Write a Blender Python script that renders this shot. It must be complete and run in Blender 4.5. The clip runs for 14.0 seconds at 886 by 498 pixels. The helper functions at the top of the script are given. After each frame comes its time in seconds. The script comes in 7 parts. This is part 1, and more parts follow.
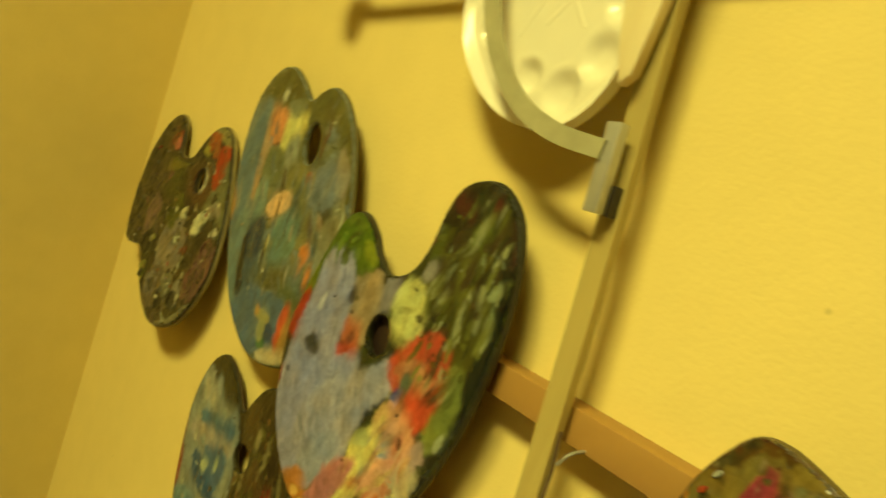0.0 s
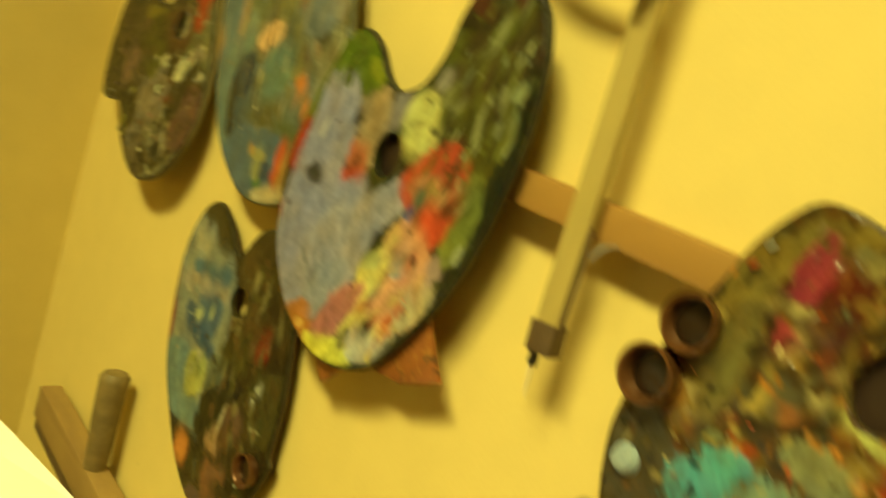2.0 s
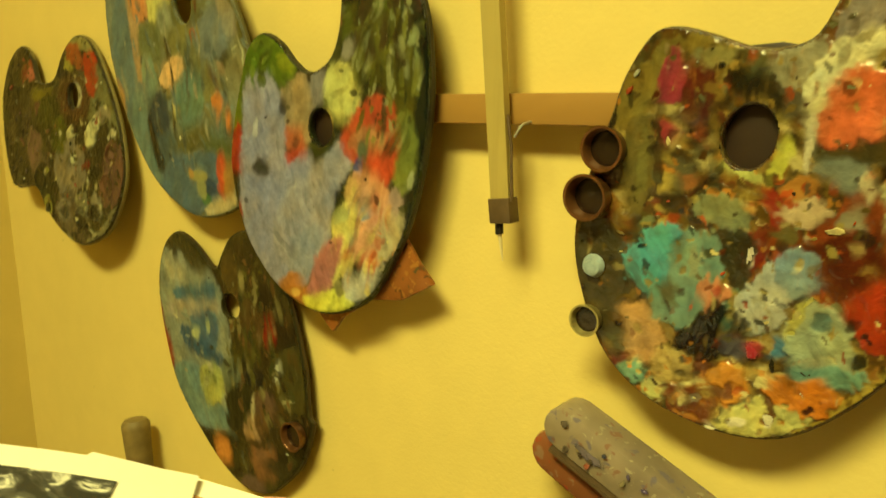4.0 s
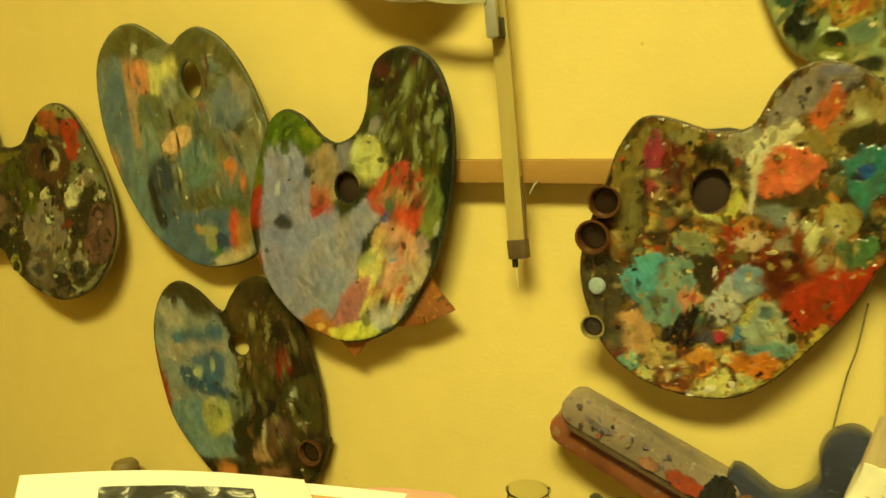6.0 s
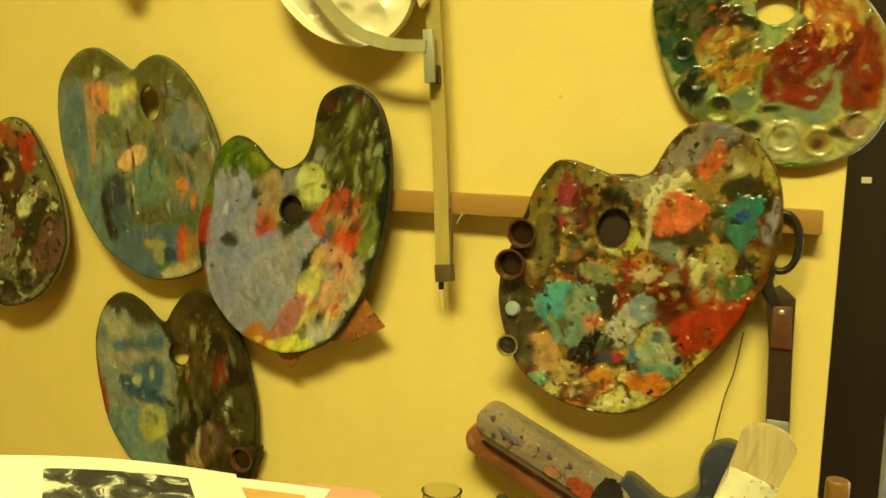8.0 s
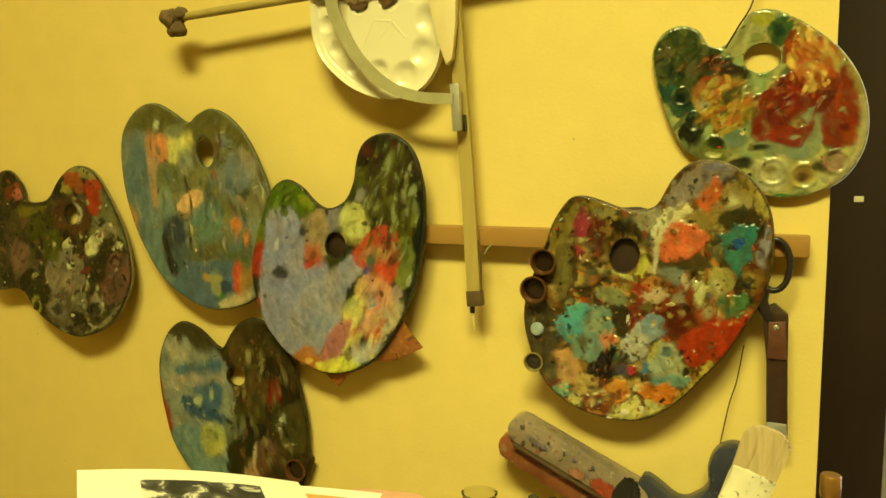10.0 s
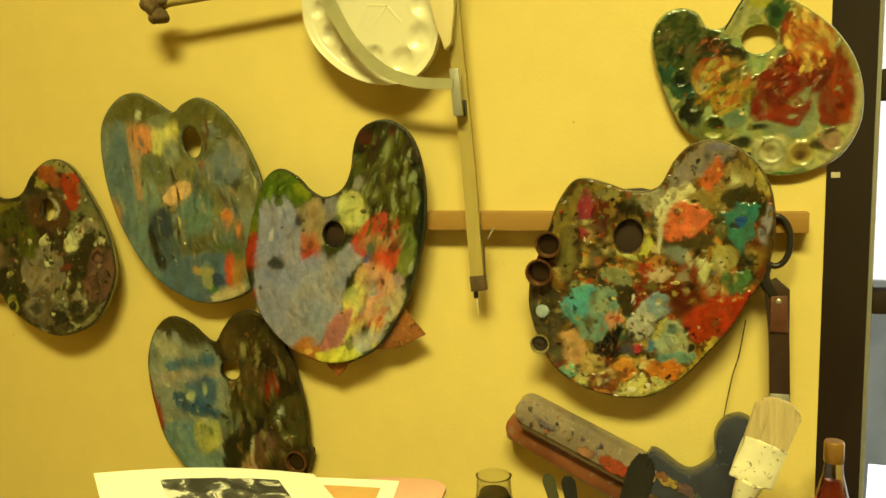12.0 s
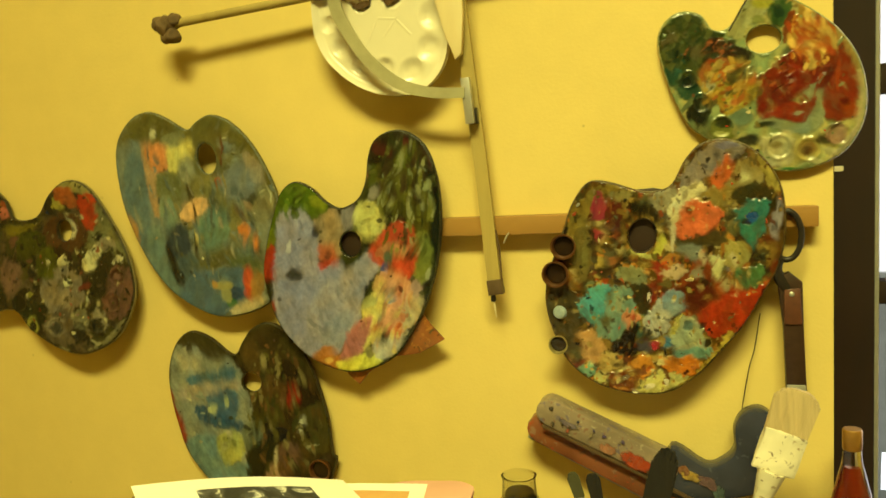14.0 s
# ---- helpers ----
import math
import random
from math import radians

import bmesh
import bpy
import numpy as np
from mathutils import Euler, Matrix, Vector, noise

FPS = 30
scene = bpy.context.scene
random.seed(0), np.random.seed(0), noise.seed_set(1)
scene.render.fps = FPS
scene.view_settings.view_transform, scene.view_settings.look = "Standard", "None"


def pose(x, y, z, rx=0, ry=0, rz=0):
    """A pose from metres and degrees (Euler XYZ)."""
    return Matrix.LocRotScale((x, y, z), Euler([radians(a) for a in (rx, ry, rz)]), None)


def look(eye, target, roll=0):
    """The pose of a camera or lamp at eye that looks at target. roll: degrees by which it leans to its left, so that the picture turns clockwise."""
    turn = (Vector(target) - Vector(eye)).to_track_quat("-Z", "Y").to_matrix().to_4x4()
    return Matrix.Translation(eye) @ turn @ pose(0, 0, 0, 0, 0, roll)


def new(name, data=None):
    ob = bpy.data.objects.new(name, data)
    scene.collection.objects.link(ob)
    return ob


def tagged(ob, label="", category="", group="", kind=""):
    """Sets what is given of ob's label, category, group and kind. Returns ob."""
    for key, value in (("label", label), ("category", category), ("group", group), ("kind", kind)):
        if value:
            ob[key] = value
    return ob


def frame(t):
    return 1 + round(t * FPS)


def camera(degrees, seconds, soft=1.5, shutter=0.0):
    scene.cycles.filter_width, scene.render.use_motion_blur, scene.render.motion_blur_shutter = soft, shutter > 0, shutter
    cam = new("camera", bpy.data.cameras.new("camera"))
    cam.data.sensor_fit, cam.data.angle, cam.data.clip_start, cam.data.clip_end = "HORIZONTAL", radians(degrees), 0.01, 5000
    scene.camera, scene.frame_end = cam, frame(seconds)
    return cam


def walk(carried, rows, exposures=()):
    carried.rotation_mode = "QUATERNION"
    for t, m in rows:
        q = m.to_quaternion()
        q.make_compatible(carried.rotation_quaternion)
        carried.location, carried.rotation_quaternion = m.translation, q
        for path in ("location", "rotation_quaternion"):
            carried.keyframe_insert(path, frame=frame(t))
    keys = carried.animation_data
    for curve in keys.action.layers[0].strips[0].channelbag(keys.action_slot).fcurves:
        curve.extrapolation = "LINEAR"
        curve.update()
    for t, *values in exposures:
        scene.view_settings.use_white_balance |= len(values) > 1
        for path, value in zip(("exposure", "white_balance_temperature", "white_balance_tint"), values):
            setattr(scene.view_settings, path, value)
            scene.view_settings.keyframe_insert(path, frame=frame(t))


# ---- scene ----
cam = camera(58.5, 14.0, 1.5, 1.0)
PATH = [
    (0, (0.461, -0.389, 1.632), (-1.067, 0.887, 1.443), 18.6),
    (0.5, (0.444, -0.403, 1.625), (-1.105, 0.843, 1.402), 21.7),
    (1, (0.429, -0.409, 1.61), (-1.108, 0.844, 1.348), 25.3),
    (1.5, (0.419, -0.403, 1.592), (-1.109, 0.838, 1.24), 24.0),
    (2, (0.442, -0.38, 1.557), (-0.975, 0.979, 1.177), 19.0),
    (2.5, (0.456, -0.377, 1.542), (-0.9, 1.018, 1.081), 10.0),
    (3, (0.478, -0.429, 1.537), (-0.797, 1.016, 1.001), 3.8),
    (3.5, (0.506, -0.458, 1.525), (-0.789, 1.0, 1.082), 0.4),
    (6, (0.425, -0.721, 1.569), (-0.41, 1.065, 1.237), -1.6),
    (6.5, (0.431, -0.753, 1.576), (-0.366, 1.056, 1.277), -0.4),
    (7, (0.449, -0.775, 1.573), (-0.33, 1.057, 1.384), 0.8),
    (7.5, (0.455, -0.777, 1.577), (-0.346, 1.042, 1.351), 0.4),
    (8, (0.466, -0.788, 1.562), (-0.241, 1.068, 1.334), 1.8),
    (8.5, (0.485, -0.805, 1.59), (-0.278, 1.031, 1.371), 0.9),
    (9, (0.515, -0.837, 1.592), (-0.278, 0.988, 1.39), 0.5),
    (11.5, (0.428, -0.903, 1.598), (-0.209, 0.978, 1.369), -1.2),
    (12, (0.424, -0.905, 1.597), (-0.194, 0.981, 1.352), -1.3),
    (12.5, (0.418, -0.908, 1.6), (-0.193, 0.981, 1.361), -1.7),
    (13, (0.414, -0.913, 1.598), (-0.212, 0.974, 1.375), -2.3),
    (13.5, (0.409, -0.919, 1.598), (-0.218, 0.966, 1.362), -2.1),
    (14, (0.407, -0.928, 1.598), (-0.203, 0.963, 1.372), -3.3),
]
EXPOSURES = [(0, 0.0), (0.5, -0.08), (1, -0.04), (1.5, 0.08), (2, 0.18), (3.5, 0.16), (6, 0.08), (14, 0.05)]
walk(cam, [(t, look(eye, target, roll)) for t, eye, target, roll in PATH], EXPOSURES)

# ---- light: a ceiling tube above the viewer, daylight through the window ----
world = bpy.data.worlds.new("world")
scene.world = world
world.use_nodes = True
wn = world.node_tree.nodes
sky = wn.new("ShaderNodeTexSky")
sky.sky_type, sky.sun_disc = "NISHITA", False
sky.sun_elevation, sky.sun_rotation = radians(38), radians(190)
wn["Background"].inputs["Strength"].default_value = 0.14
world.node_tree.links.new(sky.outputs[0], wn["Background"].inputs["Color"])
sun = bpy.data.lights.new("sun", "SUN")
sun.energy, sun.angle, sun.color = 5.0, radians(0.5), (1.0, 0.96, 0.9)
new("sun", sun).matrix_world = look((0, -8, 8), (2, 2, 0))

tube = bpy.data.lights.new("ceiling_tube", "AREA")
tube.shape, tube.size, tube.size_y = "RECTANGLE", 1.4, 0.4
tube.spread = radians(92)
tube.energy, tube.color = 37.5, (1.0, 0.93, 0.30)
new("ceiling_tube", tube).matrix_world = look((0.5, -1.95, 3.6), (0.58, 0.0, 0.4))

daylight = bpy.data.lights.new("window_daylight", "AREA")
daylight.shape, daylight.size, daylight.size_y = "RECTANGLE", 0.78, 1.1
daylight.energy, daylight.color = 4.5, (0.90, 0.96, 1.0)
new("window_daylight", daylight).matrix_world = look((1.06, 0.32, 1.6), (1.06, -1.0, 1.45))

# ---- materials ----
MATS = {}


def base(name, rough=0.5, metal=0.0):
    m = bpy.data.materials.new(name)
    m.use_nodes = True
    b = m.node_tree.nodes["Principled BSDF"]
    b.inputs["Roughness"].default_value, b.inputs["Metallic"].default_value = rough, metal
    return m, m.node_tree, b


def link(nt, a, b):
    nt.links.new(a, b)


def coords(nt, scale=(1, 1, 1), rot=(0, 0, 0)):
    tc, mp = nt.nodes.new("ShaderNodeTexCoord"), nt.nodes.new("ShaderNodeMapping")
    mp.inputs["Scale"].default_value, mp.inputs["Rotation"].default_value = scale, rot
    link(nt, tc.outputs["Object"], mp.inputs["Vector"])
    return mp.outputs["Vector"]


def noise_node(nt, vec, scale, detail=4.0, rough=0.55, distort=0.0):
    n = nt.nodes.new("ShaderNodeTexNoise")
    n.inputs["Scale"].default_value, n.inputs["Detail"].default_value = scale, detail
    n.inputs["Roughness"].default_value, n.inputs["Distortion"].default_value = rough, distort
    link(nt, vec, n.inputs["Vector"])
    return n


def ramp(nt, fac, stops, mode="LINEAR"):
    r = nt.nodes.new("ShaderNodeValToRGB")
    r.color_ramp.interpolation = mode
    while len(r.color_ramp.elements) < len(stops):
        r.color_ramp.elements.new(0.5)
    for e, (p, c) in zip(r.color_ramp.elements, stops):
        e.position, e.color = p, (*c, 1)
    link(nt, fac, r.inputs["Fac"])
    return r.outputs["Color"]


def mix(nt, fac, a, b, mode="MIX"):
    m = nt.nodes.new("ShaderNodeMix")
    m.data_type, m.blend_type = "RGBA", mode
    for sock, v in ((m.inputs[0], fac), (m.inputs[6], a), (m.inputs[7], b)):
        if isinstance(v, (int, float)):
            sock.default_value = v
        elif isinstance(v, tuple):
            sock.default_value = (*v, 1)
        else:
            link(nt, v, sock)
    return m.outputs[2]


def bump(nt, b, height, strength, dist):
    n = nt.nodes.new("ShaderNodeBump")
    n.inputs["Strength"].default_value, n.inputs["Distance"].default_value = strength, dist
    link(nt, height, n.inputs["Height"])
    link(nt, n.outputs["Normal"], b.inputs["Normal"])


def shade(c, k):
    return tuple(min(0.9, v * k) for v in c)


def plain(name, c, rough=0.5, metal=0.0, grain=60.0, vary=0.18, relief=0.15, stretch=(1, 1, 1)):
    """A painted, moulded or cast surface with fine grain and broad stains."""
    m, nt, b = base(name, rough, metal)
    v = coords(nt, stretch)
    fine, broad = noise_node(nt, v, grain, 5), noise_node(nt, v, grain * 0.12, 3)
    col = ramp(nt, fine.outputs["Fac"], [(0.3, shade(c, 1 - vary)), (0.7, shade(c, 1 + vary))])
    col = mix(nt, 0.5, col, ramp(nt, broad.outputs["Fac"], [(0.35, shade(c, 1 - vary)), (0.65, shade(c, 1 + vary))]))
    link(nt, col, b.inputs["Base Color"])
    bump(nt, b, fine.outputs["Fac"], relief, 0.002)
    return m


def wood(name, light, dark, along=(1, 1, 1), rough=0.55):
    m, nt, b = base(name, rough)
    v = coords(nt, along)
    g = noise_node(nt, v, 18, 6, 0.6, 0.8)
    s = noise_node(nt, coords(nt), 9, 3)
    col = ramp(nt, g.outputs["Fac"], [(0.3, dark), (0.5, light), (0.75, shade(light, 0.85))])
    col = mix(nt, 0.35, col, ramp(nt, s.outputs["Fac"], [(0.35, dark), (0.65, light)]))
    link(nt, col, b.inputs["Base Color"])
    bump(nt, b, g.outputs["Fac"], 0.2, 0.002)
    return m


def wall_material(name, c):
    m, nt, b = base(name, 0.75)
    v = coords(nt)
    fine, mid, broad = noise_node(nt, v, 260, 4), noise_node(nt, v, 24, 5), noise_node(nt, v, 2.2, 4)
    col = ramp(nt, broad.outputs["Fac"], [(0.3, shade(c, 0.92)), (0.7, shade(c, 1.05))])
    col = mix(nt, 0.4, col, ramp(nt, mid.outputs["Fac"], [(0.3, shade(c, 0.93)), (0.7, shade(c, 1.05))]))
    sp = nt.nodes.new("ShaderNodeTexVoronoi")
    sp.inputs["Scale"].default_value = 14
    link(nt, v, sp.inputs["Vector"])
    col = mix(nt, ramp(nt, sp.outputs["Distance"], [(0.012, (0.5, 0.5, 0.5)), (0.03, (0, 0, 0))]), col, shade(c, 0.45))
    link(nt, col, b.inputs["Base Color"])
    h = mix(nt, 0.6, fine.outputs["Fac"], mid.outputs["Fac"])
    bump(nt, b, h, 0.22, 0.003)
    return m


def crust_material(name, colours):
    """Old paint on a palette: mottled, swirled patches of several colours, lumpy and half glossy."""
    m, nt, b = base(name, 0.35)
    v = coords(nt)
    n = len(colours)
    ends = [(0.28 + 0.44 * i / max(1, n - 1), c) for i, c in enumerate(colours)]
    back = [(0.30 + 0.40 * i / max(1, n - 1), shade(c, 0.8)) for i, c in enumerate(reversed(colours))]
    swirl = noise_node(nt, v, 34, 5, 0.6, 2.2)
    small = noise_node(nt, v, 105, 5, 0.65, 1.6)
    pick = noise_node(nt, v, 26, 4, 0.6, 1.0)
    col = ramp(nt, swirl.outputs["Fac"], ends)
    col = mix(nt, ramp(nt, pick.outputs["Fac"], [(0.44, (0, 0, 0)), (0.56, (0.85, 0.85, 0.85))]), col, ramp(nt, small.outputs["Fac"], back))
    deep = noise_node(nt, v, 70, 4, 0.6, 1.2)
    col = mix(nt, ramp(nt, deep.outputs["Fac"], [(0.54, (0, 0, 0)), (0.64, (0.7, 0.7, 0.7))]), col, shade(colours[-1], 0.45))
    fleck = noise_node(nt, v, 190, 3, 0.5, 0.8)
    col = mix(nt, ramp(nt, fleck.outputs["Fac"], [(0.64, (0, 0, 0)), (0.70, (0.55, 0.55, 0.55))]), col, shade(colours[0], 2.4))
    link(nt, col, b.inputs["Base Color"])
    ridge = noise_node(nt, v, 160, 5, 0.65, 0.8)
    bump(nt, b, mix(nt, 0.5, ridge.outputs["Fac"], small.outputs["Fac"]), 0.6, 0.003)
    link(nt, ramp(nt, pick.outputs["Fac"], [(0.35, (0.16, 0.16, 0.16)), (0.65, (0.5, 0.5, 0.5))]), b.inputs["Roughness"])
    return m


def smooth_paint(name, c, flecks_of, rough=0.3):
    """A smooth enamelled or moulded surface with soft stains and small spatters of other paint."""
    m, nt, b = base(name, rough)
    v = coords(nt)
    broad, mid = noise_node(nt, v, 22, 3, 0.5, 0.8), noise_node(nt, v, 60, 3)
    col = ramp(nt, broad.outputs["Fac"], [(0.32, shade(c, 0.72)), (0.68, shade(c, 1.16))])
    for k, f in enumerate(flecks_of):
        sp = noise_node(nt, coords(nt, (1, 1, 1), (k, 2 * k, k)), 95 + 30 * k, 2, 0.5, 0.5)
        col = mix(nt, ramp(nt, sp.outputs["Fac"], [(0.63, (0, 0, 0)), (0.68, (0.8, 0.8, 0.8))]), col, f)
    link(nt, col, b.inputs["Base Color"])
    bump(nt, b, mid.outputs["Fac"], 0.15, 0.002)
    return m


def paint(c):
    """Dried oil paint of one colour, streaked with other strokes, thinning out raggedly at its border."""
    if c in MATS:
        return MATS[c]
    m, nt, b = base("oil_paint", 0.3)
    info = nt.nodes.new("ShaderNodeObjectInfo")
    tc, mp = nt.nodes.new("ShaderNodeTexCoord"), nt.nodes.new("ShaderNodeMapping")
    turn = nt.nodes.new("ShaderNodeCombineXYZ")
    k = nt.nodes.new("ShaderNodeMath")
    k.operation, k.inputs[1].default_value = "MULTIPLY", 3.0
    link(nt, info.outputs["Random"], k.inputs[0])
    link(nt, k.outputs[0], turn.inputs[1])
    link(nt, turn.outputs[0], mp.inputs["Rotation"])
    mp.inputs["Scale"].default_value = (1, 1, 0.42)
    link(nt, tc.outputs["Object"], mp.inputs["Vector"])
    st = noise_node(nt, mp.outputs["Vector"], 90, 5, 0.6, 1.4)
    bl = noise_node(nt, tc.outputs["Object"], 55, 5, 0.65, 0.8)
    lo = noise_node(nt, mp.outputs["Vector"], 38, 4, 0.6, 1.0)
    grey = sum(c) / 3
    dull = tuple(0.5 * v + 0.5 * g for v, g in zip(c, (grey * 1.1, grey, grey * 0.7)))
    col = ramp(nt, st.outputs["Fac"], [(0.28, shade(c, 0.62)), (0.5, c), (0.74, shade(c, 1.3))])
    col = mix(nt, ramp(nt, bl.outputs["Fac"], [(0.46, (0, 0, 0)), (0.64, (0.55, 0.55, 0.55))]), col, shade(dull, 0.62))
    light = tuple(min(0.8, 0.6 * v + 0.22) for v in c)
    col = mix(nt, ramp(nt, lo.outputs["Fac"], [(0.60, (0, 0, 0)), (0.72, (0.35, 0.35, 0.35))]), col, light)
    link(nt, col, b.inputs["Base Color"])
    link(nt, ramp(nt, bl.outputs["Fac"], [(0.35, (0.14, 0.14, 0.14)), (0.65, (0.42, 0.42, 0.42))]), b.inputs["Roughness"])
    bump(nt, b, mix(nt, 0.5, st.outputs["Fac"], bl.outputs["Fac"]), 0.35, 0.003)
    at = nt.nodes.new("ShaderNodeAttribute")
    at.attribute_name = "thinness"
    wear = nt.nodes.new("ShaderNodeMath")
    wear.operation = "MULTIPLY_ADD"
    wear.inputs[1].default_value = 1.0
    link(nt, st.outputs["Fac"], wear.inputs[0])
    link(nt, at.outputs["Fac"], wear.inputs[2])
    edge = nt.nodes.new("ShaderNodeMapRange")
    edge.inputs["From Min"].default_value, edge.inputs["From Max"].default_value = 0.98, 1.46
    link(nt, wear.outputs[0], edge.inputs["Value"])
    gone, both = nt.nodes.new("ShaderNodeBsdfTransparent"), nt.nodes.new("ShaderNodeMixShader")
    link(nt, edge.outputs["Result"], both.inputs[0])
    link(nt, b.outputs[0], both.inputs[1])
    link(nt, gone.outputs[0], both.inputs[2])
    link(nt, both.outputs[0], nt.nodes["Material Output"].inputs["Surface"])
    MATS[c] = m
    return m


def film_material(relief):
    """A film of mixed paint: the colour comes from the layer's own strokes, with fine grain, lumps and gloss."""
    m, nt, b = base("mixed_oil_paint", 0.3)
    at = nt.nodes.new("ShaderNodeAttribute")
    at.attribute_name = "paint_colour"
    v = coords(nt)
    fine, lump = noise_node(nt, v, 210, 2, 0.5, 0.6), noise_node(nt, v, 62, 2, 0.45, 1.4)
    tone = ramp(nt, lump.outputs["Fac"], [(0.3, (0.88, 0.88, 0.88)), (0.5, (1, 1, 1)), (0.72, (1.0, 1.0, 1.0))])
    col = mix(nt, 1.0, at.outputs["Color"], tone, "MULTIPLY")
    link(nt, col, b.inputs["Base Color"])
    b.inputs["Specular IOR Level"].default_value = 0.38
    link(nt, ramp(nt, lump.outputs["Fac"], [(0.38, (0.27, 0.27, 0.27)), (0.62, (0.10, 0.10, 0.10))]), b.inputs["Roughness"])
    bump(nt, b, mix(nt, 0.3, lump.outputs["Fac"], fine.outputs["Fac"]), relief, 0.003)
    return m


FILM, THICK_FILM = film_material(0.3), film_material(0.6)
WALL = wall_material("yellow_wall_paint", (0.695, 0.545, 0.185))
CEILING = wall_material("white_ceiling_paint", (0.78, 0.74, 0.62))
FLOOR_MAT = wood("floor_boards", (0.22, 0.13, 0.06), (0.12, 0.07, 0.03), (1, 0.1, 1))
SLAT_WOOD = wood("pine_slat", (0.35, 0.19, 0.045), (0.25, 0.125, 0.03), (0.15, 1, 1))
STICK_WOOD = wood("pale_stick_wood", (0.40, 0.31, 0.10), (0.27, 0.20, 0.06), (1, 1, 0.12))
PALE_WOOD = wood("pale_wedge_wood", (0.70, 0.60, 0.36), (0.60, 0.48, 0.27), (1, 1, 0.15))
DARK_WOOD = wood("dark_window_wood", (0.018, 0.0055, 0.002), (0.009, 0.003, 0.0015), (1, 1, 0.1), 0.75)
OLD_WOOD = wood("old_float_wood", (0.33, 0.21, 0.07), (0.20, 0.12, 0.045), (0.2, 1, 1))
STEEL = plain("dull_steel", (0.42, 0.42, 0.40), 0.4, 0.6, 80, 0.15)
ZINC = plain("grey_zinc_strip", (0.37, 0.35, 0.22), 0.5, 0.2, 60, 0.2)
RUST = plain("brown_metal", (0.13, 0.085, 0.05), 0.5, 0.5, 90, 0.35)
BLACK = plain("black_iron", (0.022, 0.018, 0.016), 0.4, 0.3, 90, 0.3)
WHITE_PLASTIC = plain("white_plastic", (0.72, 0.67, 0.53), 0.22, 0.0, 30, 0.03, 0.03)
PAPER = plain("white_paper", (0.88, 0.87, 0.85), 0.7, 0.0, 120, 0.02, 0.05)
CLOTH = plain("stained_rag", (0.13, 0.08, 0.035), 0.85, 0.0, 90, 0.45, 0.6)


# ---- building helpers ----
def mesh_ob(name, bm, mat, parent=None, label="", smooth=True):
    me = bpy.data.meshes.new(name)
    bm.normal_update()
    bm.to_mesh(me)
    bm.free()
    me.materials.append(mat)
    if smooth:
        for p in me.polygons:
            p.use_smooth = True
        me.set_sharp_from_angle(angle=radians(38))
    ob = new(name, me)
    if parent:
        ob.parent = parent
    if label:
        ob["label"] = label
    return ob


def part(name, bm, mat, parent, label=""):
    return mesh_ob(name, bm, mat, parent, label)


def thing(name, label, category, group="", kind=""):
    return tagged(new(name), label, category, group, kind)


def box(x0, x1, y0, y1, z0, z1, bevel=0.0, m=None):
    bm = bmesh.new()
    bmesh.ops.create_cube(bm, size=1)
    for v in bm.verts:
        v.co = Vector(((x0 + x1) / 2 + v.co.x * (x1 - x0), (y0 + y1) / 2 + v.co.y * (y1 - y0), (z0 + z1) / 2 + v.co.z * (z1 - z0)))
    if bevel:
        bmesh.ops.bevel(bm, geom=bm.edges[:], offset=bevel, segments=2, affect="EDGES", profile=0.6)
    if m:
        bm.transform(m)
    return bm


def spline(pts, steps=5):
    """A closed smooth line through a few corners."""
    out, n = [], len(pts)
    for i in range(n):
        a, b, c, d = (Vector(pts[(i + k) % n]) for k in (-1, 0, 1, 2))
        for s in range(steps):
            t = s / steps
            out.append(0.5 * (2 * b + (c - a) * t + (2 * a - 5 * b + 4 * c - d) * t * t + (3 * b - a - 3 * c + d) * t ** 3))
    return out


def curve_line(pts, steps=8):
    """An open smooth line through points in space."""
    p = [Vector(q) for q in pts]
    p = [2 * p[0] - p[1], *p, 2 * p[-1] - p[-2]]
    out = []
    for i in range(1, len(p) - 2):
        a, b, c, d = p[i - 1:i + 3]
        for s in range(steps):
            t = s / steps
            out.append(0.5 * (2 * b + (c - a) * t + (2 * a - 5 * b + 4 * c - d) * t * t + (3 * b - a - 3 * c + d) * t ** 3))
    return out + [p[-2]]


def tube_mesh(pts, radius, sides=10, flat=None):
    """A rod along pts; radius is a number or a function of 0..1; flat=(u, v) half sizes for a strip in the wall's plane."""
    bm = bmesh.new()
    rings = []
    for i, p in enumerate(pts):
        d = (pts[min(i + 1, len(pts) - 1)] - pts[max(i - 1, 0)]).normalized()
        side = d.cross(Vector((0, -1, 0)))
        side = side.normalized() if side.length > 0.05 else d.cross(Vector((0, 0, 1))).normalized()
        up = side.cross(d).normalized()
        r = radius(i / max(1, len(pts) - 1)) if callable(radius) else radius
        if flat:
            rings.append([bm.verts.new(p + side * flat[0] * (r or 1) * u + up * flat[1] * w) for u, w in ((-1, -1), (1, -1), (1, 1), (-1, 1))])
        else:
            rings.append([bm.verts.new(p + (side * math.cos(a) + up * math.sin(a)) * r) for a in (2 * math.pi * k / sides for k in range(sides))])
    for a, b in zip(rings, rings[1:]):
        for k in range(len(a)):
            bm.faces.new((a[k], a[(k + 1) % len(a)], b[(k + 1) % len(a)], b[k]))
    bm.faces.new(rings[0][::-1])
    bm.faces.new(rings[-1])
    bmesh.ops.recalc_face_normals(bm, faces=bm.faces[:])
    return bm


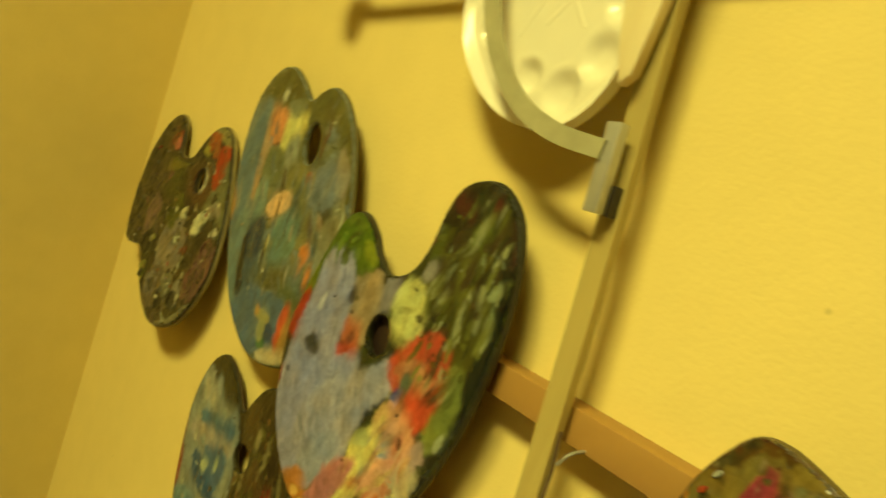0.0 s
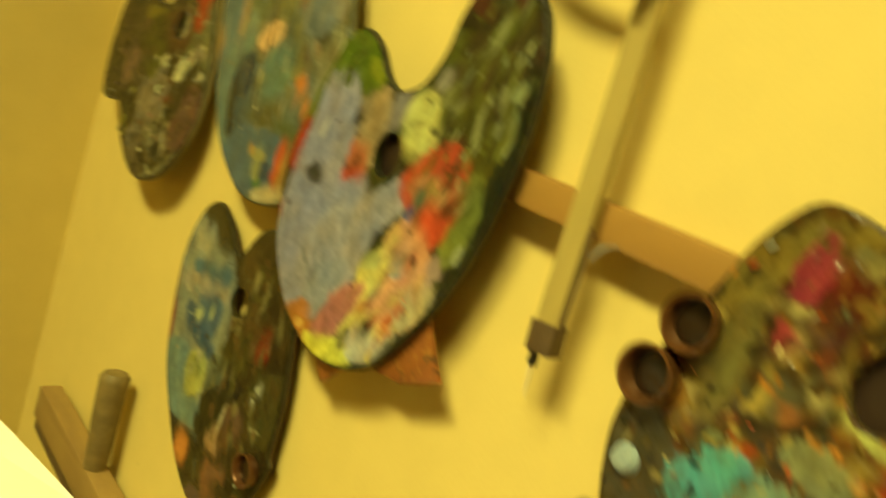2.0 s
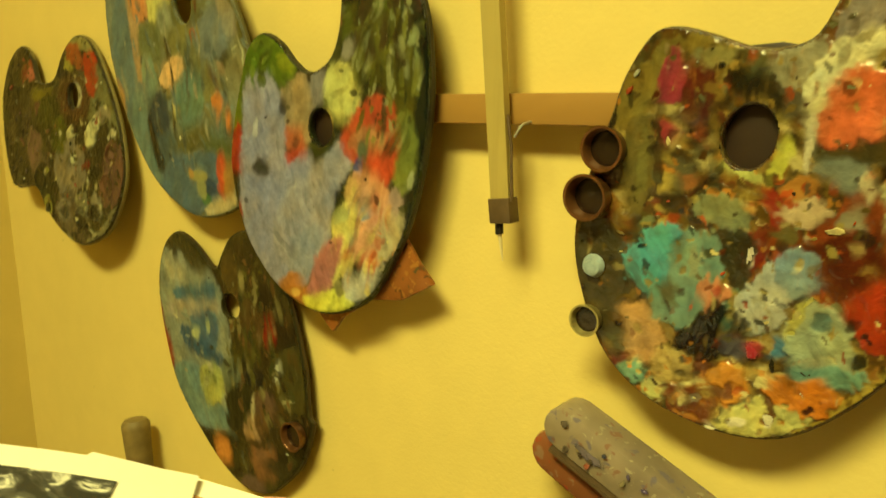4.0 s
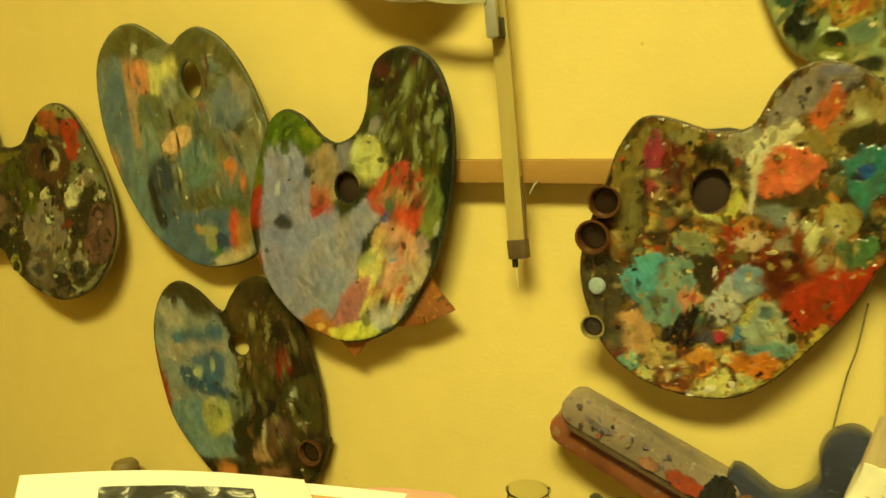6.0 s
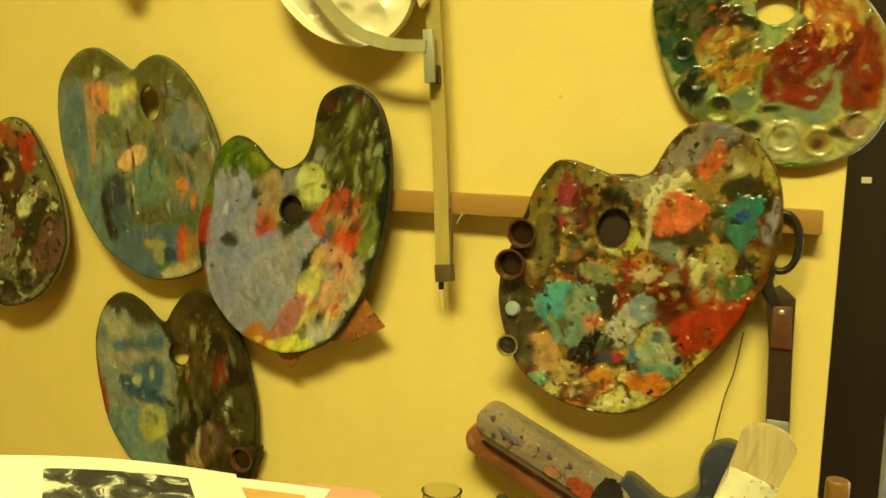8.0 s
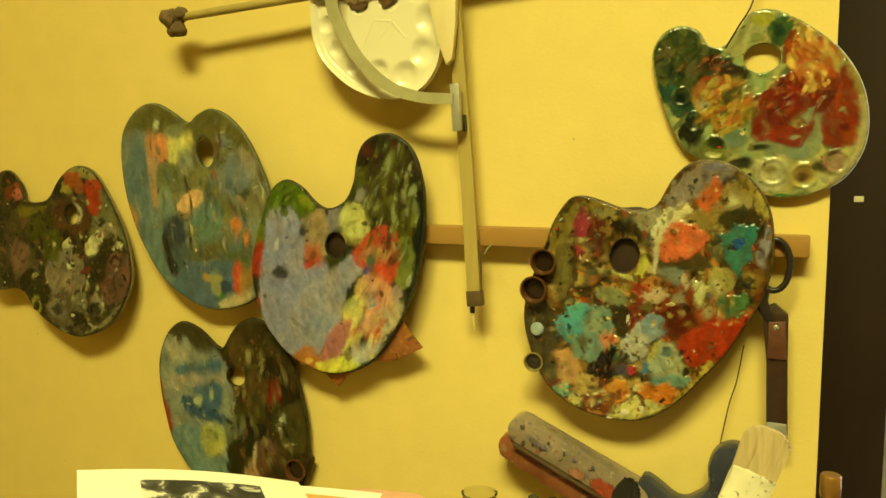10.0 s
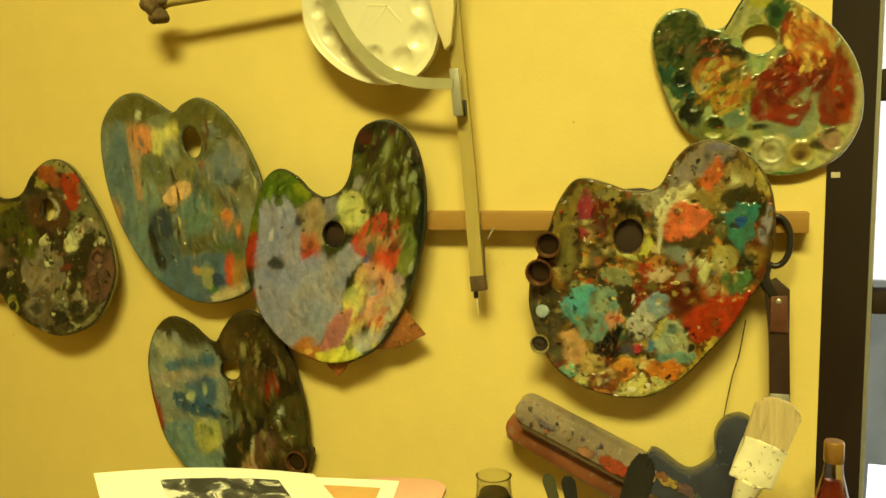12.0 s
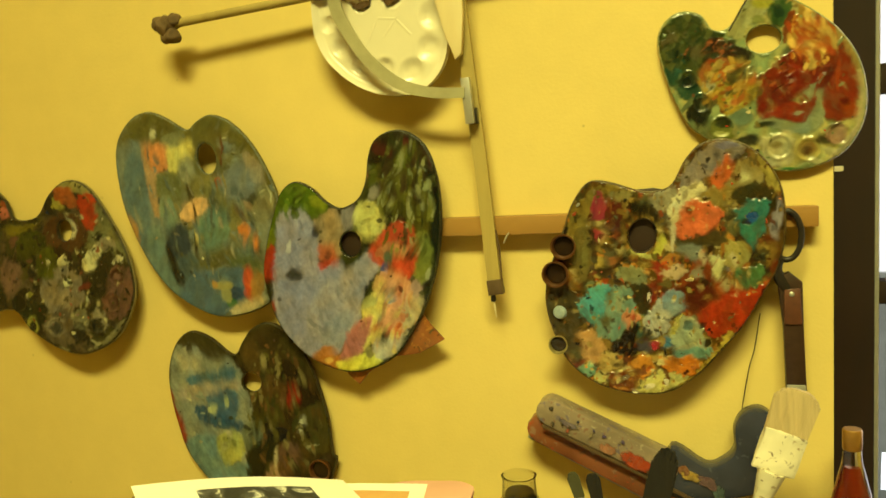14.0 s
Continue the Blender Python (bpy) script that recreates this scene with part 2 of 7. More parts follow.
def lathe(profile, sides=28, m=None):
    """Turned about z: profile is (radius, height) from the bottom up."""
    bm = bmesh.new()
    rings = [[bm.verts.new((r * math.cos(2 * math.pi * k / sides), r * math.sin(2 * math.pi * k / sides), z)) for k in range(sides)] for r, z in profile]
    for a, b in zip(rings, rings[1:]):
        for k in range(sides):
            bm.faces.new((a[k], a[(k + 1) % sides], b[(k + 1) % sides], b[k]))
    bm.faces.new(rings[0][::-1])
    bm.faces.new(rings[-1])
    if m:
        bm.transform(m)
    return bm


def slab(outline, y, thick, hole=None, bevel=0.0012):
    """A board in the wall's plane with a rounded rim; its front lies at y."""
    bm = bmesh.new()
    loops = [[bm.verts.new((p.x, y, p.y)) for p in outline]]
    if hole:
        cx, cz, rx, rz, rot = hole
        ca, sa = math.cos(radians(rot)), math.sin(radians(rot))
        ring = []
        for k in range(28):
            u, w = rx * math.cos(2 * math.pi * k / 28), rz * math.sin(2 * math.pi * k / 28)
            ring.append(bm.verts.new((cx + u * ca - w * sa, y, cz + u * sa + w * ca)))
        loops.append(ring)
    edges = [bm.edges.new((l[i], l[(i + 1) % len(l)])) for l in loops for i in range(len(l))]
    bmesh.ops.triangle_fill(bm, edges=edges, use_beauty=True)
    for f in bm.faces:
        f.normal_update()
        if f.normal.y > 0:
            f.normal_flip()
    rim = set(edges)
    back = bmesh.ops.extrude_face_region(bm, geom=bm.faces[:])
    moved = [v for v in back["geom"] if isinstance(v, bmesh.types.BMVert)]
    bmesh.ops.translate(bm, verts=moved, vec=(0, thick, 0))
    bmesh.ops.recalc_face_normals(bm, faces=bm.faces[:])
    front = [e for e in bm.edges if len(e.link_faces) == 2 and e.calc_face_angle(0) > 1.2]
    bmesh.ops.bevel(bm, geom=front, offset=bevel, segments=2, affect="EDGES", profile=0.5)
    return bm


FRONT = {}


def palette(label, outline, hole, y, thick, colours, wood_colour, bare=None):
    """An artist's palette hung flat on the wall; hole is (x, z, half width, half height, turn)."""
    ob = thing("artist_palette", label, "palette", "palettes on the wall")
    FRONT[ob.name] = y
    part("board", slab(spline(outline, 4), y, thick, hole), crust_material("palette_crust", colours), ob)
    rim = [Vector(p) for p in spline(outline, 4)]
    mid = sum(rim, Vector((0, 0))) / len(rim)
    edge = [mid + (p - mid) * 1.006 for p in rim]
    part("rim", slab(edge, y + 0.0018, thick - 0.0012, hole), plain("palette_edge", wood_colour, 0.55, 0, 70, 0.3), ob, "worn bare edge of the board")
    FRONT[ob.name + "box"] = (rim, hole)
    return ob


def dome(rim, y, height, seed, rings=(1.0, 0.9, 0.68, 0.36)):
    """A low, lumpy layer of paint over a closed outline."""
    bm = bmesh.new()
    thin = bm.verts.layers.float.new("thinness")
    mid = sum(rim, Vector((0, 0))) / len(rim)
    loops = []
    for k, s in enumerate(rings):
        row = []
        for p in rim:
            q = mid + (p - mid) * s
            lump = noise.noise(Vector((q.x * 120 + seed, q.y * 120, seed * 0.37)))
            lift = 0.0002 if k == 0 else height * (0.75 + 0.55 * lump)
            row.append(bm.verts.new((q.x, y - max(0.0002, lift), q.y)))
            row[-1][thin] = (1.0, 0.72, 0.4, 0.2, 0.1)[k]
        loops.append(row)
    n = len(rim)
    for a, b in zip(loops, loops[1:]):
        for k in range(n):
            bm.faces.new((a[k], a[(k + 1) % n], b[(k + 1) % n], b[k]))
    top = bm.verts.new((mid.x, y - height * 0.9, mid.y))
    for k in range(n):
        bm.faces.new((loops[-1][k], loops[-1][(k + 1) % n], top))
    bmesh.ops.recalc_face_normals(bm, faces=bm.faces[:])
    for f in bm.faces:
        if f.normal.y > 0.2:
            f.normal_flip()
    return bm


COUNT = [0]


def dab(ob, x, z, rx, rz, rot, colour, height):
    """One ragged dab of paint; a few stand for shade or a glint."""
    COUNT[0] += 1
    STROKES.setdefault(ob.name, []).append((x, z, rx, rz, radians(rot), colour, height, None))
    if height < 0.0029:
        return
    seed = COUNT[0] * 7.31
    ca, sa = math.cos(radians(rot)), math.sin(radians(rot))
    n = 36
    rim = []
    for k in range(n):
        a = 2 * math.pi * k / n
        c, s = math.cos(a), math.sin(a)
        w = 1.18 + 0.42 * noise.noise(Vector((c * 1.4 + seed, s * 1.4, seed))) + 0.3 * noise.noise(Vector((c * 4 + seed, s * 4, 3.1)))
        sq = (abs(c) ** 3 + abs(s) ** 3) ** (-1 / 3)
        r = w * (0.6 + 0.4 * sq)
        rim.append(Vector((x + rx * r * c * ca - rz * r * s * sa, z + rx * r * c * sa + rz * r * s * ca)))
    part("paint_dab", dome(rim, FRONT[ob.name], height * 0.8, seed), paint(colour), ob)


def patch(ob, pts, colour, height):
    """A broad smear of paint with a drawn outline."""
    COUNT[0] += 1
    rim = spline(pts, 4)
    STROKES.setdefault(ob.name, []).append((0, 0, 0, 0, 0, colour, height, rim))


STROKES = {}


def mottle(ob, x, z, rx, rz, count, colours, size, long, turn, seed):
    """Many small strokes of several colours strewn over an oval stretch of a palette."""
    rnd = random.Random(seed)
    for _ in range(count):
        a, d = rnd.uniform(0, 6.283), math.sqrt(rnd.random())
        r = size * (0.35 + 0.65 * rnd.random() ** 2)
        c, k = rnd.choice(colours), rnd.uniform(0.6, 1.25)
        STROKES.setdefault(ob.name, []).append((x + rx * d * math.cos(a), z + rz * d * math.sin(a), r, r * rnd.uniform(0.6, long), radians(turn + rnd.uniform(-25, 25)), tuple(v * k for v in c), rnd.uniform(0.0008, 0.0022), None))



def grain(x, z, size, seed, octaves=4):
    """Smooth lattice noise from 0 to 1 over arrays, with lumps of about that size."""
    total, weight = np.zeros_like(x), 0.0
    for o in range(octaves):
        table = np.random.RandomState(seed * 17 + o).rand(128, 128)
        u, v = x / size * 2 ** o + 37.3, z / size * 2 ** o + 11.7
        i, j = np.floor(u).astype(int), np.floor(v).astype(int)
        fu, fv = u - i, v - j
        fu, fv = fu * fu * (3 - 2 * fu), fv * fv * (3 - 2 * fv)
        i0, i1, j0, j1 = i % 128, (i + 1) % 128, j % 128, (j + 1) % 128
        val = (table[i0, j0] * (1 - fu) + table[i1, j0] * fu) * (1 - fv) + (table[i0, j1] * (1 - fu) + table[i1, j1] * fu) * fv
        total += val * 0.55 ** o
        weight += 0.55 ** o
    return total / weight


def within(x, z, rim):
    """Which points lie inside a closed outline, and how far each is from it."""
    hit, near = np.zeros(x.shape, bool), np.full(x.shape, 9.0)
    for a, b in zip(rim, rim[1:] + rim[:1]):
        if a.y != b.y:
            hit ^= ((a.y > z) != (b.y > z)) & (x < (b.x - a.x) * (z - a.y) / (b.y - a.y) + a.x)
        d = b - a
        t = np.clip(((x - a.x) * d.x + (z - a.y) * d.y) / max(d.length_squared, 1e-12), 0, 1)
        near = np.minimum(near, np.hypot(x - a.x - t * d.x, z - a.y - t * d.y))
    return hit, near


def smooth(lo, hi, v):
    t = np.clip((v - lo) / (hi - lo), 0, 1)
    return t * t * (3 - 2 * t)


def film(ob, ground, under, over, wells=(), ragged=1.0, cell=0.001, blended=None):
    """The layer of mixed paint on a palette: a fine lumpy skin built up stroke by stroke."""
    rim, hole = FRONT[ob.name + "box"]
    xs, zs = [p.x for p in rim], [p.y for p in rim]
    gx, gz = np.meshgrid(np.arange(min(xs), max(xs), cell), np.arange(min(zs), max(zs), cell), indexing="ij")
    shape = gx.shape
    x, z = gx.ravel(), gz.ravel()
    seed = under % 97 + len(STROKES[ob.name])
    rnd = random.Random(seed)
    keep, edge = within(x, z, rim)
    ca, sa = math.cos(radians(hole[4])), math.sin(radians(hole[4]))
    hu, hw = (x - hole[0]) * ca + (z - hole[1]) * sa, -(x - hole[0]) * sa + (z - hole[1]) * ca
    ring = np.hypot(hu / hole[2], hw / hole[3])
    keep &= (ring > 1.04) & (edge > 0.0009)
    wx = x + ((grain(x, z, 0.014, seed, 2) - 0.5) * 0.005 + (grain(x, z, 0.004, seed + 1, 2) - 0.5) * 0.004) * ragged
    wz = z + ((grain(x, z, 0.014, seed + 2, 2) - 0.5) * 0.005 + (grain(x, z, 0.004, seed + 3, 2) - 0.5) * 0.004) * ragged
    pick = np.clip((grain(wx, wz, 0.028, seed + 4) - 0.25) * 2, 0, 0.999) * (len(ground) - 1)
    tones = np.array(ground)
    k = pick.astype(int)
    f = (pick - k)[:, None]
    col = tones[k] * (1 - f) + tones[k + 1] * f
    col *= (0.4 + 1.2 * grain(wx, wz, 0.010, seed + 5, 3))[:, None]
    lift = 0.0004 * grain(x, z, 0.008, seed + 6, 2)
    strokes = STROKES[ob.name]
    hues = [s[5] for s in strokes] + list(ground)
    soft, grow = (0.0016, 0.0024) if blended else (0.0004, 0.0012)

    def lay(px, pz, rx, rz, rot, colour, height, power, soft, cover):
        nonlocal col, lift
        reach = max(rx, rz) * 1.4 + 0.006
        w = np.nonzero((np.abs(x - px) < reach) & (np.abs(z - pz) < reach))[0]
        if not len(w):
            return
        c, s = math.cos(rot), math.sin(rot)
        u, v = (wx[w] - px) * c + (wz[w] - pz) * s, -(wx[w] - px) * s + (wz[w] - pz) * c
        d = (np.abs(u / rx) ** power + np.abs(v / rz) ** power) ** (1 / power)
        along = (u, v * 0.3) if rz > rx else (u * 0.3, v)
        fray = grain(along[0] + pz, along[1] + px, 0.0045, seed + 14, 2) - 0.5
        a = smooth(1 + soft, 1 - soft, d + fray * 0.9 * min(1.0, 0.4 + ragged * 0.5)) * cover
        tone = 0.72 + 0.56 * grain(along[0] + px, along[1] + pz, 0.007, rnd.randrange(9), 2)
        col[w] = col[w] * (1 - a)[:, None] + np.outer(a * tone, colour)
        lift[w] = lift[w] * (1 - a * 0.8) + a * height * (0.5 + 0.9 * grain(along[0] + px, along[1] + pz, 0.007, seed + 7, 2))

    def specks(count, big):
        for _ in range(count):
            px, pz = rnd.uniform(min(xs), max(xs)), rnd.uniform(min(zs), max(zs))
            r = 0.0012 + big * rnd.random() ** 2
            c = rnd.choice(ground) if rnd.random() < 0.55 else rnd.choice(hues)
            m = rnd.uniform(0.12, 1.2)
            lay(px, pz, r, r * rnd.uniform(0.5, 2.4), rnd.uniform(0, 3.1), tuple(min(0.85, v * m) for v in c), rnd.uniform(0.0003, 0.0016), 2, 0.3, rnd.uniform(0.55, 1))

    specks(under, 0.009)
    for px, pz, rx, rz, rot, colour, height, outline in strokes:
        if outline is None:
            lay(px, pz, rx, rz, rot, colour, height * 0.55, 2.2, 0.26, 0.93)
            continue
        ox, oz = [p.x for p in outline], [p.y for p in outline]
        w = np.nonzero((x > min(ox) - 0.008) & (x < max(ox) + 0.008) & (z > min(oz) - 0.008) & (z < max(oz) + 0.008))[0]
        if not len(w):
            continue
        qx, qz = x[w], z[w]
        turn = rnd.uniform(0.9, 2.2)
        u, v = qx * math.cos(turn) + qz * math.sin(turn), -qx * math.sin(turn) + qz * math.cos(turn)
        fray = (grain(u * 0.35, v, 0.005, seed + 15, 3) - 0.5) * 0.006 * ragged + (grain(qx, qz, 0.0035, seed + 17, 2) - 0.5) * 0.003
        ok, near = within(wx[w], wz[w], outline)
        a = smooth(-0.0008 - soft, 0.001 + soft, np.where(ok, near, -near) + fray + grow) * 0.96
        a *= 1 - 0.5 * ragged * smooth(0.6, 0.78, grain(u * 0.35, v, 0.006, rnd.randrange(40), 3))
        tone = np.clip(0.3 + 1.4 * (0.55 * grain(u * 0.25, v, 0.005, seed + 8, 4) + 0.45 * grain(qx, qz, 0.013, seed + 9)), 0.35, 1.7)
        shift = grain(qx, qz, 0.018, seed + 10)[:, None]
        warm = np.array(colour) * (1 + (shift - 0.5) * np.array((0.5, 0.15, -0.5)))
        col[w] = col[w] * (1 - a)[:, None] + warm * (a * tone)[:, None]
        lift[w] = lift[w] * (1 - a * 0.8) + a * height * (0.4 + 0.8 * grain(u * 0.3, v, 0.006, seed + 11, 2))
    # the brush has dragged the wet colours along its way
    bent = 6.3 * grain(x, z, 0.045, seed + 12, 2) + 0.8 if blended is None else radians(blended) + 2.2 * (grain(x, z, 0.03, seed + 12, 2) - 0.5)
    reach = 4 if blended is None else 7
    speck = 0.84 + 0.32 * np.random.RandomState(seed).rand(x.size)
    wet = (col * speck[:, None]).reshape(*shape, 3)
    ridge = (speck - 1).reshape(shape)
    ii, jj = np.meshgrid(np.arange(shape[0]), np.arange(shape[1]), indexing="ij")
    du, dv = np.cos(bent).reshape(shape), np.sin(bent).reshape(shape)
    drawn, furrow = np.zeros_like(wet), np.zeros(shape)
    for step in range(-reach, reach + 1):
        a, b = np.clip(np.rint(ii + du * step).astype(int), 0, shape[0] - 1), np.clip(np.rint(jj + dv * step).astype(int), 0, shape[1] - 1)
        drawn += wet[a, b] / (2 * reach + 1)
        furrow += ridge[a, b] / (2 * reach + 1)
    share = (0.12 if blended is None else 0.3) + 0.62 * smooth(0.44, 0.62, grain(x, z, 0.02, seed + 13, 2))
    col = col * (1 - share)[:, None] + drawn.reshape(-1, 3) * share[:, None]
    lift = lift + 0.0013 * ragged * furrow.ravel()
    # grime and thin glazes have settled unevenly over the strokes
    grime = smooth(0.48, 0.7, grain(wx, wz, 0.009, seed + 18, 4)) * 0.18 * ragged
    col = col * (1 - grime)[:, None] + np.array(ground[0]) * 0.7 * grime[:, None]
    col *= (0.86 + 0.28 * grain(x, z, 0.004, seed + 19, 3))[:, None]
    specks(over, 0.0018)
    for px, pz, r in wells:
        d = np.hypot(x - px, z - pz) / r
        lift = lift * (0.2 + 0.8 * smooth(0.7, 1.0, d)) + 0.0009 * np.exp(-((d - 1.05) / 0.16) ** 2)
    lift *= np.clip(edge / 0.004, 0.15, 1) * np.clip((ring - 1) * 6, 0.2, 1)
    number = np.full(x.shape, -1)
    sel = keep.reshape(shape)
    quad = sel[:-1, :-1] & sel[1:, :-1] & sel[1:, 1:] & sel[:-1, 1:]
    ids = np.arange(x.size).reshape(shape)
    q = np.stack([ids[:-1, :-1][quad], ids[1:, :-1][quad], ids[1:, 1:][quad], ids[:-1, 1:][quad]], -1)
    used = np.unique(q)
    number[used] = np.arange(len(used))
    co = np.stack([x[used], FRONT[ob.name] - 0.00025 - lift[used], z[used]], -1)
    me = bpy.data.meshes.new("paint_film")
    me.from_pydata(co.tolist(), [], number[q].tolist())
    layer = me.color_attributes.new("paint_colour", "FLOAT_COLOR", "POINT")
    rgba = np.ones((len(used), 4), np.float32)
    rgba[:, :3] = np.clip(col[used], 0.004, 0.85)
    layer.data.foreach_set("color", rgba.ravel())
    me.materials.append(THICK_FILM if ragged > 1 else FILM)
    me.polygons.foreach_set("use_smooth", np.ones(len(me.polygons), bool))
    skin = new("paint_film", me)
    skin.parent = ob
    skin["label"] = "lumpy film of mixed oil paint"


def inside(p, rim):
    hit = False
    for a, b in zip(rim, rim[1:] + rim[:1]):
        if (a.y > p.y) != (b.y > p.y) and p.x < (b.x - a.x) * (p.y - a.y) / (b.y - a.y) + a.x:
            hit = not hit
    return hit


def flecks(ob, count, colours, tall):
    """Crumbs and specks of paint strewn over a palette, joined."""
    rim, hole = FRONT[ob.name + "box"]
    rnd = random.Random(count)
    xs, zs = [p.x for p in rim], [p.y for p in rim]
    bm = bmesh.new()
    done = 0
    while done < count:
        p = Vector((rnd.uniform(min(xs), max(xs)), rnd.uniform(min(zs), max(zs))))
        if not inside(p, rim) or ((p.x - hole[0]) / hole[2]) ** 2 + ((p.y - hole[1]) / hole[3]) ** 2 < 1.7:
            continue
        done += 1
        r, turn, long = 0.0008 + 0.0022 * rnd.random() ** 2.5, rnd.uniform(0, 3.14), rnd.uniform(1.0, 2.6)
        h, k = tall * rnd.uniform(0.4, 1.2), rnd.randrange(len(colours))
        low, high = [], []
        for i in range(8):
            a = 2 * math.pi * i / 8
            u, w = r * long * math.cos(a) * rnd.uniform(0.6, 1.25), r * math.sin(a) * rnd.uniform(0.6, 1.25)
            q = p + Vector((u * math.cos(turn) - w * math.sin(turn), u * math.sin(turn) + w * math.cos(turn)))
            if not inside(q, rim):
                q = p + (q - p) * 0.2
            low.append(bm.verts.new((q.x, FRONT[ob.name] - 0.0001, q.y)))
            q2 = p + (q - p) * 0.62
            high.append(bm.verts.new((q2.x, FRONT[ob.name] - h * rnd.uniform(0.7, 1.1), q2.y)))
        faces = [bm.faces.new((low[i], low[(i + 1) % 8], high[(i + 1) % 8], high[i])) for i in range(8)] + [bm.faces.new(high)]
        for f in faces:
            f.material_index = k
    bmesh.ops.recalc_face_normals(bm, faces=bm.faces[:])
    made = part("paint_specks", bm, paint(colours[0]), ob)
    for c in colours[1:]:
        made.data.materials.append(paint(c))
    tagged(made, kind="stuff")


# ---- the room ----
def structure(name, bm, mat, label, category):
    return tagged(mesh_ob(name, bm, mat), label, category, "", "structure")


X0, X1, Y0, H = -0.71, 2.1, -2.9, 3.7
WX0, WX1, WZ0, WZ1 = 0.547, 1.56, 0.99, 2.25
bm = box(X0, WX0, 0, 0.45, 0, H)
for args in ((WX1, X1, 0, 0.45, 0, H), (WX0, WX1, 0, 0.45, 0, WZ0), (WX0, WX1, 0, 0.45, WZ1, H)):
    other = box(*args)
    me = bpy.data.meshes.new("tmp")
    other.to_mesh(me)
    other.free()
    bm.from_mesh(me)
    bpy.data.meshes.remove(me)
bm.normal_update()
structure("wall_north", bm, WALL, "yellow painted plaster wall with a window opening", "wall")
structure("wall_west", box(X0 - 0.2, X0, Y0, 0.45, 0, H), WALL, "yellow painted plaster side wall", "wall")
structure("wall_east", box(X1, X1 + 0.2, Y0, 0.45, 0, H), WALL, "yellow painted plaster side wall", "wall")
structure("wall_south", box(X0 - 0.2, X1 + 0.2, Y0 - 0.2, Y0, 0, H), WALL, "yellow painted plaster wall", "wall")
structure("ceiling", box(X0 - 0.2, X1 + 0.2, Y0 - 0.2, 0.45, H, H + 0.2), CEILING, "white painted plaster ceiling", "ceiling")
structure("floor", box(X0 - 0.2, X1 + 0.2, Y0 - 0.2, 0.45, -3.0, 0), FLOOR_MAT, "brown wooden floor", "floor")

GLASS, gnt, gb = base("window_glass", 0.02)
gb.inputs["Transmission Weight"].default_value = 1.0
gb.inputs["IOR"].default_value = 1.02
FRAME_GREY = plain("weathered_sash_edge", (0.30, 0.29, 0.27), 0.5, 0, 50, 0.2)
window = tagged(new("window_1"), "dark brown wooden casement window with several panes", "window", "", "structure")
WY, WJ, PLATE_Z = 0.345, 0.654, 1.551
BARS = ((1.348, 1.382), (1.655, 1.698), (1.94, 1.975))
part("jamb", box(WX0 + 0.001, WJ, WY, WY + 0.08, WZ0, WZ1, 0.003), DARK_WOOD, window)
part("jamb", box(1.47, WX1 - 0.001, WY, WY + 0.08, WZ0, WZ1, 0.003), DARK_WOOD, window)
part("head", box(WJ + 0.0005, 1.4695, WY + 0.002, WY + 0.08, WZ1 - 0.08, WZ1 - 0.001, 0.003), DARK_WOOD, window)
part("window_sill", box(WX0 + 0.001, WX1 - 0.001, -0.1, 0.44, WZ0 - 0.02, WZ0 + 0.012, 0.003), DARK_WOOD, window)
part("sash_stile", box(WJ + 0.0005, WJ + 0.008, WY + 0.012, WY + 0.06, WZ0 + 0.02, WZ1 - 0.09, 0.002), FRAME_GREY, window, "grey weathered sash edge")
for z0, z1 in BARS:
    part("glazing_bar", box(WJ + 0.0085, 1.465, WY + 0.015, WY + 0.055, z0, z1, 0.003), DARK_WOOD, window)
part("glazing_bar", box(1.05, 1.09, WY + 0.013, WY + 0.057, WZ0 + 0.02, WZ1 - 0.09, 0.003), DARK_WOOD, window)
pane = part("pane", box(WJ + 0.0085, 1.465, WY + 0.03, WY + 0.034, WZ0 + 0.02, WZ1 - 0.09), GLASS, window, "clear glass pane")
pane.visible_shadow = False
part("hinge_plate", box(0.600, 0.612, WY - 0.0015, WY + 0.001, PLATE_Z - 0.004, PLATE_Z + 0.004, 0.0008), WHITE_PLASTIC, window, "small white metal plate")
ground_mat = plain("street_paving", (0.07, 0.07, 0.075), 0.8, 0, 2, 0.2)
structure("ground", box(-400, 400, -400, 600, -3.2, -3.0), ground_mat, "grey paved street outside the window", "ground")
FACADE = plain("pale_facade", (0.80, 0.80, 0.78), 0.8, 0, 3, 0.12)
house = thing("house", "pale grey plastered house across the street", "house")
part("wall", box(-8, 24, 9, 16, 0.05, 5.0), FACADE, house)
part("plinth", box(-8, 24, 8.9, 16, -3, 0.05), plain("dark_shopfront", (0.13, 0.14, 0.11), 0.4, 0, 3, 0.4), house, "dark grey ground floor")
part("roof", box(-8.3, 24.3, 8.7, 16.3, 5.0, 5.4, 0.05), plain("slate_roof", (0.16, 0.17, 0.18), 0.7, 0, 4, 0.2), house)

# the slat fixed to the wall
slat = thing("wall_slat", "narrow varnished pine slat screwed to the wall", "slat")
part("slat_body", box(-0.02, 0.530, -0.022, -0.0005, 1.505, 1.5265, 0.0012), SLAT_WOOD, slat)
nail = thing("nail", "bright bent nail in the pine slat", "nail")
part("shank", tube_mesh(curve_line([(0.197, -0.021, 1.507), (0.1975, -0.034, 1.505), (0.194, -0.038, 1.497)]), 0.0009, 8), STEEL, nail)

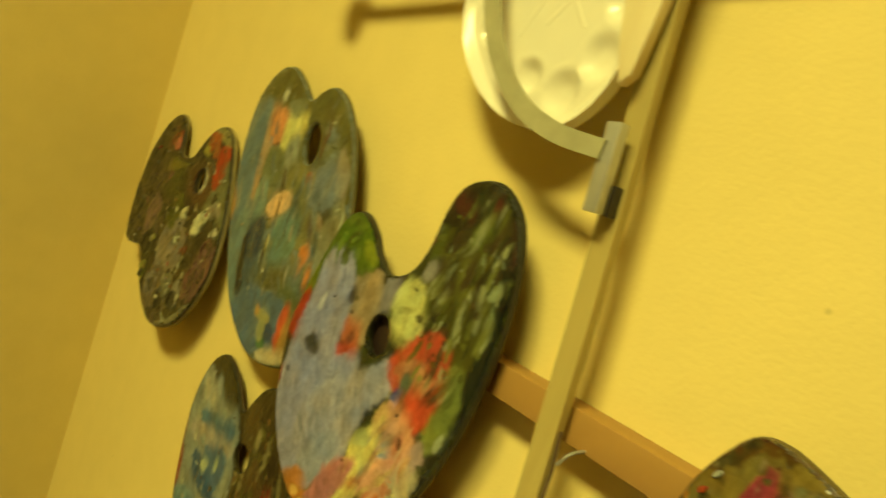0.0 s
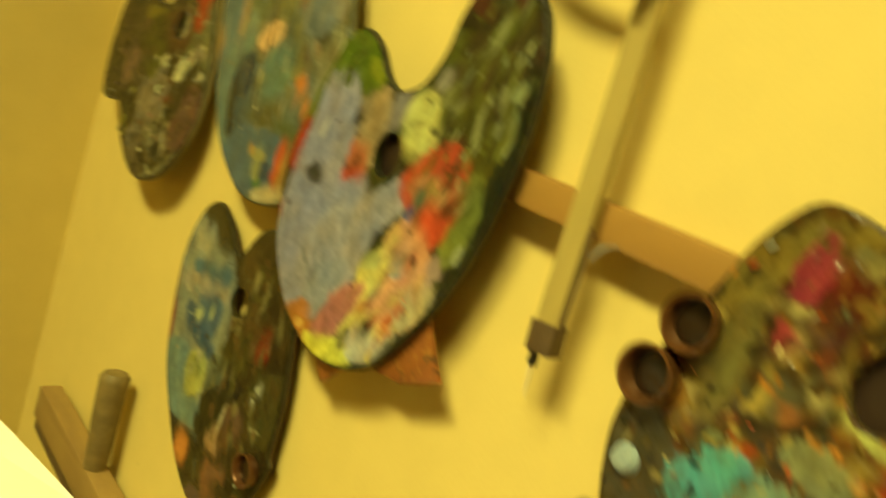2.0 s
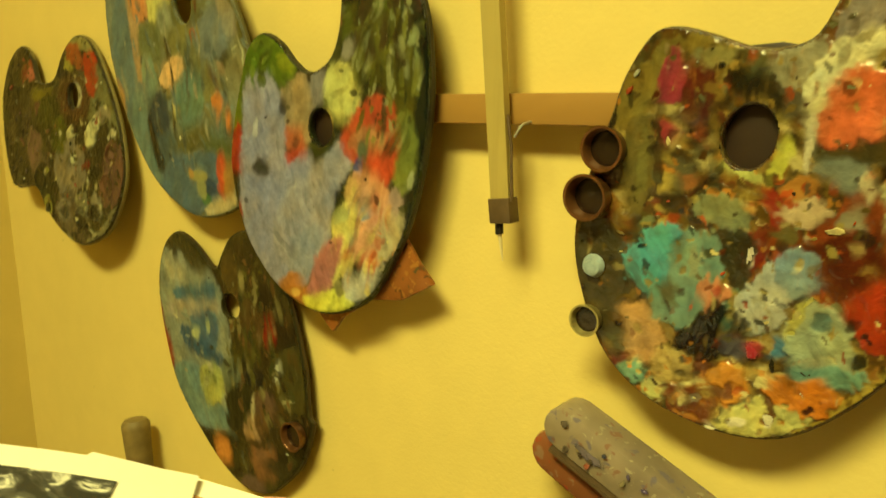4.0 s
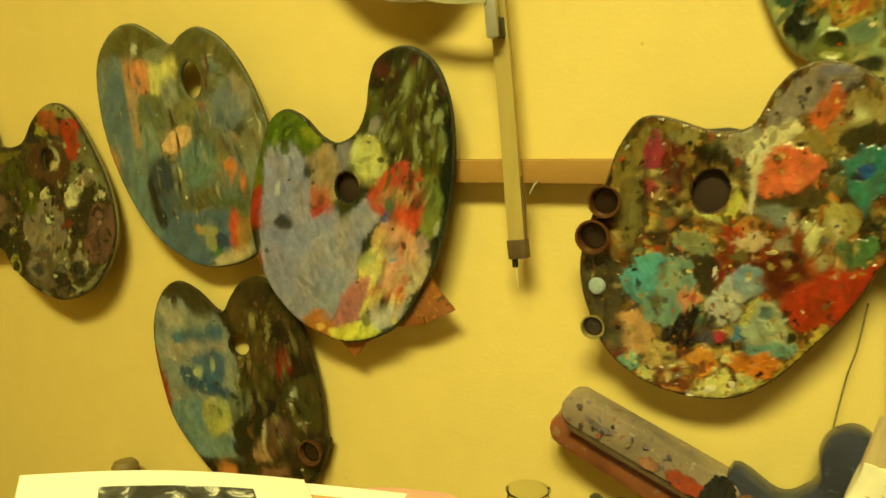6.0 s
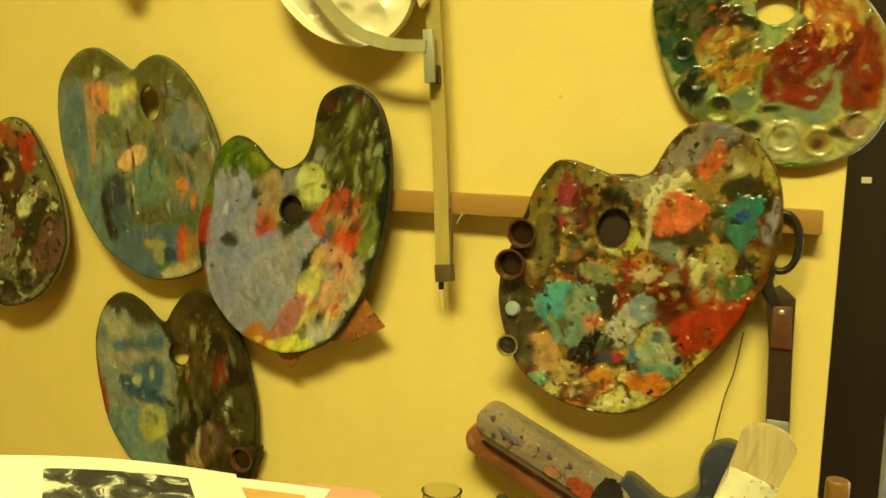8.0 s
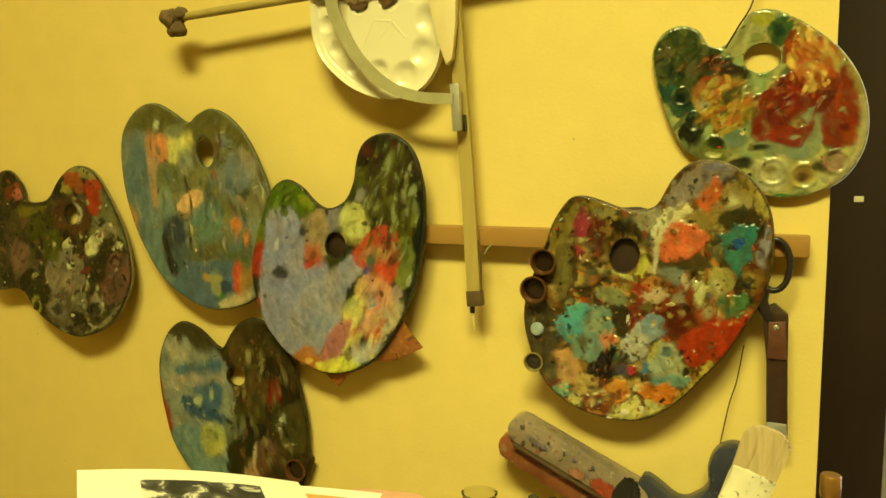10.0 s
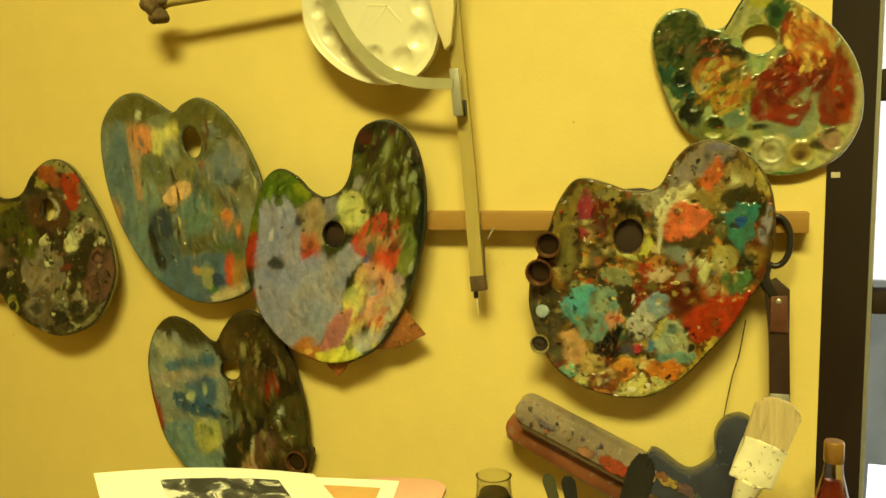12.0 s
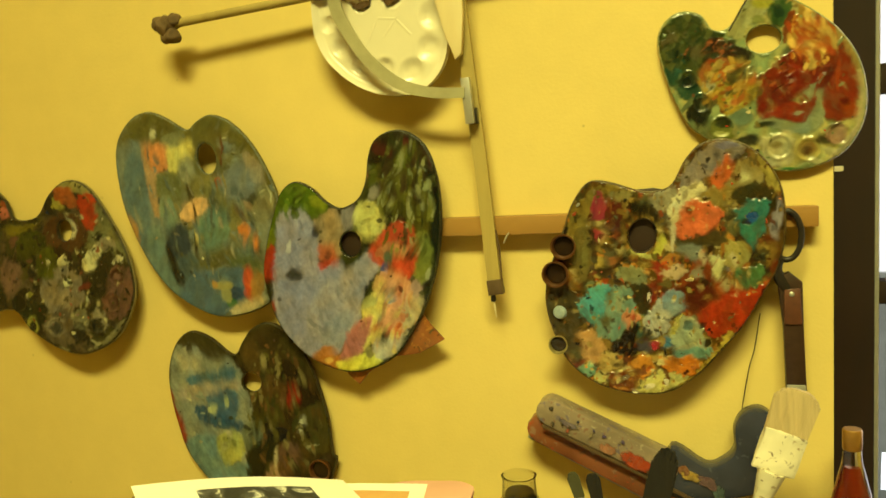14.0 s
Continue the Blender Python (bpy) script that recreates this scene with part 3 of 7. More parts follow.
# ---- the palettes ----
ochre_red = palette('wooden artist palette caked in red, orange and green paint', [(0.371, 1.708), (0.378, 1.731), (0.396, 1.741), (0.416, 1.736), (0.428, 1.719), (0.443, 1.719), (0.456, 1.735), (0.467, 1.75), (0.489, 1.751), (0.516, 1.737), (0.548, 1.711), (0.569, 1.678), (0.577, 1.643), (0.574, 1.612), (0.558, 1.584), (0.532, 1.569), (0.504, 1.564), (0.476, 1.569), (0.448, 1.586), (0.419, 1.604), (0.399, 1.623), (0.381, 1.665)],
    (0.479, 1.704, 0.0174, 0.0144, 0), -0.011, 0.006, [(0.219, 0.268, 0.118), (0.145, 0.202, 0.094), (0.329, 0.288, 0.098), (0.171, 0.22, 0.102)], (0.424, 0.353, 0.156))
crusted = palette('large wooden palette thickly crusted with mixed oil paint and dipper cups', [(0.273, 1.537), (0.289, 1.56), (0.305, 1.564), (0.325, 1.559), (0.348, 1.551), (0.368, 1.55), (0.383, 1.557), (0.396, 1.581), (0.413, 1.598), (0.437, 1.602), (0.464, 1.591), (0.485, 1.567), (0.495, 1.538), (0.496, 1.496), (0.487, 1.46), (0.474, 1.436), (0.456, 1.404), (0.436, 1.379), (0.409, 1.348), (0.378, 1.326), (0.341, 1.321), (0.297, 1.331), (0.266, 1.354), (0.249, 1.387), (0.24, 1.423), (0.243, 1.456), (0.255, 1.489), (0.265, 1.515)],
    (0.350, 1.501, 0.0150, 0.0186, -15), -0.034, 0.007, [(0.056, 0.033, 0.009), (0.016, 0.009, 0.006), (0.123, 0.091, 0.025), (0.061, 0.017, 0.006), (0.032, 0.031, 0.011), (0.007, 0.006, 0.006)], (0.1, 0.068, 0.018))
grey_green = palette('wooden kidney palette with grey, red and green paint', [(-0.01, 1.545), (0.013, 1.555), (0.025, 1.577), (0.03, 1.604), (0.039, 1.624), (0.058, 1.634), (0.08, 1.633), (0.103, 1.615), (0.116, 1.579), (0.119, 1.532), (0.113, 1.485), (0.099, 1.437), (0.078, 1.396), (0.05, 1.36), (0.015, 1.342), (-0.02, 1.338), (-0.059, 1.35), (-0.089, 1.373), (-0.113, 1.408), (-0.125, 1.46), (-0.119, 1.497), (-0.107, 1.533), (-0.092, 1.567), (-0.071, 1.58), (-0.048, 1.571), (-0.029, 1.553)],
    (-0.000, 1.500, 0.0136, 0.0154, -5), -0.037, 0.006, [(0.009, 0.011, 0.006), (0.023, 0.03, 0.006), (0.006, 0.007, 0.006), (0.036, 0.04, 0.012), (0.013, 0.007, 0.006)], (0.026, 0.022, 0.008))
blue_grey = palette('oval wooden palette smeared with blue-grey and orange paint', [(-0.229, 1.655), (-0.213, 1.665), (-0.191, 1.672), (-0.163, 1.661), (-0.136, 1.634), (-0.115, 1.597), (-0.102, 1.561), (-0.099, 1.517), (-0.105, 1.469), (-0.123, 1.429), (-0.158, 1.411), (-0.206, 1.406), (-0.253, 1.425), (-0.286, 1.452), (-0.317, 1.499), (-0.338, 1.554), (-0.345, 1.609), (-0.339, 1.647), (-0.314, 1.675), (-0.284, 1.682), (-0.255, 1.67)],
    (-0.202, 1.616, 0.0144, 0.0200, 10), -0.027, 0.005, [(0.114, 0.113, 0.054), (0.151, 0.168, 0.137), (0.091, 0.093, 0.043), (0.143, 0.188, 0.201)], (0.084, 0.07, 0.019))
small_dark = palette('small plastic palette with wells under dark mixed paint', [(-0.544, 1.547), (-0.56, 1.575), (-0.588, 1.593), (-0.622, 1.576), (-0.645, 1.53), (-0.64, 1.471), (-0.613, 1.412), (-0.551, 1.414), (-0.519, 1.385), (-0.476, 1.361), (-0.432, 1.351), (-0.385, 1.365), (-0.357, 1.389), (-0.338, 1.429), (-0.338, 1.46), (-0.35, 1.5), (-0.373, 1.54), (-0.402, 1.579), (-0.426, 1.596), (-0.453, 1.598), (-0.48, 1.58), (-0.503, 1.549)],
    (-0.453, 1.528, 0.0126, 0.0152, 10), -0.027, 0.006, [(0.015, 0.012, 0.006), (0.034, 0.033, 0.011), (0.043, 0.03, 0.015), (0.007, 0.009, 0.006), (0.06, 0.044, 0.025)], (0.182, 0.148, 0.058))
dab(small_dark, -0.533, 1.530, 0.0286, 0.0096, 0, (0.104, 0.086, 0.007), 0.0020)
dab(small_dark, -0.516, 1.511, 0.0220, 0.0160, 0, (0.049, 0.054, 0.007), 0.0020)
dab(small_dark, -0.514, 1.389, 0.0100, 0.0090, 0, (0.182, 0.174, 0.03), 0.0026)
dab(small_dark, -0.514, 1.389, 0.0050, 0.0045, 0, (0.018, 0.017, 0.006), 0.0034)
dab(small_dark, -0.557, 1.557, 0.0154, 0.0081, 0, (0.346, 0.097, 0.068), 0.0020)
dab(small_dark, -0.552, 1.569, 0.0154, 0.0064, 0, (0.176, 0.039, 0.015), 0.0020)
dab(small_dark, -0.535, 1.437, 0.0200, 0.0216, 0, (0.08, 0.059, 0.037), 0.0020)
dab(small_dark, -0.532, 1.424, 0.0176, 0.0160, 0, (0.012, 0.016, 0.006), 0.0020)
dab(small_dark, -0.518, 1.412, 0.0198, 0.0126, 0, (0.008, 0.013, 0.006), 0.0020)
dab(small_dark, -0.510, 1.470, 0.0100, 0.0112, 0, (0.006, 0.006, 0.006), 0.0020)
dab(small_dark, -0.553, 1.461, 0.0200, 0.0240, 0, (0.124, 0.071, 0.054), 0.0014)
small_dark.matrix_world = pose(0, 0, 1.44) @ pose(0, -0.027, 0, -6, 0, 0) @ pose(0, 0.027, -1.44)
blue_brown = palette('oval palette, half pale blue, half brown paint', [(-0.195, 1.35), (-0.179, 1.369), (-0.163, 1.387), (-0.136, 1.395), (-0.108, 1.38), (-0.086, 1.351), (-0.071, 1.314), (-0.06, 1.268), (-0.057, 1.222), (-0.052, 1.211), (-0.07, 1.167), (-0.101, 1.134), (-0.133, 1.114), (-0.174, 1.114), (-0.222, 1.142), (-0.276, 1.199), (-0.294, 1.249), (-0.302, 1.298), (-0.299, 1.334), (-0.283, 1.367), (-0.258, 1.382), (-0.228, 1.373)],
    (-0.170, 1.313, 0.0144, 0.0133, 10), -0.016, 0.005, [(0.027, 0.015, 0.006), (0.017, 0.018, 0.006), (0.046, 0.037, 0.01), (0.014, 0.009, 0.006)], (0.045, 0.026, 0.007))
dab(blue_brown, -0.200, 1.146, 0.0154, 0.0154, 20, (0.477, 0.179, 0.038), 0.0020)
dab(blue_brown, -0.130, 1.155, 0.0220, 0.0252, 0, (0.179, 0.08, 0.036), 0.0020)
dab(blue_brown, -0.101, 1.151, 0.0270, 0.0108, 0, (0.026, 0.021, 0.009), 0.0016)
dab(blue_brown, -0.150, 1.118, 0.0220, 0.0098, 0, (0.101, 0.061, 0.052), 0.0016)
CHIPS = [(0.45, 0.38, 0.16), (0.20, 0.13, 0.03), (0.03, 0.018, 0.006), (0.30, 0.05, 0.012), (0.40, 0.17, 0.03), (0.12, 0.14, 0.07), (0.012, 0.009, 0.006), (0.24, 0.19, 0.05)]
mottle(crusted, 0.37, 1.455, 0.11, 0.115, 420, CHIPS, 0.0042, 1.8, 20, 3)
mottle(crusted, 0.315, 1.50, 0.045, 0.055, 90, [(0.14, 0.09, 0.02), (0.03, 0.018, 0.006), (0.11, 0.03, 0.012), (0.28, 0.21, 0.05)], 0.0042, 3.0, 0, 4)
mottle(crusted, 0.345, 1.345, 0.07, 0.025, 120, [(0.42, 0.30, 0.08), (0.45, 0.16, 0.02), (0.10, 0.03, 0.01), (0.5, 0.44, 0.2), (0.20, 0.06, 0.01)], 0.0045, 1.6, 10, 5)
mottle(crusted, 0.41, 1.44, 0.06, 0.045, 110, [(0.26, 0.05, 0.01), (0.12, 0.03, 0.008), (0.42, 0.34, 0.14), (0.30, 0.12, 0.02), (0.04, 0.02, 0.008)], 0.0045, 1.6, 15, 6)
mottle(crusted, 0.44, 1.56, 0.05, 0.04, 90, [(0.20, 0.17, 0.11), (0.10, 0.08, 0.04), (0.34, 0.27, 0.10), (0.14, 0.06, 0.02), (0.06, 0.05, 0.03)], 0.0042, 1.8, 30, 7)
mottle(small_dark, -0.44, 1.46, 0.09, 0.09, 260, [(0.012, 0.010, 0.006), (0.05, 0.045, 0.012), (0.16, 0.12, 0.06), (0.03, 0.03, 0.01), (0.09, 0.04, 0.025), (0.30, 0.27, 0.13), (0.008, 0.008, 0.006)], 0.0042, 1.8, 20, 20)
patch(small_dark, [(-0.396, 1.563), (-0.367, 1.537), (-0.350, 1.499), (-0.345, 1.476), (-0.380, 1.481), (-0.411, 1.493), (-0.412, 1.522)], (0.11, 0.108, 0.048), 0.0010)
patch(small_dark, [(-0.466, 1.591), (-0.447, 1.600), (-0.425, 1.595), (-0.402, 1.578), (-0.400, 1.566), (-0.427, 1.581), (-0.456, 1.587)], (0.189, 0.174, 0.067), 0.0010)
patch(small_dark, [(-0.394, 1.487), (-0.368, 1.496), (-0.351, 1.487), (-0.345, 1.473), (-0.370, 1.470), (-0.384, 1.446), (-0.406, 1.439), (-0.407, 1.463)], (0.015, 0.012, 0.005), 0.0010)
patch(small_dark, [(-0.370, 1.476), (-0.342, 1.470), (-0.337, 1.447), (-0.343, 1.423), (-0.363, 1.402), (-0.384, 1.410), (-0.389, 1.431), (-0.379, 1.458)], (0.093, 0.046, 0.034), 0.0010)
dab(small_dark, -0.364, 1.464, 0.0106, 0.0082, 0, (0.032, 0.013, 0.009), 0.0012)
dab(small_dark, -0.363, 1.462, 0.0060, 0.0044, 0, (0.115, 0.062, 0.052), 0.0012)
dab(small_dark, -0.373, 1.427, 0.0114, 0.0077, 0, (0.026, 0.01, 0.008), 0.0012)
dab(small_dark, -0.372, 1.425, 0.0064, 0.0042, 0, (0.099, 0.049, 0.039), 0.0012)
patch(small_dark, [(-0.489, 1.459), (-0.454, 1.475), (-0.426, 1.460), (-0.421, 1.433), (-0.438, 1.415), (-0.470, 1.398), (-0.490, 1.419), (-0.499, 1.441)], (0.16, 0.136, 0.101), 0.0010)
patch(small_dark, [(-0.488, 1.404), (-0.453, 1.414), (-0.432, 1.397), (-0.443, 1.366), (-0.473, 1.365), (-0.495, 1.379)], (0.07, 0.055, 0.037), 0.0010)
patch(small_dark, [(-0.442, 1.408), (-0.419, 1.415), (-0.415, 1.385), (-0.433, 1.388)], (0.11, 0.108, 0.067), 0.0010)
patch(small_dark, [(-0.488, 1.537), (-0.467, 1.549), (-0.434, 1.549), (-0.411, 1.531), (-0.417, 1.511), (-0.444, 1.496), (-0.470, 1.496), (-0.486, 1.517)], (0.045, 0.019, 0.008), 0.0010)
patch(small_dark, [(-0.476, 1.505), (-0.444, 1.496), (-0.441, 1.484), (-0.463, 1.487), (-0.478, 1.492)], (0.014, 0.006, 0.004), 0.0010)
patch(small_dark, [(-0.447, 1.546), (-0.435, 1.539), (-0.431, 1.528), (-0.433, 1.519), (-0.439, 1.518), (-0.438, 1.531)], (0.373, 0.36, 0.256), 0.0010)
patch(small_dark, [(-0.467, 1.588), (-0.448, 1.590), (-0.435, 1.578), (-0.433, 1.561), (-0.455, 1.564), (-0.468, 1.576)], (0.235, 0.057, 0.014), 0.0018)
patch(small_dark, [(-0.426, 1.575), (-0.395, 1.577), (-0.395, 1.557), (-0.398, 1.534), (-0.407, 1.528), (-0.417, 1.537), (-0.420, 1.549), (-0.427, 1.561)], (0.252, 0.022, 0.006), 0.0020)
patch(small_dark, [(-0.472, 1.573), (-0.455, 1.564), (-0.459, 1.555), (-0.470, 1.558)], (0.189, 0.18, 0.033), 0.0010)
dab(small_dark, -0.482, 1.564, 0.0049, 0.0053, 0, (0.003, 0.003, 0.004), 0.0012)
dab(small_dark, -0.480, 1.556, 0.0037, 0.0030, 0, (0.004, 0.015, 0.052), 0.0012)
dab(small_dark, -0.392, 1.516, 0.0068, 0.0059, 0, (0.005, 0.005, 0.005), 0.0012)
patch(small_dark, [(-0.388, 1.511), (-0.370, 1.514), (-0.363, 1.505), (-0.385, 1.499), (-0.399, 1.502)], (0.166, 0.143, 0.097), 0.0010)
dab(small_dark, -0.392, 1.554, 0.0057, 0.0058, 0, (0.11, 0.113, 0.058), 0.0012)
patch(small_dark, [(-0.412, 1.497), (-0.396, 1.502), (-0.390, 1.493), (-0.402, 1.472), (-0.414, 1.468), (-0.422, 1.478)], (0.418, 0.41, 0.244), 0.0028)
patch(small_dark, [(-0.463, 1.487), (-0.454, 1.491), (-0.447, 1.484), (-0.452, 1.475), (-0.466, 1.478)], (0.409, 0.383, 0.213), 0.0025)
dab(small_dark, -0.449, 1.455, 0.0063, 0.0060, 0, (0.477, 0.497, 0.33), 0.0028)
patch(small_dark, [(-0.371, 1.484), (-0.363, 1.489), (-0.354, 1.487), (-0.354, 1.480), (-0.359, 1.482), (-0.364, 1.485), (-0.369, 1.480)], (0.351, 0.346, 0.242), 0.0020)
dab(small_dark, -0.414, 1.429, 0.0051, 0.0048, 0, (0.339, 0.354, 0.228), 0.0024)
dab(small_dark, -0.420, 1.447, 0.0117, 0.0048, 20, (0.108, 0.019, 0.012), 0.0012)
dab(small_dark, -0.396, 1.439, 0.0137, 0.0078, 0, (0.007, 0.008, 0.004), 0.0012)
patch(small_dark, [(-0.531, 1.523), (-0.497, 1.526), (-0.487, 1.510), (-0.508, 1.495), (-0.536, 1.486)], (0.031, 0.033, 0.004), 0.0010)
patch(small_dark, [(-0.496, 1.498), (-0.477, 1.502), (-0.468, 1.484), (-0.478, 1.459), (-0.497, 1.462), (-0.506, 1.480)], (0.052, 0.058, 0.004), 0.0010)
patch(small_dark, [(-0.533, 1.443), (-0.511, 1.437), (-0.521, 1.419), (-0.545, 1.415)], (0.006, 0.006, 0.003), 0.0010)
patch(small_dark, [(-0.509, 1.419), (-0.487, 1.416), (-0.493, 1.398), (-0.512, 1.394)], (0.006, 0.01, 0.003), 0.0010)
dab(small_dark, -0.516, 1.392, 0.0085, 0.0119, 0, (0.237, 0.231, 0.044), 0.0020)
dab(small_dark, -0.515, 1.391, 0.0043, 0.0069, 0, (0.008, 0.008, 0.003), 0.0012)
dab(small_dark, -0.475, 1.389, 0.0159, 0.0117, 0, (0.189, 0.168, 0.123), 0.0012)
dab(small_dark, -0.472, 1.388, 0.0114, 0.0080, 0, (0.018, 0.02, 0.019), 0.0012)
dab(small_dark, -0.432, 1.382, 0.0141, 0.0092, 0, (0.007, 0.007, 0.006), 0.0012)
dab(small_dark, -0.396, 1.398, 0.0138, 0.0145, -20, (0.204, 0.183, 0.124), 0.0012)
dab(small_dark, -0.401, 1.392, 0.0117, 0.0097, 0, (0.006, 0.007, 0.004), 0.0012)
patch(small_dark, [(-0.414, 1.358), (-0.388, 1.371), (-0.368, 1.390), (-0.360, 1.399), (-0.352, 1.405), (-0.373, 1.375), (-0.399, 1.362)], (0.139, 0.127, 0.069), 0.0010)
dab(small_dark, -0.461, 1.356, 0.0091, 0.0031, 0, (0.272, 0.25, 0.159), 0.0012)
dab(small_dark, -0.399, 1.366, 0.0146, 0.0030, -30, (0.22, 0.214, 0.128), 0.0012)
dab(small_dark, -0.520, 1.428, 0.0101, 0.0068, 0, (0.019, 0.018, 0.009), 0.0012)
dab(small_dark, -0.517, 1.437, 0.0054, 0.0037, 0, (0.189, 0.182, 0.036), 0.0012)
patch(blue_grey, [(-0.335, 1.646), (-0.307, 1.672), (-0.277, 1.681), (-0.257, 1.673), (-0.242, 1.659), (-0.222, 1.668), (-0.193, 1.674), (-0.164, 1.659), (-0.135, 1.635), (-0.114, 1.608), (-0.101, 1.582), (-0.106, 1.555), (-0.123, 1.585), (-0.144, 1.619), (-0.173, 1.640), (-0.221, 1.632), (-0.256, 1.643), (-0.310, 1.641)], (0.085, 0.076, 0.017), 0.0010)
patch(blue_grey, [(-0.336, 1.635), (-0.314, 1.642), (-0.293, 1.637), (-0.286, 1.599), (-0.285, 1.547), (-0.272, 1.509), (-0.267, 1.466), (-0.242, 1.424), (-0.254, 1.421), (-0.293, 1.452), (-0.323, 1.498), (-0.341, 1.541), (-0.347, 1.587)], (0.118, 0.152, 0.156), 0.0010)
patch(blue_grey, [(-0.325, 1.618), (-0.303, 1.621), (-0.299, 1.558), (-0.302, 1.494), (-0.321, 1.523), (-0.331, 1.572)], (0.075, 0.124, 0.163), 0.0010)
patch(blue_grey, [(-0.300, 1.523), (-0.281, 1.523), (-0.275, 1.473), (-0.253, 1.435), (-0.277, 1.445), (-0.300, 1.477)], (0.099, 0.159, 0.171), 0.0010)
patch(blue_grey, [(-0.298, 1.638), (-0.285, 1.637), (-0.280, 1.599), (-0.280, 1.551), (-0.289, 1.547), (-0.294, 1.589)], (0.299, 0.192, 0.105), 0.0010)
patch(blue_grey, [(-0.291, 1.636), (-0.264, 1.638), (-0.251, 1.629), (-0.259, 1.612), (-0.280, 1.603), (-0.289, 1.617)], (0.509, 0.202, 0.077), 0.0016)
patch(blue_grey, [(-0.257, 1.633), (-0.236, 1.640), (-0.222, 1.637), (-0.223, 1.622), (-0.242, 1.612), (-0.254, 1.599), (-0.259, 1.609)], (0.55, 0.499, 0.154), 0.0016)
patch(blue_grey, [(-0.264, 1.645), (-0.239, 1.652), (-0.233, 1.645), (-0.244, 1.637), (-0.260, 1.638)], (0.162, 0.181, 0.108), 0.0010)
patch(blue_grey, [(-0.243, 1.609), (-0.226, 1.618), (-0.224, 1.594), (-0.236, 1.585)], (0.241, 0.249, 0.169), 0.0010)
patch(blue_grey, [(-0.216, 1.635), (-0.185, 1.634), (-0.183, 1.610), (-0.200, 1.594), (-0.219, 1.604)], (0.093, 0.091, 0.034), 0.0010)
patch(blue_grey, [(-0.278, 1.596), (-0.252, 1.599), (-0.246, 1.571), (-0.271, 1.561), (-0.281, 1.572)], (0.101, 0.113, 0.049), 0.0010)
patch(blue_grey, [(-0.224, 1.591), (-0.188, 1.587), (-0.175, 1.563), (-0.158, 1.529), (-0.174, 1.522), (-0.195, 1.553), (-0.226, 1.571)], (0.122, 0.12, 0.048), 0.0010)
dab(blue_grey, -0.231, 1.574, 0.0040, 0.0123, 15, (0.028, 0.023, 0.008), 0.0012)
patch(blue_grey, [(-0.277, 1.565), (-0.259, 1.557), (-0.262, 1.530), (-0.275, 1.519), (-0.279, 1.540)], (0.139, 0.2, 0.159), 0.0010)
patch(blue_grey, [(-0.223, 1.550), (-0.198, 1.563), (-0.180, 1.546), (-0.176, 1.522), (-0.191, 1.502), (-0.219, 1.498), (-0.227, 1.523)], (0.086, 0.157, 0.143), 0.0010)
patch(blue_grey, [(-0.248, 1.543), (-0.231, 1.559), (-0.214, 1.565), (-0.205, 1.557), (-0.215, 1.547), (-0.236, 1.536)], (0.561, 0.352, 0.179), 0.0018)
dab(blue_grey, -0.226, 1.550, 0.0020, 0.0110, 8, (0.01, 0.009, 0.006), 0.0014)
dab(blue_grey, -0.228, 1.509, 0.0024, 0.0296, -3, (0.008, 0.007, 0.005), 0.0014)
dab(blue_grey, -0.226, 1.516, 0.0028, 0.0125, 5, (0.428, 0.375, 0.152), 0.0016)
patch(blue_grey, [(-0.271, 1.516), (-0.249, 1.530), (-0.239, 1.509), (-0.245, 1.481), (-0.265, 1.488)], (0.017, 0.031, 0.056), 0.0010)
patch(blue_grey, [(-0.253, 1.488), (-0.229, 1.481), (-0.236, 1.446), (-0.252, 1.445), (-0.258, 1.474)], (0.046, 0.076, 0.096), 0.0010)
patch(blue_grey, [(-0.274, 1.505), (-0.267, 1.488), (-0.255, 1.463), (-0.255, 1.451), (-0.264, 1.454), (-0.272, 1.477)], (0.003, 0.003, 0.003), 0.0016)
dab(blue_grey, -0.239, 1.460, 0.0033, 0.0071, 10, (0.003, 0.003, 0.003), 0.0012)
patch(blue_grey, [(-0.176, 1.593), (-0.148, 1.609), (-0.133, 1.599), (-0.131, 1.576), (-0.151, 1.563), (-0.171, 1.563), (-0.179, 1.580)], (0.119, 0.143, 0.163), 0.0010)
patch(blue_grey, [(-0.144, 1.619), (-0.125, 1.605), (-0.119, 1.582), (-0.134, 1.586)], (0.24, 0.215, 0.168), 0.0010)
dab(blue_grey, -0.164, 1.573, 0.0046, 0.0067, 0, (0.059, 0.083, 0.102), 0.0012)
dab(blue_grey, -0.150, 1.586, 0.0046, 0.0133, -30, (0.162, 0.181, 0.172), 0.0012)
patch(blue_grey, [(-0.137, 1.549), (-0.117, 1.569), (-0.108, 1.562), (-0.115, 1.539), (-0.131, 1.529)], (0.147, 0.139, 0.081), 0.0010)
dab(blue_grey, -0.191, 1.555, 0.0047, 0.0136, 40, (0.03, 0.03, 0.022), 0.0012)
dab(blue_grey, -0.158, 1.544, 0.0039, 0.0135, 35, (0.07, 0.044, 0.03), 0.0012)
dab(blue_grey, -0.146, 1.553, 0.0069, 0.0040, -20, (0.291, 0.185, 0.114), 0.0012)
patch(blue_grey, [(-0.160, 1.522), (-0.146, 1.526), (-0.136, 1.509), (-0.141, 1.495), (-0.156, 1.502)], (0.466, 0.152, 0.035), 0.0016)
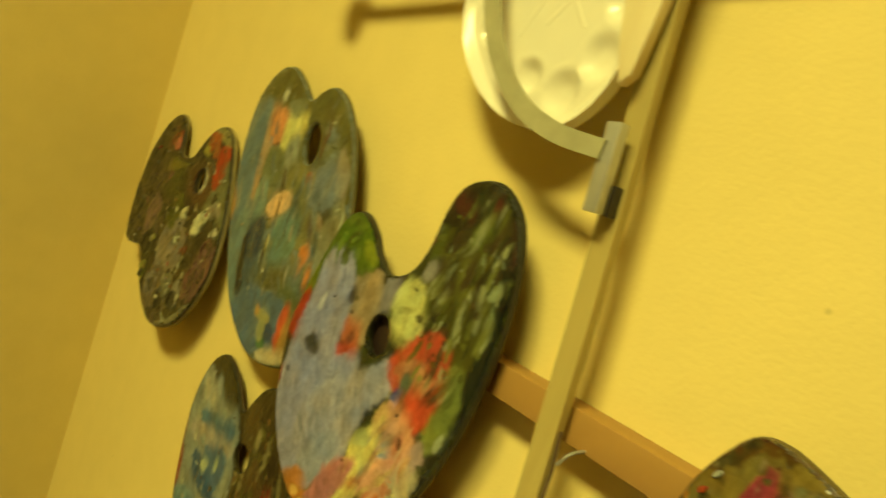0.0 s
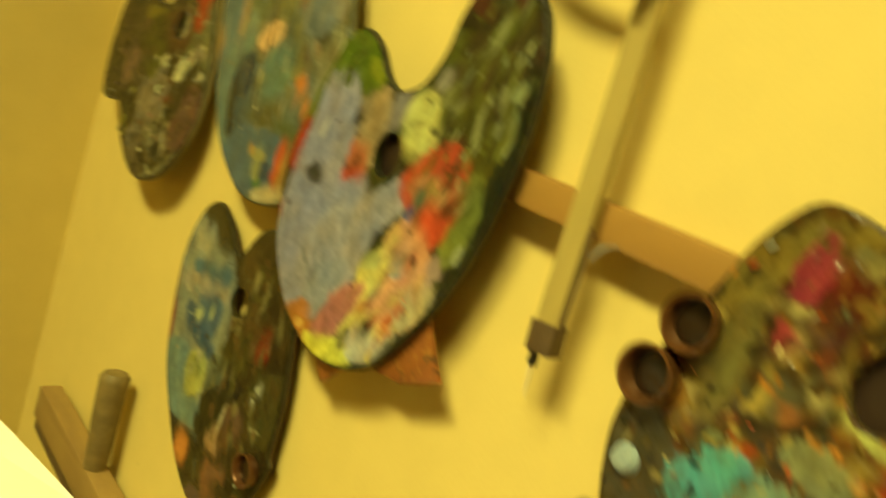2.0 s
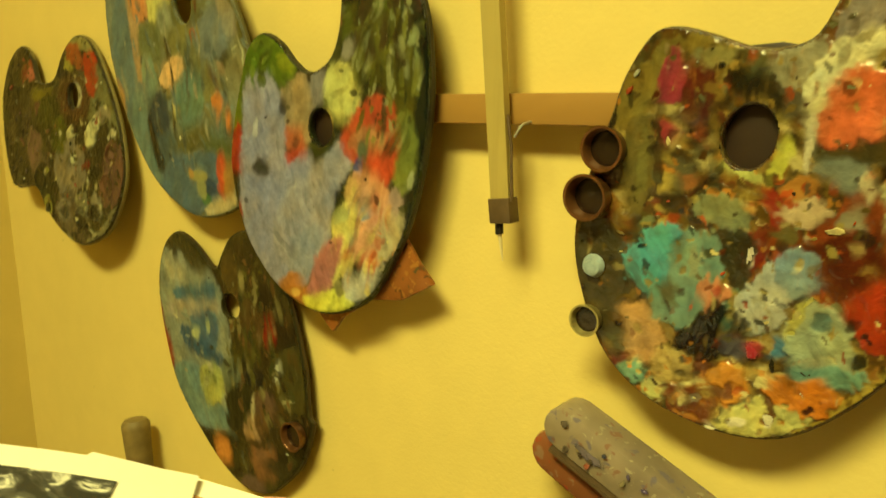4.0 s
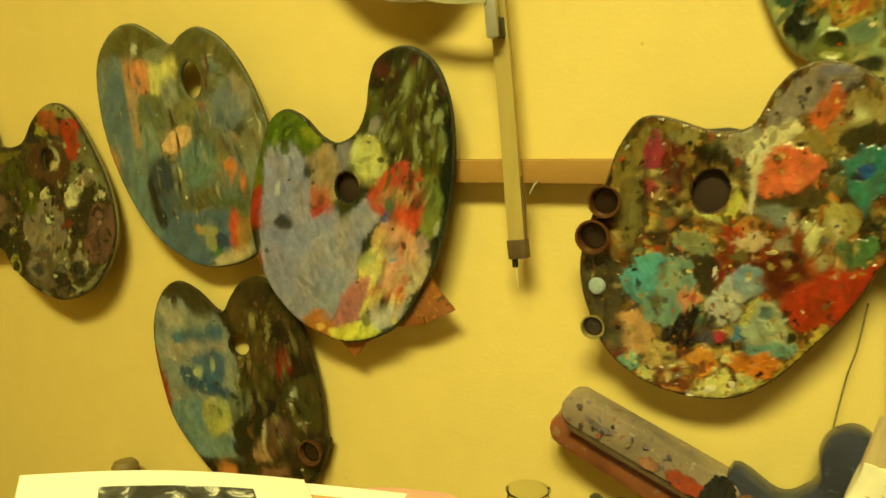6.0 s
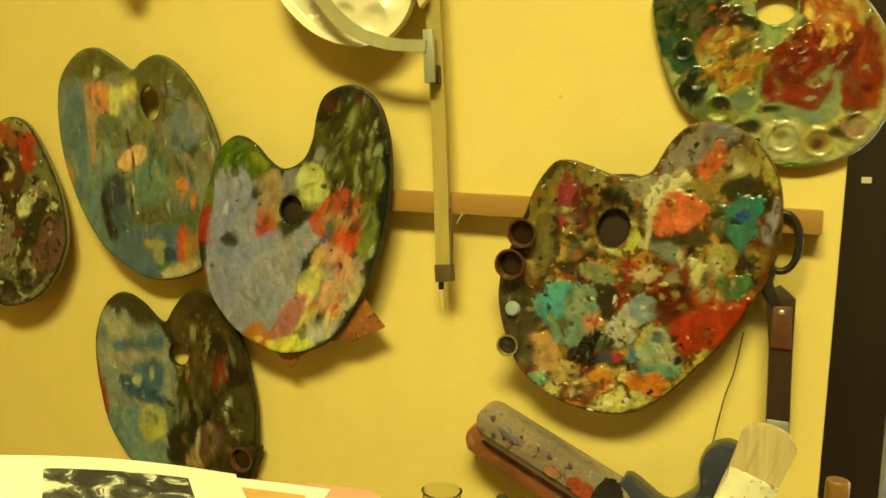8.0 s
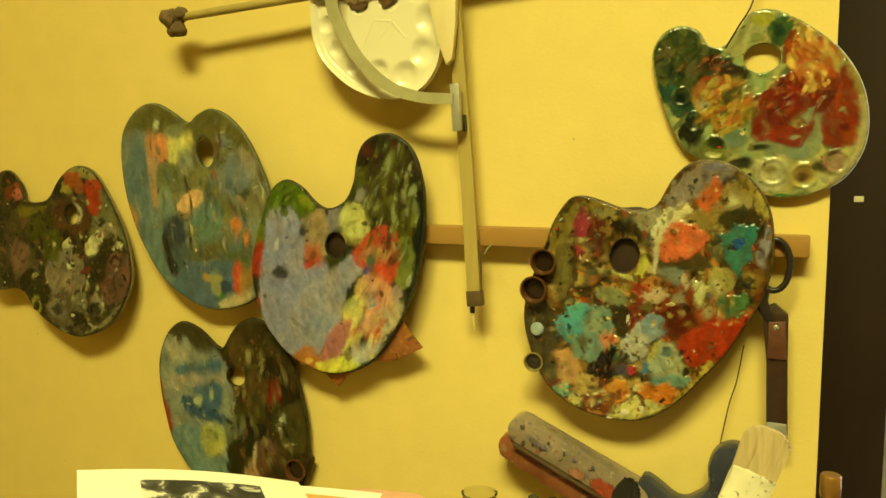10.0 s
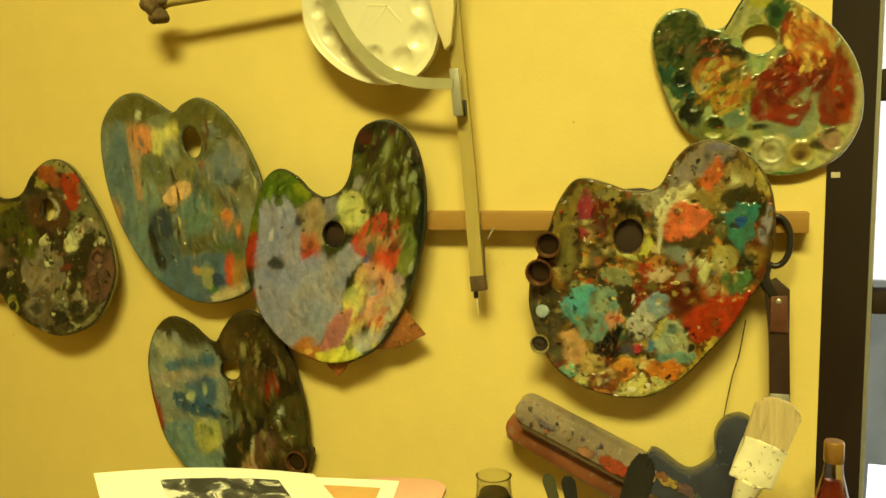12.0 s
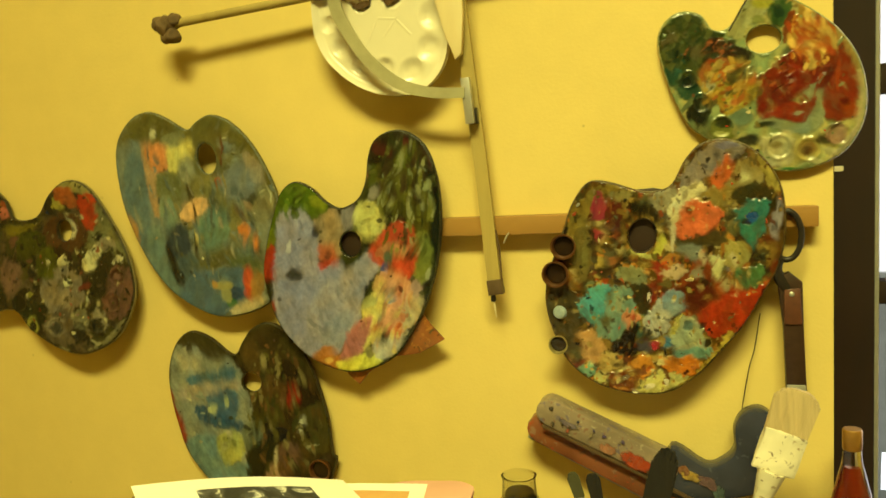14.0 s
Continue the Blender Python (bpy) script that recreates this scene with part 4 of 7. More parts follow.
patch(blue_grey, [(-0.175, 1.505), (-0.155, 1.509), (-0.141, 1.492), (-0.157, 1.482), (-0.172, 1.488)], (0.075, 0.115, 0.109), 0.0010)
patch(blue_grey, [(-0.230, 1.467), (-0.208, 1.488), (-0.175, 1.499), (-0.172, 1.488), (-0.201, 1.474), (-0.218, 1.464)], (0.079, 0.075, 0.025), 0.0010)
patch(blue_grey, [(-0.177, 1.481), (-0.145, 1.485), (-0.135, 1.468), (-0.155, 1.461), (-0.174, 1.464)], (0.064, 0.08, 0.029), 0.0010)
patch(blue_grey, [(-0.234, 1.463), (-0.202, 1.467), (-0.162, 1.468), (-0.160, 1.433), (-0.182, 1.416), (-0.215, 1.404), (-0.242, 1.417), (-0.257, 1.438)], (0.052, 0.099, 0.163), 0.0010)
dab(blue_grey, -0.195, 1.448, 0.0159, 0.0059, 0, (0.237, 0.221, 0.08), 0.0012)
dab(blue_grey, -0.206, 1.449, 0.0056, 0.0056, 0, (0.33, 0.187, 0.052), 0.0012)
dab(blue_grey, -0.174, 1.436, 0.0142, 0.0104, 0, (0.012, 0.033, 0.09), 0.0012)
dab(blue_grey, -0.182, 1.425, 0.0079, 0.0056, 0, (0.012, 0.088, 0.029), 0.0012)
dab(blue_grey, -0.188, 1.436, 0.0080, 0.0105, 0, (0.221, 0.231, 0.11), 0.0012)
patch(blue_grey, [(-0.156, 1.465), (-0.147, 1.465), (-0.151, 1.434), (-0.157, 1.430)], (0.363, 0.049, 0.017), 0.0014)
patch(blue_grey, [(-0.145, 1.461), (-0.133, 1.461), (-0.137, 1.434), (-0.149, 1.430)], (0.22, 0.127, 0.037), 0.0010)
patch(blue_grey, [(-0.182, 1.416), (-0.137, 1.429), (-0.138, 1.422), (-0.174, 1.409)], (0.428, 0.349, 0.202), 0.0010)
patch(blue_grey, [(-0.336, 1.541), (-0.324, 1.537), (-0.318, 1.509), (-0.330, 1.519)], (0.33, 0.174, 0.056), 0.0010)
dab(blue_grey, -0.178, 1.622, 0.0019, 0.0183, -6, (0.089, 0.016, 0.006), 0.0012)
dab(blue_grey, -0.187, 1.585, 0.0047, 0.0047, 0, (0.272, 0.041, 0.017), 0.0012)
dab(blue_grey, -0.280, 1.654, 0.0053, 0.0061, -20, (0.447, 0.45, 0.329), 0.0020)
dab(blue_grey, -0.171, 1.642, 0.0054, 0.0016, 20, (0.382, 0.382, 0.229), 0.0020)
dab(blue_grey, -0.122, 1.570, 0.0060, 0.0017, 30, (0.396, 0.41, 0.276), 0.0016)
dab(blue_grey, -0.113, 1.572, 0.0019, 0.0053, 30, (0.396, 0.41, 0.276), 0.0016)
dab(blue_grey, -0.111, 1.562, 0.0015, 0.0073, -10, (0.396, 0.41, 0.276), 0.0016)
patch(blue_brown, [(-0.179, 1.360), (-0.147, 1.388), (-0.127, 1.374), (-0.108, 1.352), (-0.073, 1.317), (-0.059, 1.273), (-0.062, 1.189), (-0.179, 1.175), (-0.170, 1.296)], (0.028, 0.019, 0.006), 0.0010)
patch(blue_brown, [(-0.294, 1.339), (-0.276, 1.364), (-0.245, 1.357), (-0.198, 1.340), (-0.182, 1.314), (-0.175, 1.287), (-0.173, 1.256), (-0.190, 1.208), (-0.188, 1.176), (-0.251, 1.170), (-0.276, 1.204), (-0.294, 1.255), (-0.297, 1.299)], (0.191, 0.213, 0.182), 0.0010)
patch(blue_brown, [(-0.280, 1.368), (-0.252, 1.382), (-0.221, 1.374), (-0.205, 1.352), (-0.224, 1.343), (-0.254, 1.357)], (0.034, 0.028, 0.009), 0.0010)
patch(blue_brown, [(-0.281, 1.352), (-0.249, 1.357), (-0.249, 1.330), (-0.279, 1.332)], (0.262, 0.271, 0.225), 0.0010)
dab(blue_brown, -0.263, 1.357, 0.0045, 0.0071, 0, (0.019, 0.017, 0.01), 0.0012)
patch(blue_brown, [(-0.269, 1.315), (-0.225, 1.325), (-0.196, 1.333), (-0.195, 1.321), (-0.231, 1.309), (-0.263, 1.305)], (0.037, 0.099, 0.163), 0.0012)
patch(blue_brown, [(-0.281, 1.300), (-0.200, 1.313), (-0.187, 1.306), (-0.227, 1.296), (-0.278, 1.285)], (0.247, 0.222, 0.184), 0.0010)
patch(blue_brown, [(-0.237, 1.291), (-0.198, 1.300), (-0.199, 1.266), (-0.217, 1.259), (-0.234, 1.272)], (0.043, 0.099, 0.179), 0.0010)
patch(blue_brown, [(-0.261, 1.272), (-0.247, 1.277), (-0.217, 1.261), (-0.191, 1.255), (-0.196, 1.245), (-0.235, 1.252), (-0.257, 1.262)], (0.011, 0.051, 0.121), 0.0014)
dab(blue_brown, -0.234, 1.272, 0.0063, 0.0048, 0, (0.375, 0.42, 0.222), 0.0012)
dab(blue_brown, -0.211, 1.284, 0.0044, 0.0063, 0, (0.333, 0.396, 0.221), 0.0012)
patch(blue_brown, [(-0.278, 1.224), (-0.232, 1.232), (-0.222, 1.197), (-0.186, 1.196), (-0.188, 1.176), (-0.251, 1.170)], (0.107, 0.183, 0.204), 0.0010)
patch(blue_brown, [(-0.230, 1.228), (-0.209, 1.242), (-0.188, 1.232), (-0.196, 1.207), (-0.217, 1.195), (-0.227, 1.208)], (0.308, 0.328, 0.096), 0.0016)
dab(blue_brown, -0.217, 1.231, 0.0054, 0.0040, 0, (0.112, 0.125, 0.042), 0.0012)
dab(blue_brown, -0.204, 1.226, 0.0044, 0.0040, 0, (0.112, 0.125, 0.042), 0.0012)
patch(blue_brown, [(-0.302, 1.303), (-0.297, 1.279), (-0.282, 1.232), (-0.287, 1.228), (-0.302, 1.275)], (0.201, 0.02, 0.009), 0.0010)
patch(blue_brown, [(-0.179, 1.353), (-0.161, 1.369), (-0.155, 1.335), (-0.168, 1.330)], (0.057, 0.038, 0.011), 0.0010)
patch(blue_brown, [(-0.116, 1.344), (-0.081, 1.316), (-0.070, 1.287), (-0.091, 1.286), (-0.119, 1.299)], (0.007, 0.004, 0.003), 0.0010)
patch(blue_brown, [(-0.115, 1.307), (-0.102, 1.309), (-0.099, 1.289), (-0.112, 1.282), (-0.120, 1.291)], (0.19, 0.013, 0.006), 0.0018)
patch(blue_brown, [(-0.168, 1.272), (-0.128, 1.287), (-0.121, 1.264), (-0.161, 1.250)], (0.035, 0.033, 0.006), 0.0010)
patch(blue_brown, [(-0.156, 1.320), (-0.122, 1.318), (-0.124, 1.291), (-0.158, 1.292)], (0.062, 0.034, 0.011), 0.0010)
patch(blue_brown, [(-0.187, 1.248), (-0.160, 1.254), (-0.158, 1.226), (-0.184, 1.220)], (0.092, 0.115, 0.084), 0.0010)
patch(blue_brown, [(-0.157, 1.242), (-0.135, 1.252), (-0.121, 1.245), (-0.128, 1.233), (-0.149, 1.231)], (0.003, 0.005, 0.011), 0.0018)
patch(blue_brown, [(-0.100, 1.273), (-0.062, 1.284), (-0.062, 1.227), (-0.095, 1.224), (-0.106, 1.250)], (0.048, 0.042, 0.012), 0.0010)
patch(blue_brown, [(-0.176, 1.221), (-0.145, 1.231), (-0.151, 1.196), (-0.179, 1.177), (-0.186, 1.192)], (0.011, 0.012, 0.005), 0.0010)
patch(blue_brown, [(-0.137, 1.224), (-0.111, 1.230), (-0.109, 1.200), (-0.130, 1.198)], (0.093, 0.054, 0.04), 0.0010)
patch(blue_brown, [(-0.152, 1.192), (-0.134, 1.197), (-0.135, 1.179), (-0.157, 1.177)], (0.306, 0.192, 0.105), 0.0010)
dab(blue_brown, -0.142, 1.206, 0.0030, 0.0134, -5, (0.391, 0.347, 0.229), 0.0016)
dab(blue_brown, -0.119, 1.199, 0.0021, 0.0118, 30, (0.291, 0.253, 0.186), 0.0014)
dab(blue_brown, -0.182, 1.248, 0.0070, 0.0032, -20, (0.003, 0.003, 0.003), 0.0020)
dab(blue_brown, -0.167, 1.249, 0.0026, 0.0086, -10, (0.003, 0.003, 0.003), 0.0020)
dab(blue_brown, -0.177, 1.239, 0.0061, 0.0024, 30, (0.003, 0.003, 0.003), 0.0020)
# two whitish dabs: glints on the brown half, painted as colour
dab(blue_brown, -0.097, 1.262, 0.0058, 0.0031, 0, (0.488, 0.525, 0.45), 0.0022)
dab(blue_brown, -0.103, 1.247, 0.0050, 0.0039, 0, (0.488, 0.525, 0.45), 0.0022)
dab(blue_brown, -0.086, 1.229, 0.0124, 0.0023, 20, (0.254, 0.249, 0.142), 0.0012)
dab(blue_brown, -0.124, 1.290, 0.0034, 0.0054, 0, (0.291, 0.251, 0.143), 0.0012)
dab(blue_brown, -0.157, 1.304, 0.0034, 0.0039, 0, (0.189, 0.165, 0.071), 0.0012)
patch(grey_green, [(0.036, 1.587), (0.075, 1.608), (0.095, 1.592), (0.107, 1.553), (0.109, 1.512), (0.094, 1.470), (0.088, 1.505), (0.079, 1.528), (0.059, 1.544), (0.041, 1.551)], (0.048, 0.046, 0.006), 0.0010)
patch(grey_green, [(0.033, 1.606), (0.045, 1.625), (0.069, 1.634), (0.093, 1.623), (0.106, 1.601), (0.095, 1.592), (0.075, 1.608), (0.054, 1.599)], (0.015, 0.013, 0.007), 0.0010)
dab(grey_green, 0.050, 1.612, 0.0146, 0.0077, -30, (0.048, 0.011, 0.008), 0.0012)
dab(grey_green, 0.080, 1.620, 0.0054, 0.0044, 0, (0.074, 0.013, 0.011), 0.0012)
dab(grey_green, 0.062, 1.623, 0.0083, 0.0063, 0, (0.01, 0.015, 0.006), 0.0012)
patch(grey_green, [(0.050, 1.590), (0.071, 1.596), (0.070, 1.560), (0.059, 1.544), (0.045, 1.561)], (0.028, 0.022, 0.008), 0.0010)
dab(grey_green, 0.077, 1.597, 0.0116, 0.0102, 0, (0.066, 0.093, 0.009), 0.0012)
dab(grey_green, 0.073, 1.563, 0.0083, 0.0225, 20, (0.089, 0.093, 0.016), 0.0012)
dab(grey_green, 0.091, 1.563, 0.0055, 0.0192, -10, (0.019, 0.017, 0.006), 0.0012)
dab(grey_green, 0.036, 1.577, 0.0056, 0.0162, -10, (0.042, 0.054, 0.008), 0.0012)
patch(grey_green, [(0.108, 1.585), (0.119, 1.553), (0.118, 1.515), (0.108, 1.470), (0.099, 1.457), (0.105, 1.505), (0.109, 1.547)], (0.006, 0.01, 0.007), 0.0010)
patch(grey_green, [(0.083, 1.502), (0.099, 1.512), (0.104, 1.476), (0.090, 1.450), (0.084, 1.469)], (0.117, 0.141, 0.031), 0.0010)
dab(grey_green, 0.103, 1.569, 0.0064, 0.0070, 0, (0.223, 0.271, 0.149), 0.0012)
dab(grey_green, 0.059, 1.546, 0.0052, 0.0065, 0, (0.242, 0.271, 0.117), 0.0012)
dab(grey_green, 0.055, 1.572, 0.0031, 0.0077, 15, (0.163, 0.2, 0.115), 0.0012)
dab(grey_green, 0.097, 1.589, 0.0074, 0.0025, -20, (0.163, 0.2, 0.146), 0.0012)
dab(grey_green, 0.108, 1.544, 0.0024, 0.0134, 0, (0.143, 0.187, 0.088), 0.0012)
dab(grey_green, 0.035, 1.561, 0.0064, 0.0085, -20, (0.195, 0.188, 0.18), 0.0012)
dab(grey_green, 0.095, 1.544, 0.0048, 0.0058, 0, (0.157, 0.181, 0.108), 0.0012)
dab(grey_green, 0.084, 1.581, 0.0020, 0.0076, 20, (0.137, 0.166, 0.082), 0.0012)
dab(grey_green, 0.050, 1.582, 0.0021, 0.0058, -10, (0.164, 0.213, 0.11), 0.0012)
dab(grey_green, 0.081, 1.544, 0.0034, 0.0129, 10, (0.013, 0.017, 0.006), 0.0012)
dab(grey_green, 0.100, 1.460, 0.0027, 0.0085, -15, (0.312, 0.35, 0.22), 0.0016)
dab(grey_green, 0.095, 1.489, 0.0027, 0.0065, 0, (0.006, 0.007, 0.004), 0.0012)
dab(grey_green, 0.095, 1.499, 0.0027, 0.0045, 0, (0.191, 0.213, 0.062), 0.0012)
patch(grey_green, [(-0.009, 1.540), (0.005, 1.543), (0.010, 1.535), (0.004, 1.522), (-0.007, 1.520)], (0.22, 0.19, 0.194), 0.0010)
patch(grey_green, [(0.009, 1.538), (0.024, 1.551), (0.038, 1.544), (0.047, 1.528), (0.043, 1.515), (0.025, 1.508), (0.011, 1.518)], (0.457, 0.45, 0.153), 0.0018)
dab(grey_green, 0.023, 1.527, 0.0079, 0.0026, 20, (0.189, 0.182, 0.061), 0.0012)
dab(grey_green, 0.027, 1.516, 0.0025, 0.0026, 0, (0.11, 0.102, 0.041), 0.0012)
dab(grey_green, -0.016, 1.543, 0.0073, 0.0040, -20, (0.003, 0.003, 0.003), 0.0012)
patch(grey_green, [(-0.045, 1.532), (-0.020, 1.542), (-0.012, 1.528), (-0.011, 1.502), (-0.016, 1.488), (-0.034, 1.495), (-0.046, 1.505)], (0.24, 0.183, 0.116), 0.0010)
patch(grey_green, [(-0.103, 1.542), (-0.090, 1.569), (-0.067, 1.579), (-0.044, 1.572), (-0.027, 1.552), (-0.043, 1.535), (-0.058, 1.535), (-0.076, 1.542), (-0.097, 1.522), (-0.122, 1.498), (-0.116, 1.522)], (0.052, 0.093, 0.005), 0.0010)
patch(grey_green, [(-0.123, 1.511), (-0.105, 1.522), (-0.106, 1.501), (-0.122, 1.498)], (0.097, 0.13, 0.01), 0.0010)
dab(grey_green, -0.038, 1.554, 0.0126, 0.0080, -20, (0.168, 0.2, 0.014), 0.0012)
dab(grey_green, -0.066, 1.559, 0.0098, 0.0047, 20, (0.018, 0.033, 0.003), 0.0012)
dab(grey_green, -0.067, 1.572, 0.0128, 0.0034, 0, (0.094, 0.138, 0.013), 0.0012)
patch(grey_green, [(-0.123, 1.487), (-0.106, 1.498), (-0.107, 1.460), (-0.117, 1.449), (-0.124, 1.459)], (0.262, 0.02, 0.009), 0.0014)
patch(grey_green, [(-0.129, 1.445), (-0.109, 1.452), (-0.110, 1.403), (-0.128, 1.410)], (0.012, 0.013, 0.004), 0.0010)
dab(grey_green, -0.113, 1.421, 0.0039, 0.0071, 0, (0.203, 0.03, 0.012), 0.0012)
dab(grey_green, -0.131, 1.417, 0.0032, 0.0107, 0, (0.16, 0.124, 0.02), 0.0012)
patch(grey_green, [(-0.043, 1.498), (-0.026, 1.495), (-0.022, 1.481), (-0.042, 1.483)], (0.311, 0.087, 0.046), 0.0010)
patch(grey_green, [(-0.043, 1.476), (-0.018, 1.479), (-0.022, 1.468), (-0.044, 1.467)], (0.316, 0.041, 0.028), 0.0010)
patch(grey_green, [(-0.099, 1.522), (-0.092, 1.539), (-0.072, 1.545), (-0.054, 1.532), (-0.046, 1.515), (-0.045, 1.467), (-0.016, 1.475), (-0.014, 1.454), (-0.041, 1.433), (-0.023, 1.413), (-0.009, 1.400), (-0.026, 1.365), (-0.053, 1.360), (-0.069, 1.345), (-0.095, 1.365), (-0.107, 1.396), (-0.109, 1.452), (-0.102, 1.494)], (0.22, 0.227, 0.359), 0.0014)
patch(grey_green, [(-0.095, 1.515), (-0.077, 1.525), (-0.060, 1.498), (-0.061, 1.419), (-0.078, 1.383), (-0.098, 1.411), (-0.100, 1.467)], (0.202, 0.21, 0.353), 0.0010)
patch(grey_green, [(-0.044, 1.440), (-0.006, 1.465), (0.028, 1.488), (0.034, 1.469), (0.015, 1.448), (0.007, 1.428), (0.002, 1.404), (-0.022, 1.375), (-0.048, 1.377), (-0.065, 1.405)], (0.251, 0.247, 0.329), 0.0014)
patch(grey_green, [(-0.039, 1.399), (-0.008, 1.414), (-0.006, 1.386), (-0.030, 1.368), (-0.044, 1.374)], (0.201, 0.218, 0.302), 0.0010)
dab(grey_green, -0.085, 1.498, 0.0031, 0.0083, -20, (0.357, 0.377, 0.503), 0.0012)
dab(grey_green, -0.038, 1.450, 0.0112, 0.0017, 40, (0.335, 0.34, 0.434), 0.0012)
dab(grey_green, -0.049, 1.391, 0.0227, 0.0035, -40, (0.138, 0.142, 0.192), 0.0012)
dab(grey_green, -0.079, 1.463, 0.0119, 0.0080, -10, (0.012, 0.015, 0.019), 0.0016)
dab(grey_green, -0.047, 1.517, 0.0052, 0.0064, 0, (0.003, 0.003, 0.004), 0.0012)
dab(grey_green, -0.031, 1.485, 0.0052, 0.0041, 0, (0.028, 0.019, 0.015), 0.0012)
patch(grey_green, [(0.024, 1.488), (0.036, 1.502), (0.054, 1.522), (0.079, 1.521), (0.085, 1.505), (0.082, 1.469), (0.069, 1.456), (0.052, 1.469), (0.038, 1.475)], (0.363, 0.049, 0.023), 0.0016)
patch(grey_green, [(0.035, 1.489), (0.050, 1.499), (0.071, 1.495), (0.067, 1.486), (0.049, 1.484)], (0.347, 0.163, 0.079), 0.0010)
dab(grey_green, 0.050, 1.483, 0.0064, 0.0093, -20, (0.045, 0.084, 0.06), 0.0012)
dab(grey_green, 0.042, 1.469, 0.0057, 0.0067, -10, (0.012, 0.048, 0.222), 0.0012)
patch(grey_green, [(0.041, 1.462), (0.069, 1.456), (0.079, 1.430), (0.074, 1.403), (0.052, 1.389), (0.035, 1.401), (0.033, 1.435)], (0.497, 0.267, 0.178), 0.0014)
dab(grey_green, 0.036, 1.448, 0.0079, 0.0121, -10, (0.497, 0.324, 0.14), 0.0012)
dab(grey_green, 0.061, 1.436, 0.0035, 0.0134, -10, (0.364, 0.121, 0.093), 0.0012)
dab(grey_green, 0.040, 1.442, 0.0039, 0.0064, 0, (0.089, 0.081, 0.081), 0.0012)
dab(grey_green, 0.048, 1.431, 0.0050, 0.0054, 0, (0.082, 0.227, 0.383), 0.0012)
patch(grey_green, [(0.012, 1.424), (0.029, 1.438), (0.039, 1.425), (0.031, 1.401), (0.019, 1.380), (0.008, 1.370), (0.005, 1.387), (0.011, 1.407)], (0.476, 0.431, 0.139), 0.0010)
dab(grey_green, 0.020, 1.428, 0.0109, 0.0068, 30, (0.308, 0.345, 0.151), 0.0012)
patch(grey_green, [(-0.018, 1.365), (-0.006, 1.393), (0.017, 1.408), (0.020, 1.401), (0.008, 1.373), (-0.004, 1.355), (-0.023, 1.354)], (0.33, 0.124, 0.131), 0.0014)
patch(grey_green, [(-0.063, 1.352), (-0.052, 1.365), (-0.035, 1.368), (-0.026, 1.354), (-0.029, 1.340), (-0.046, 1.337), (-0.062, 1.340)], (0.324, 0.125, 0.028), 0.0020)
dab(grey_green, -0.040, 1.353, 0.0053, 0.0035, 0, (0.492, 0.299, 0.075), 0.0012)
dab(grey_green, -0.046, 1.344, 0.0076, 0.0028, 0, (0.116, 0.031, 0.009), 0.0012)
patch(grey_green, [(-0.027, 1.347), (-0.004, 1.355), (0.015, 1.363), (0.029, 1.353), (0.010, 1.342), (-0.020, 1.339)], (0.528, 0.515, 0.08), 0.0016)
patch(grey_green, [(0.041, 1.375), (0.052, 1.389), (0.062, 1.379), (0.044, 1.361), (0.026, 1.360), (0.026, 1.377)], (0.339, 0.337, 0.325), 0.0010)
dab(grey_green, 0.015, 1.364, 0.0055, 0.0069, 0, (0.166, 0.155, 0.075), 0.0012)
dab(grey_green, 0.056, 1.392, 0.0050, 0.0122, -10, (0.418, 0.136, 0.048), 0.0012)
patch(grey_green, [(0.070, 1.426), (0.086, 1.440), (0.089, 1.423), (0.074, 1.400), (0.063, 1.399)], (0.356, 0.32, 0.218), 0.0010)
dab(grey_green, 0.083, 1.443, 0.0070, 0.0099, 0, (0.306, 0.218, 0.216), 0.0012)
dab(grey_green, 0.078, 1.423, 0.0049, 0.0040, 0, (0.254, 0.155, 0.099), 0.0012)
dab(grey_green, 0.089, 1.437, 0.0035, 0.0046, 0, (0.11, 0.102, 0.058), 0.0012)
patch(crusted, [(0.269, 1.520), (0.295, 1.553), (0.317, 1.563), (0.335, 1.559), (0.302, 1.545), (0.291, 1.527), (0.280, 1.501)], (0.139, 0.104, 0.022), 0.0010)
patch(crusted, [(0.276, 1.501), (0.291, 1.512), (0.291, 1.467), (0.279, 1.452), (0.272, 1.475)], (0.11, 0.087, 0.025), 0.0010)
dab(crusted, 0.298, 1.501, 0.0037, 0.0335, 0, (0.019, 0.009, 0.005), 0.0012)
dab(crusted, 0.287, 1.482, 0.0030, 0.0188, 0, (0.147, 0.135, 0.04), 0.0012)
patch(crusted, [(0.295, 1.538), (0.306, 1.551), (0.313, 1.538), (0.309, 1.523), (0.299, 1.520)], (0.219, 0.024, 0.043), 0.0018)
patch(crusted, [(0.317, 1.545), (0.328, 1.538), (0.324, 1.512), (0.313, 1.516)], (0.069, 0.01, 0.008), 0.0010)
dab(crusted, 0.305, 1.503, 0.0051, 0.0067, 0, (0.252, 0.029, 0.041), 0.0016)
dab(crusted, 0.313, 1.477, 0.0073, 0.0097, 0, (0.089, 0.081, 0.04), 0.0012)
dab(crusted, 0.316, 1.473, 0.0043, 0.0045, 0, (0.274, 0.1, 0.032), 0.0012)
dab(crusted, 0.307, 1.460, 0.0109, 0.0067, 0, (0.028, 0.019, 0.008), 0.0012)
patch(crusted, [(0.335, 1.534), (0.356, 1.537), (0.370, 1.523), (0.368, 1.512), (0.351, 1.524)], (0.011, 0.01, 0.005), 0.0010)
dab(crusted, 0.330, 1.547, 0.0106, 0.0065, 0, (0.195, 0.169, 0.062), 0.0012)
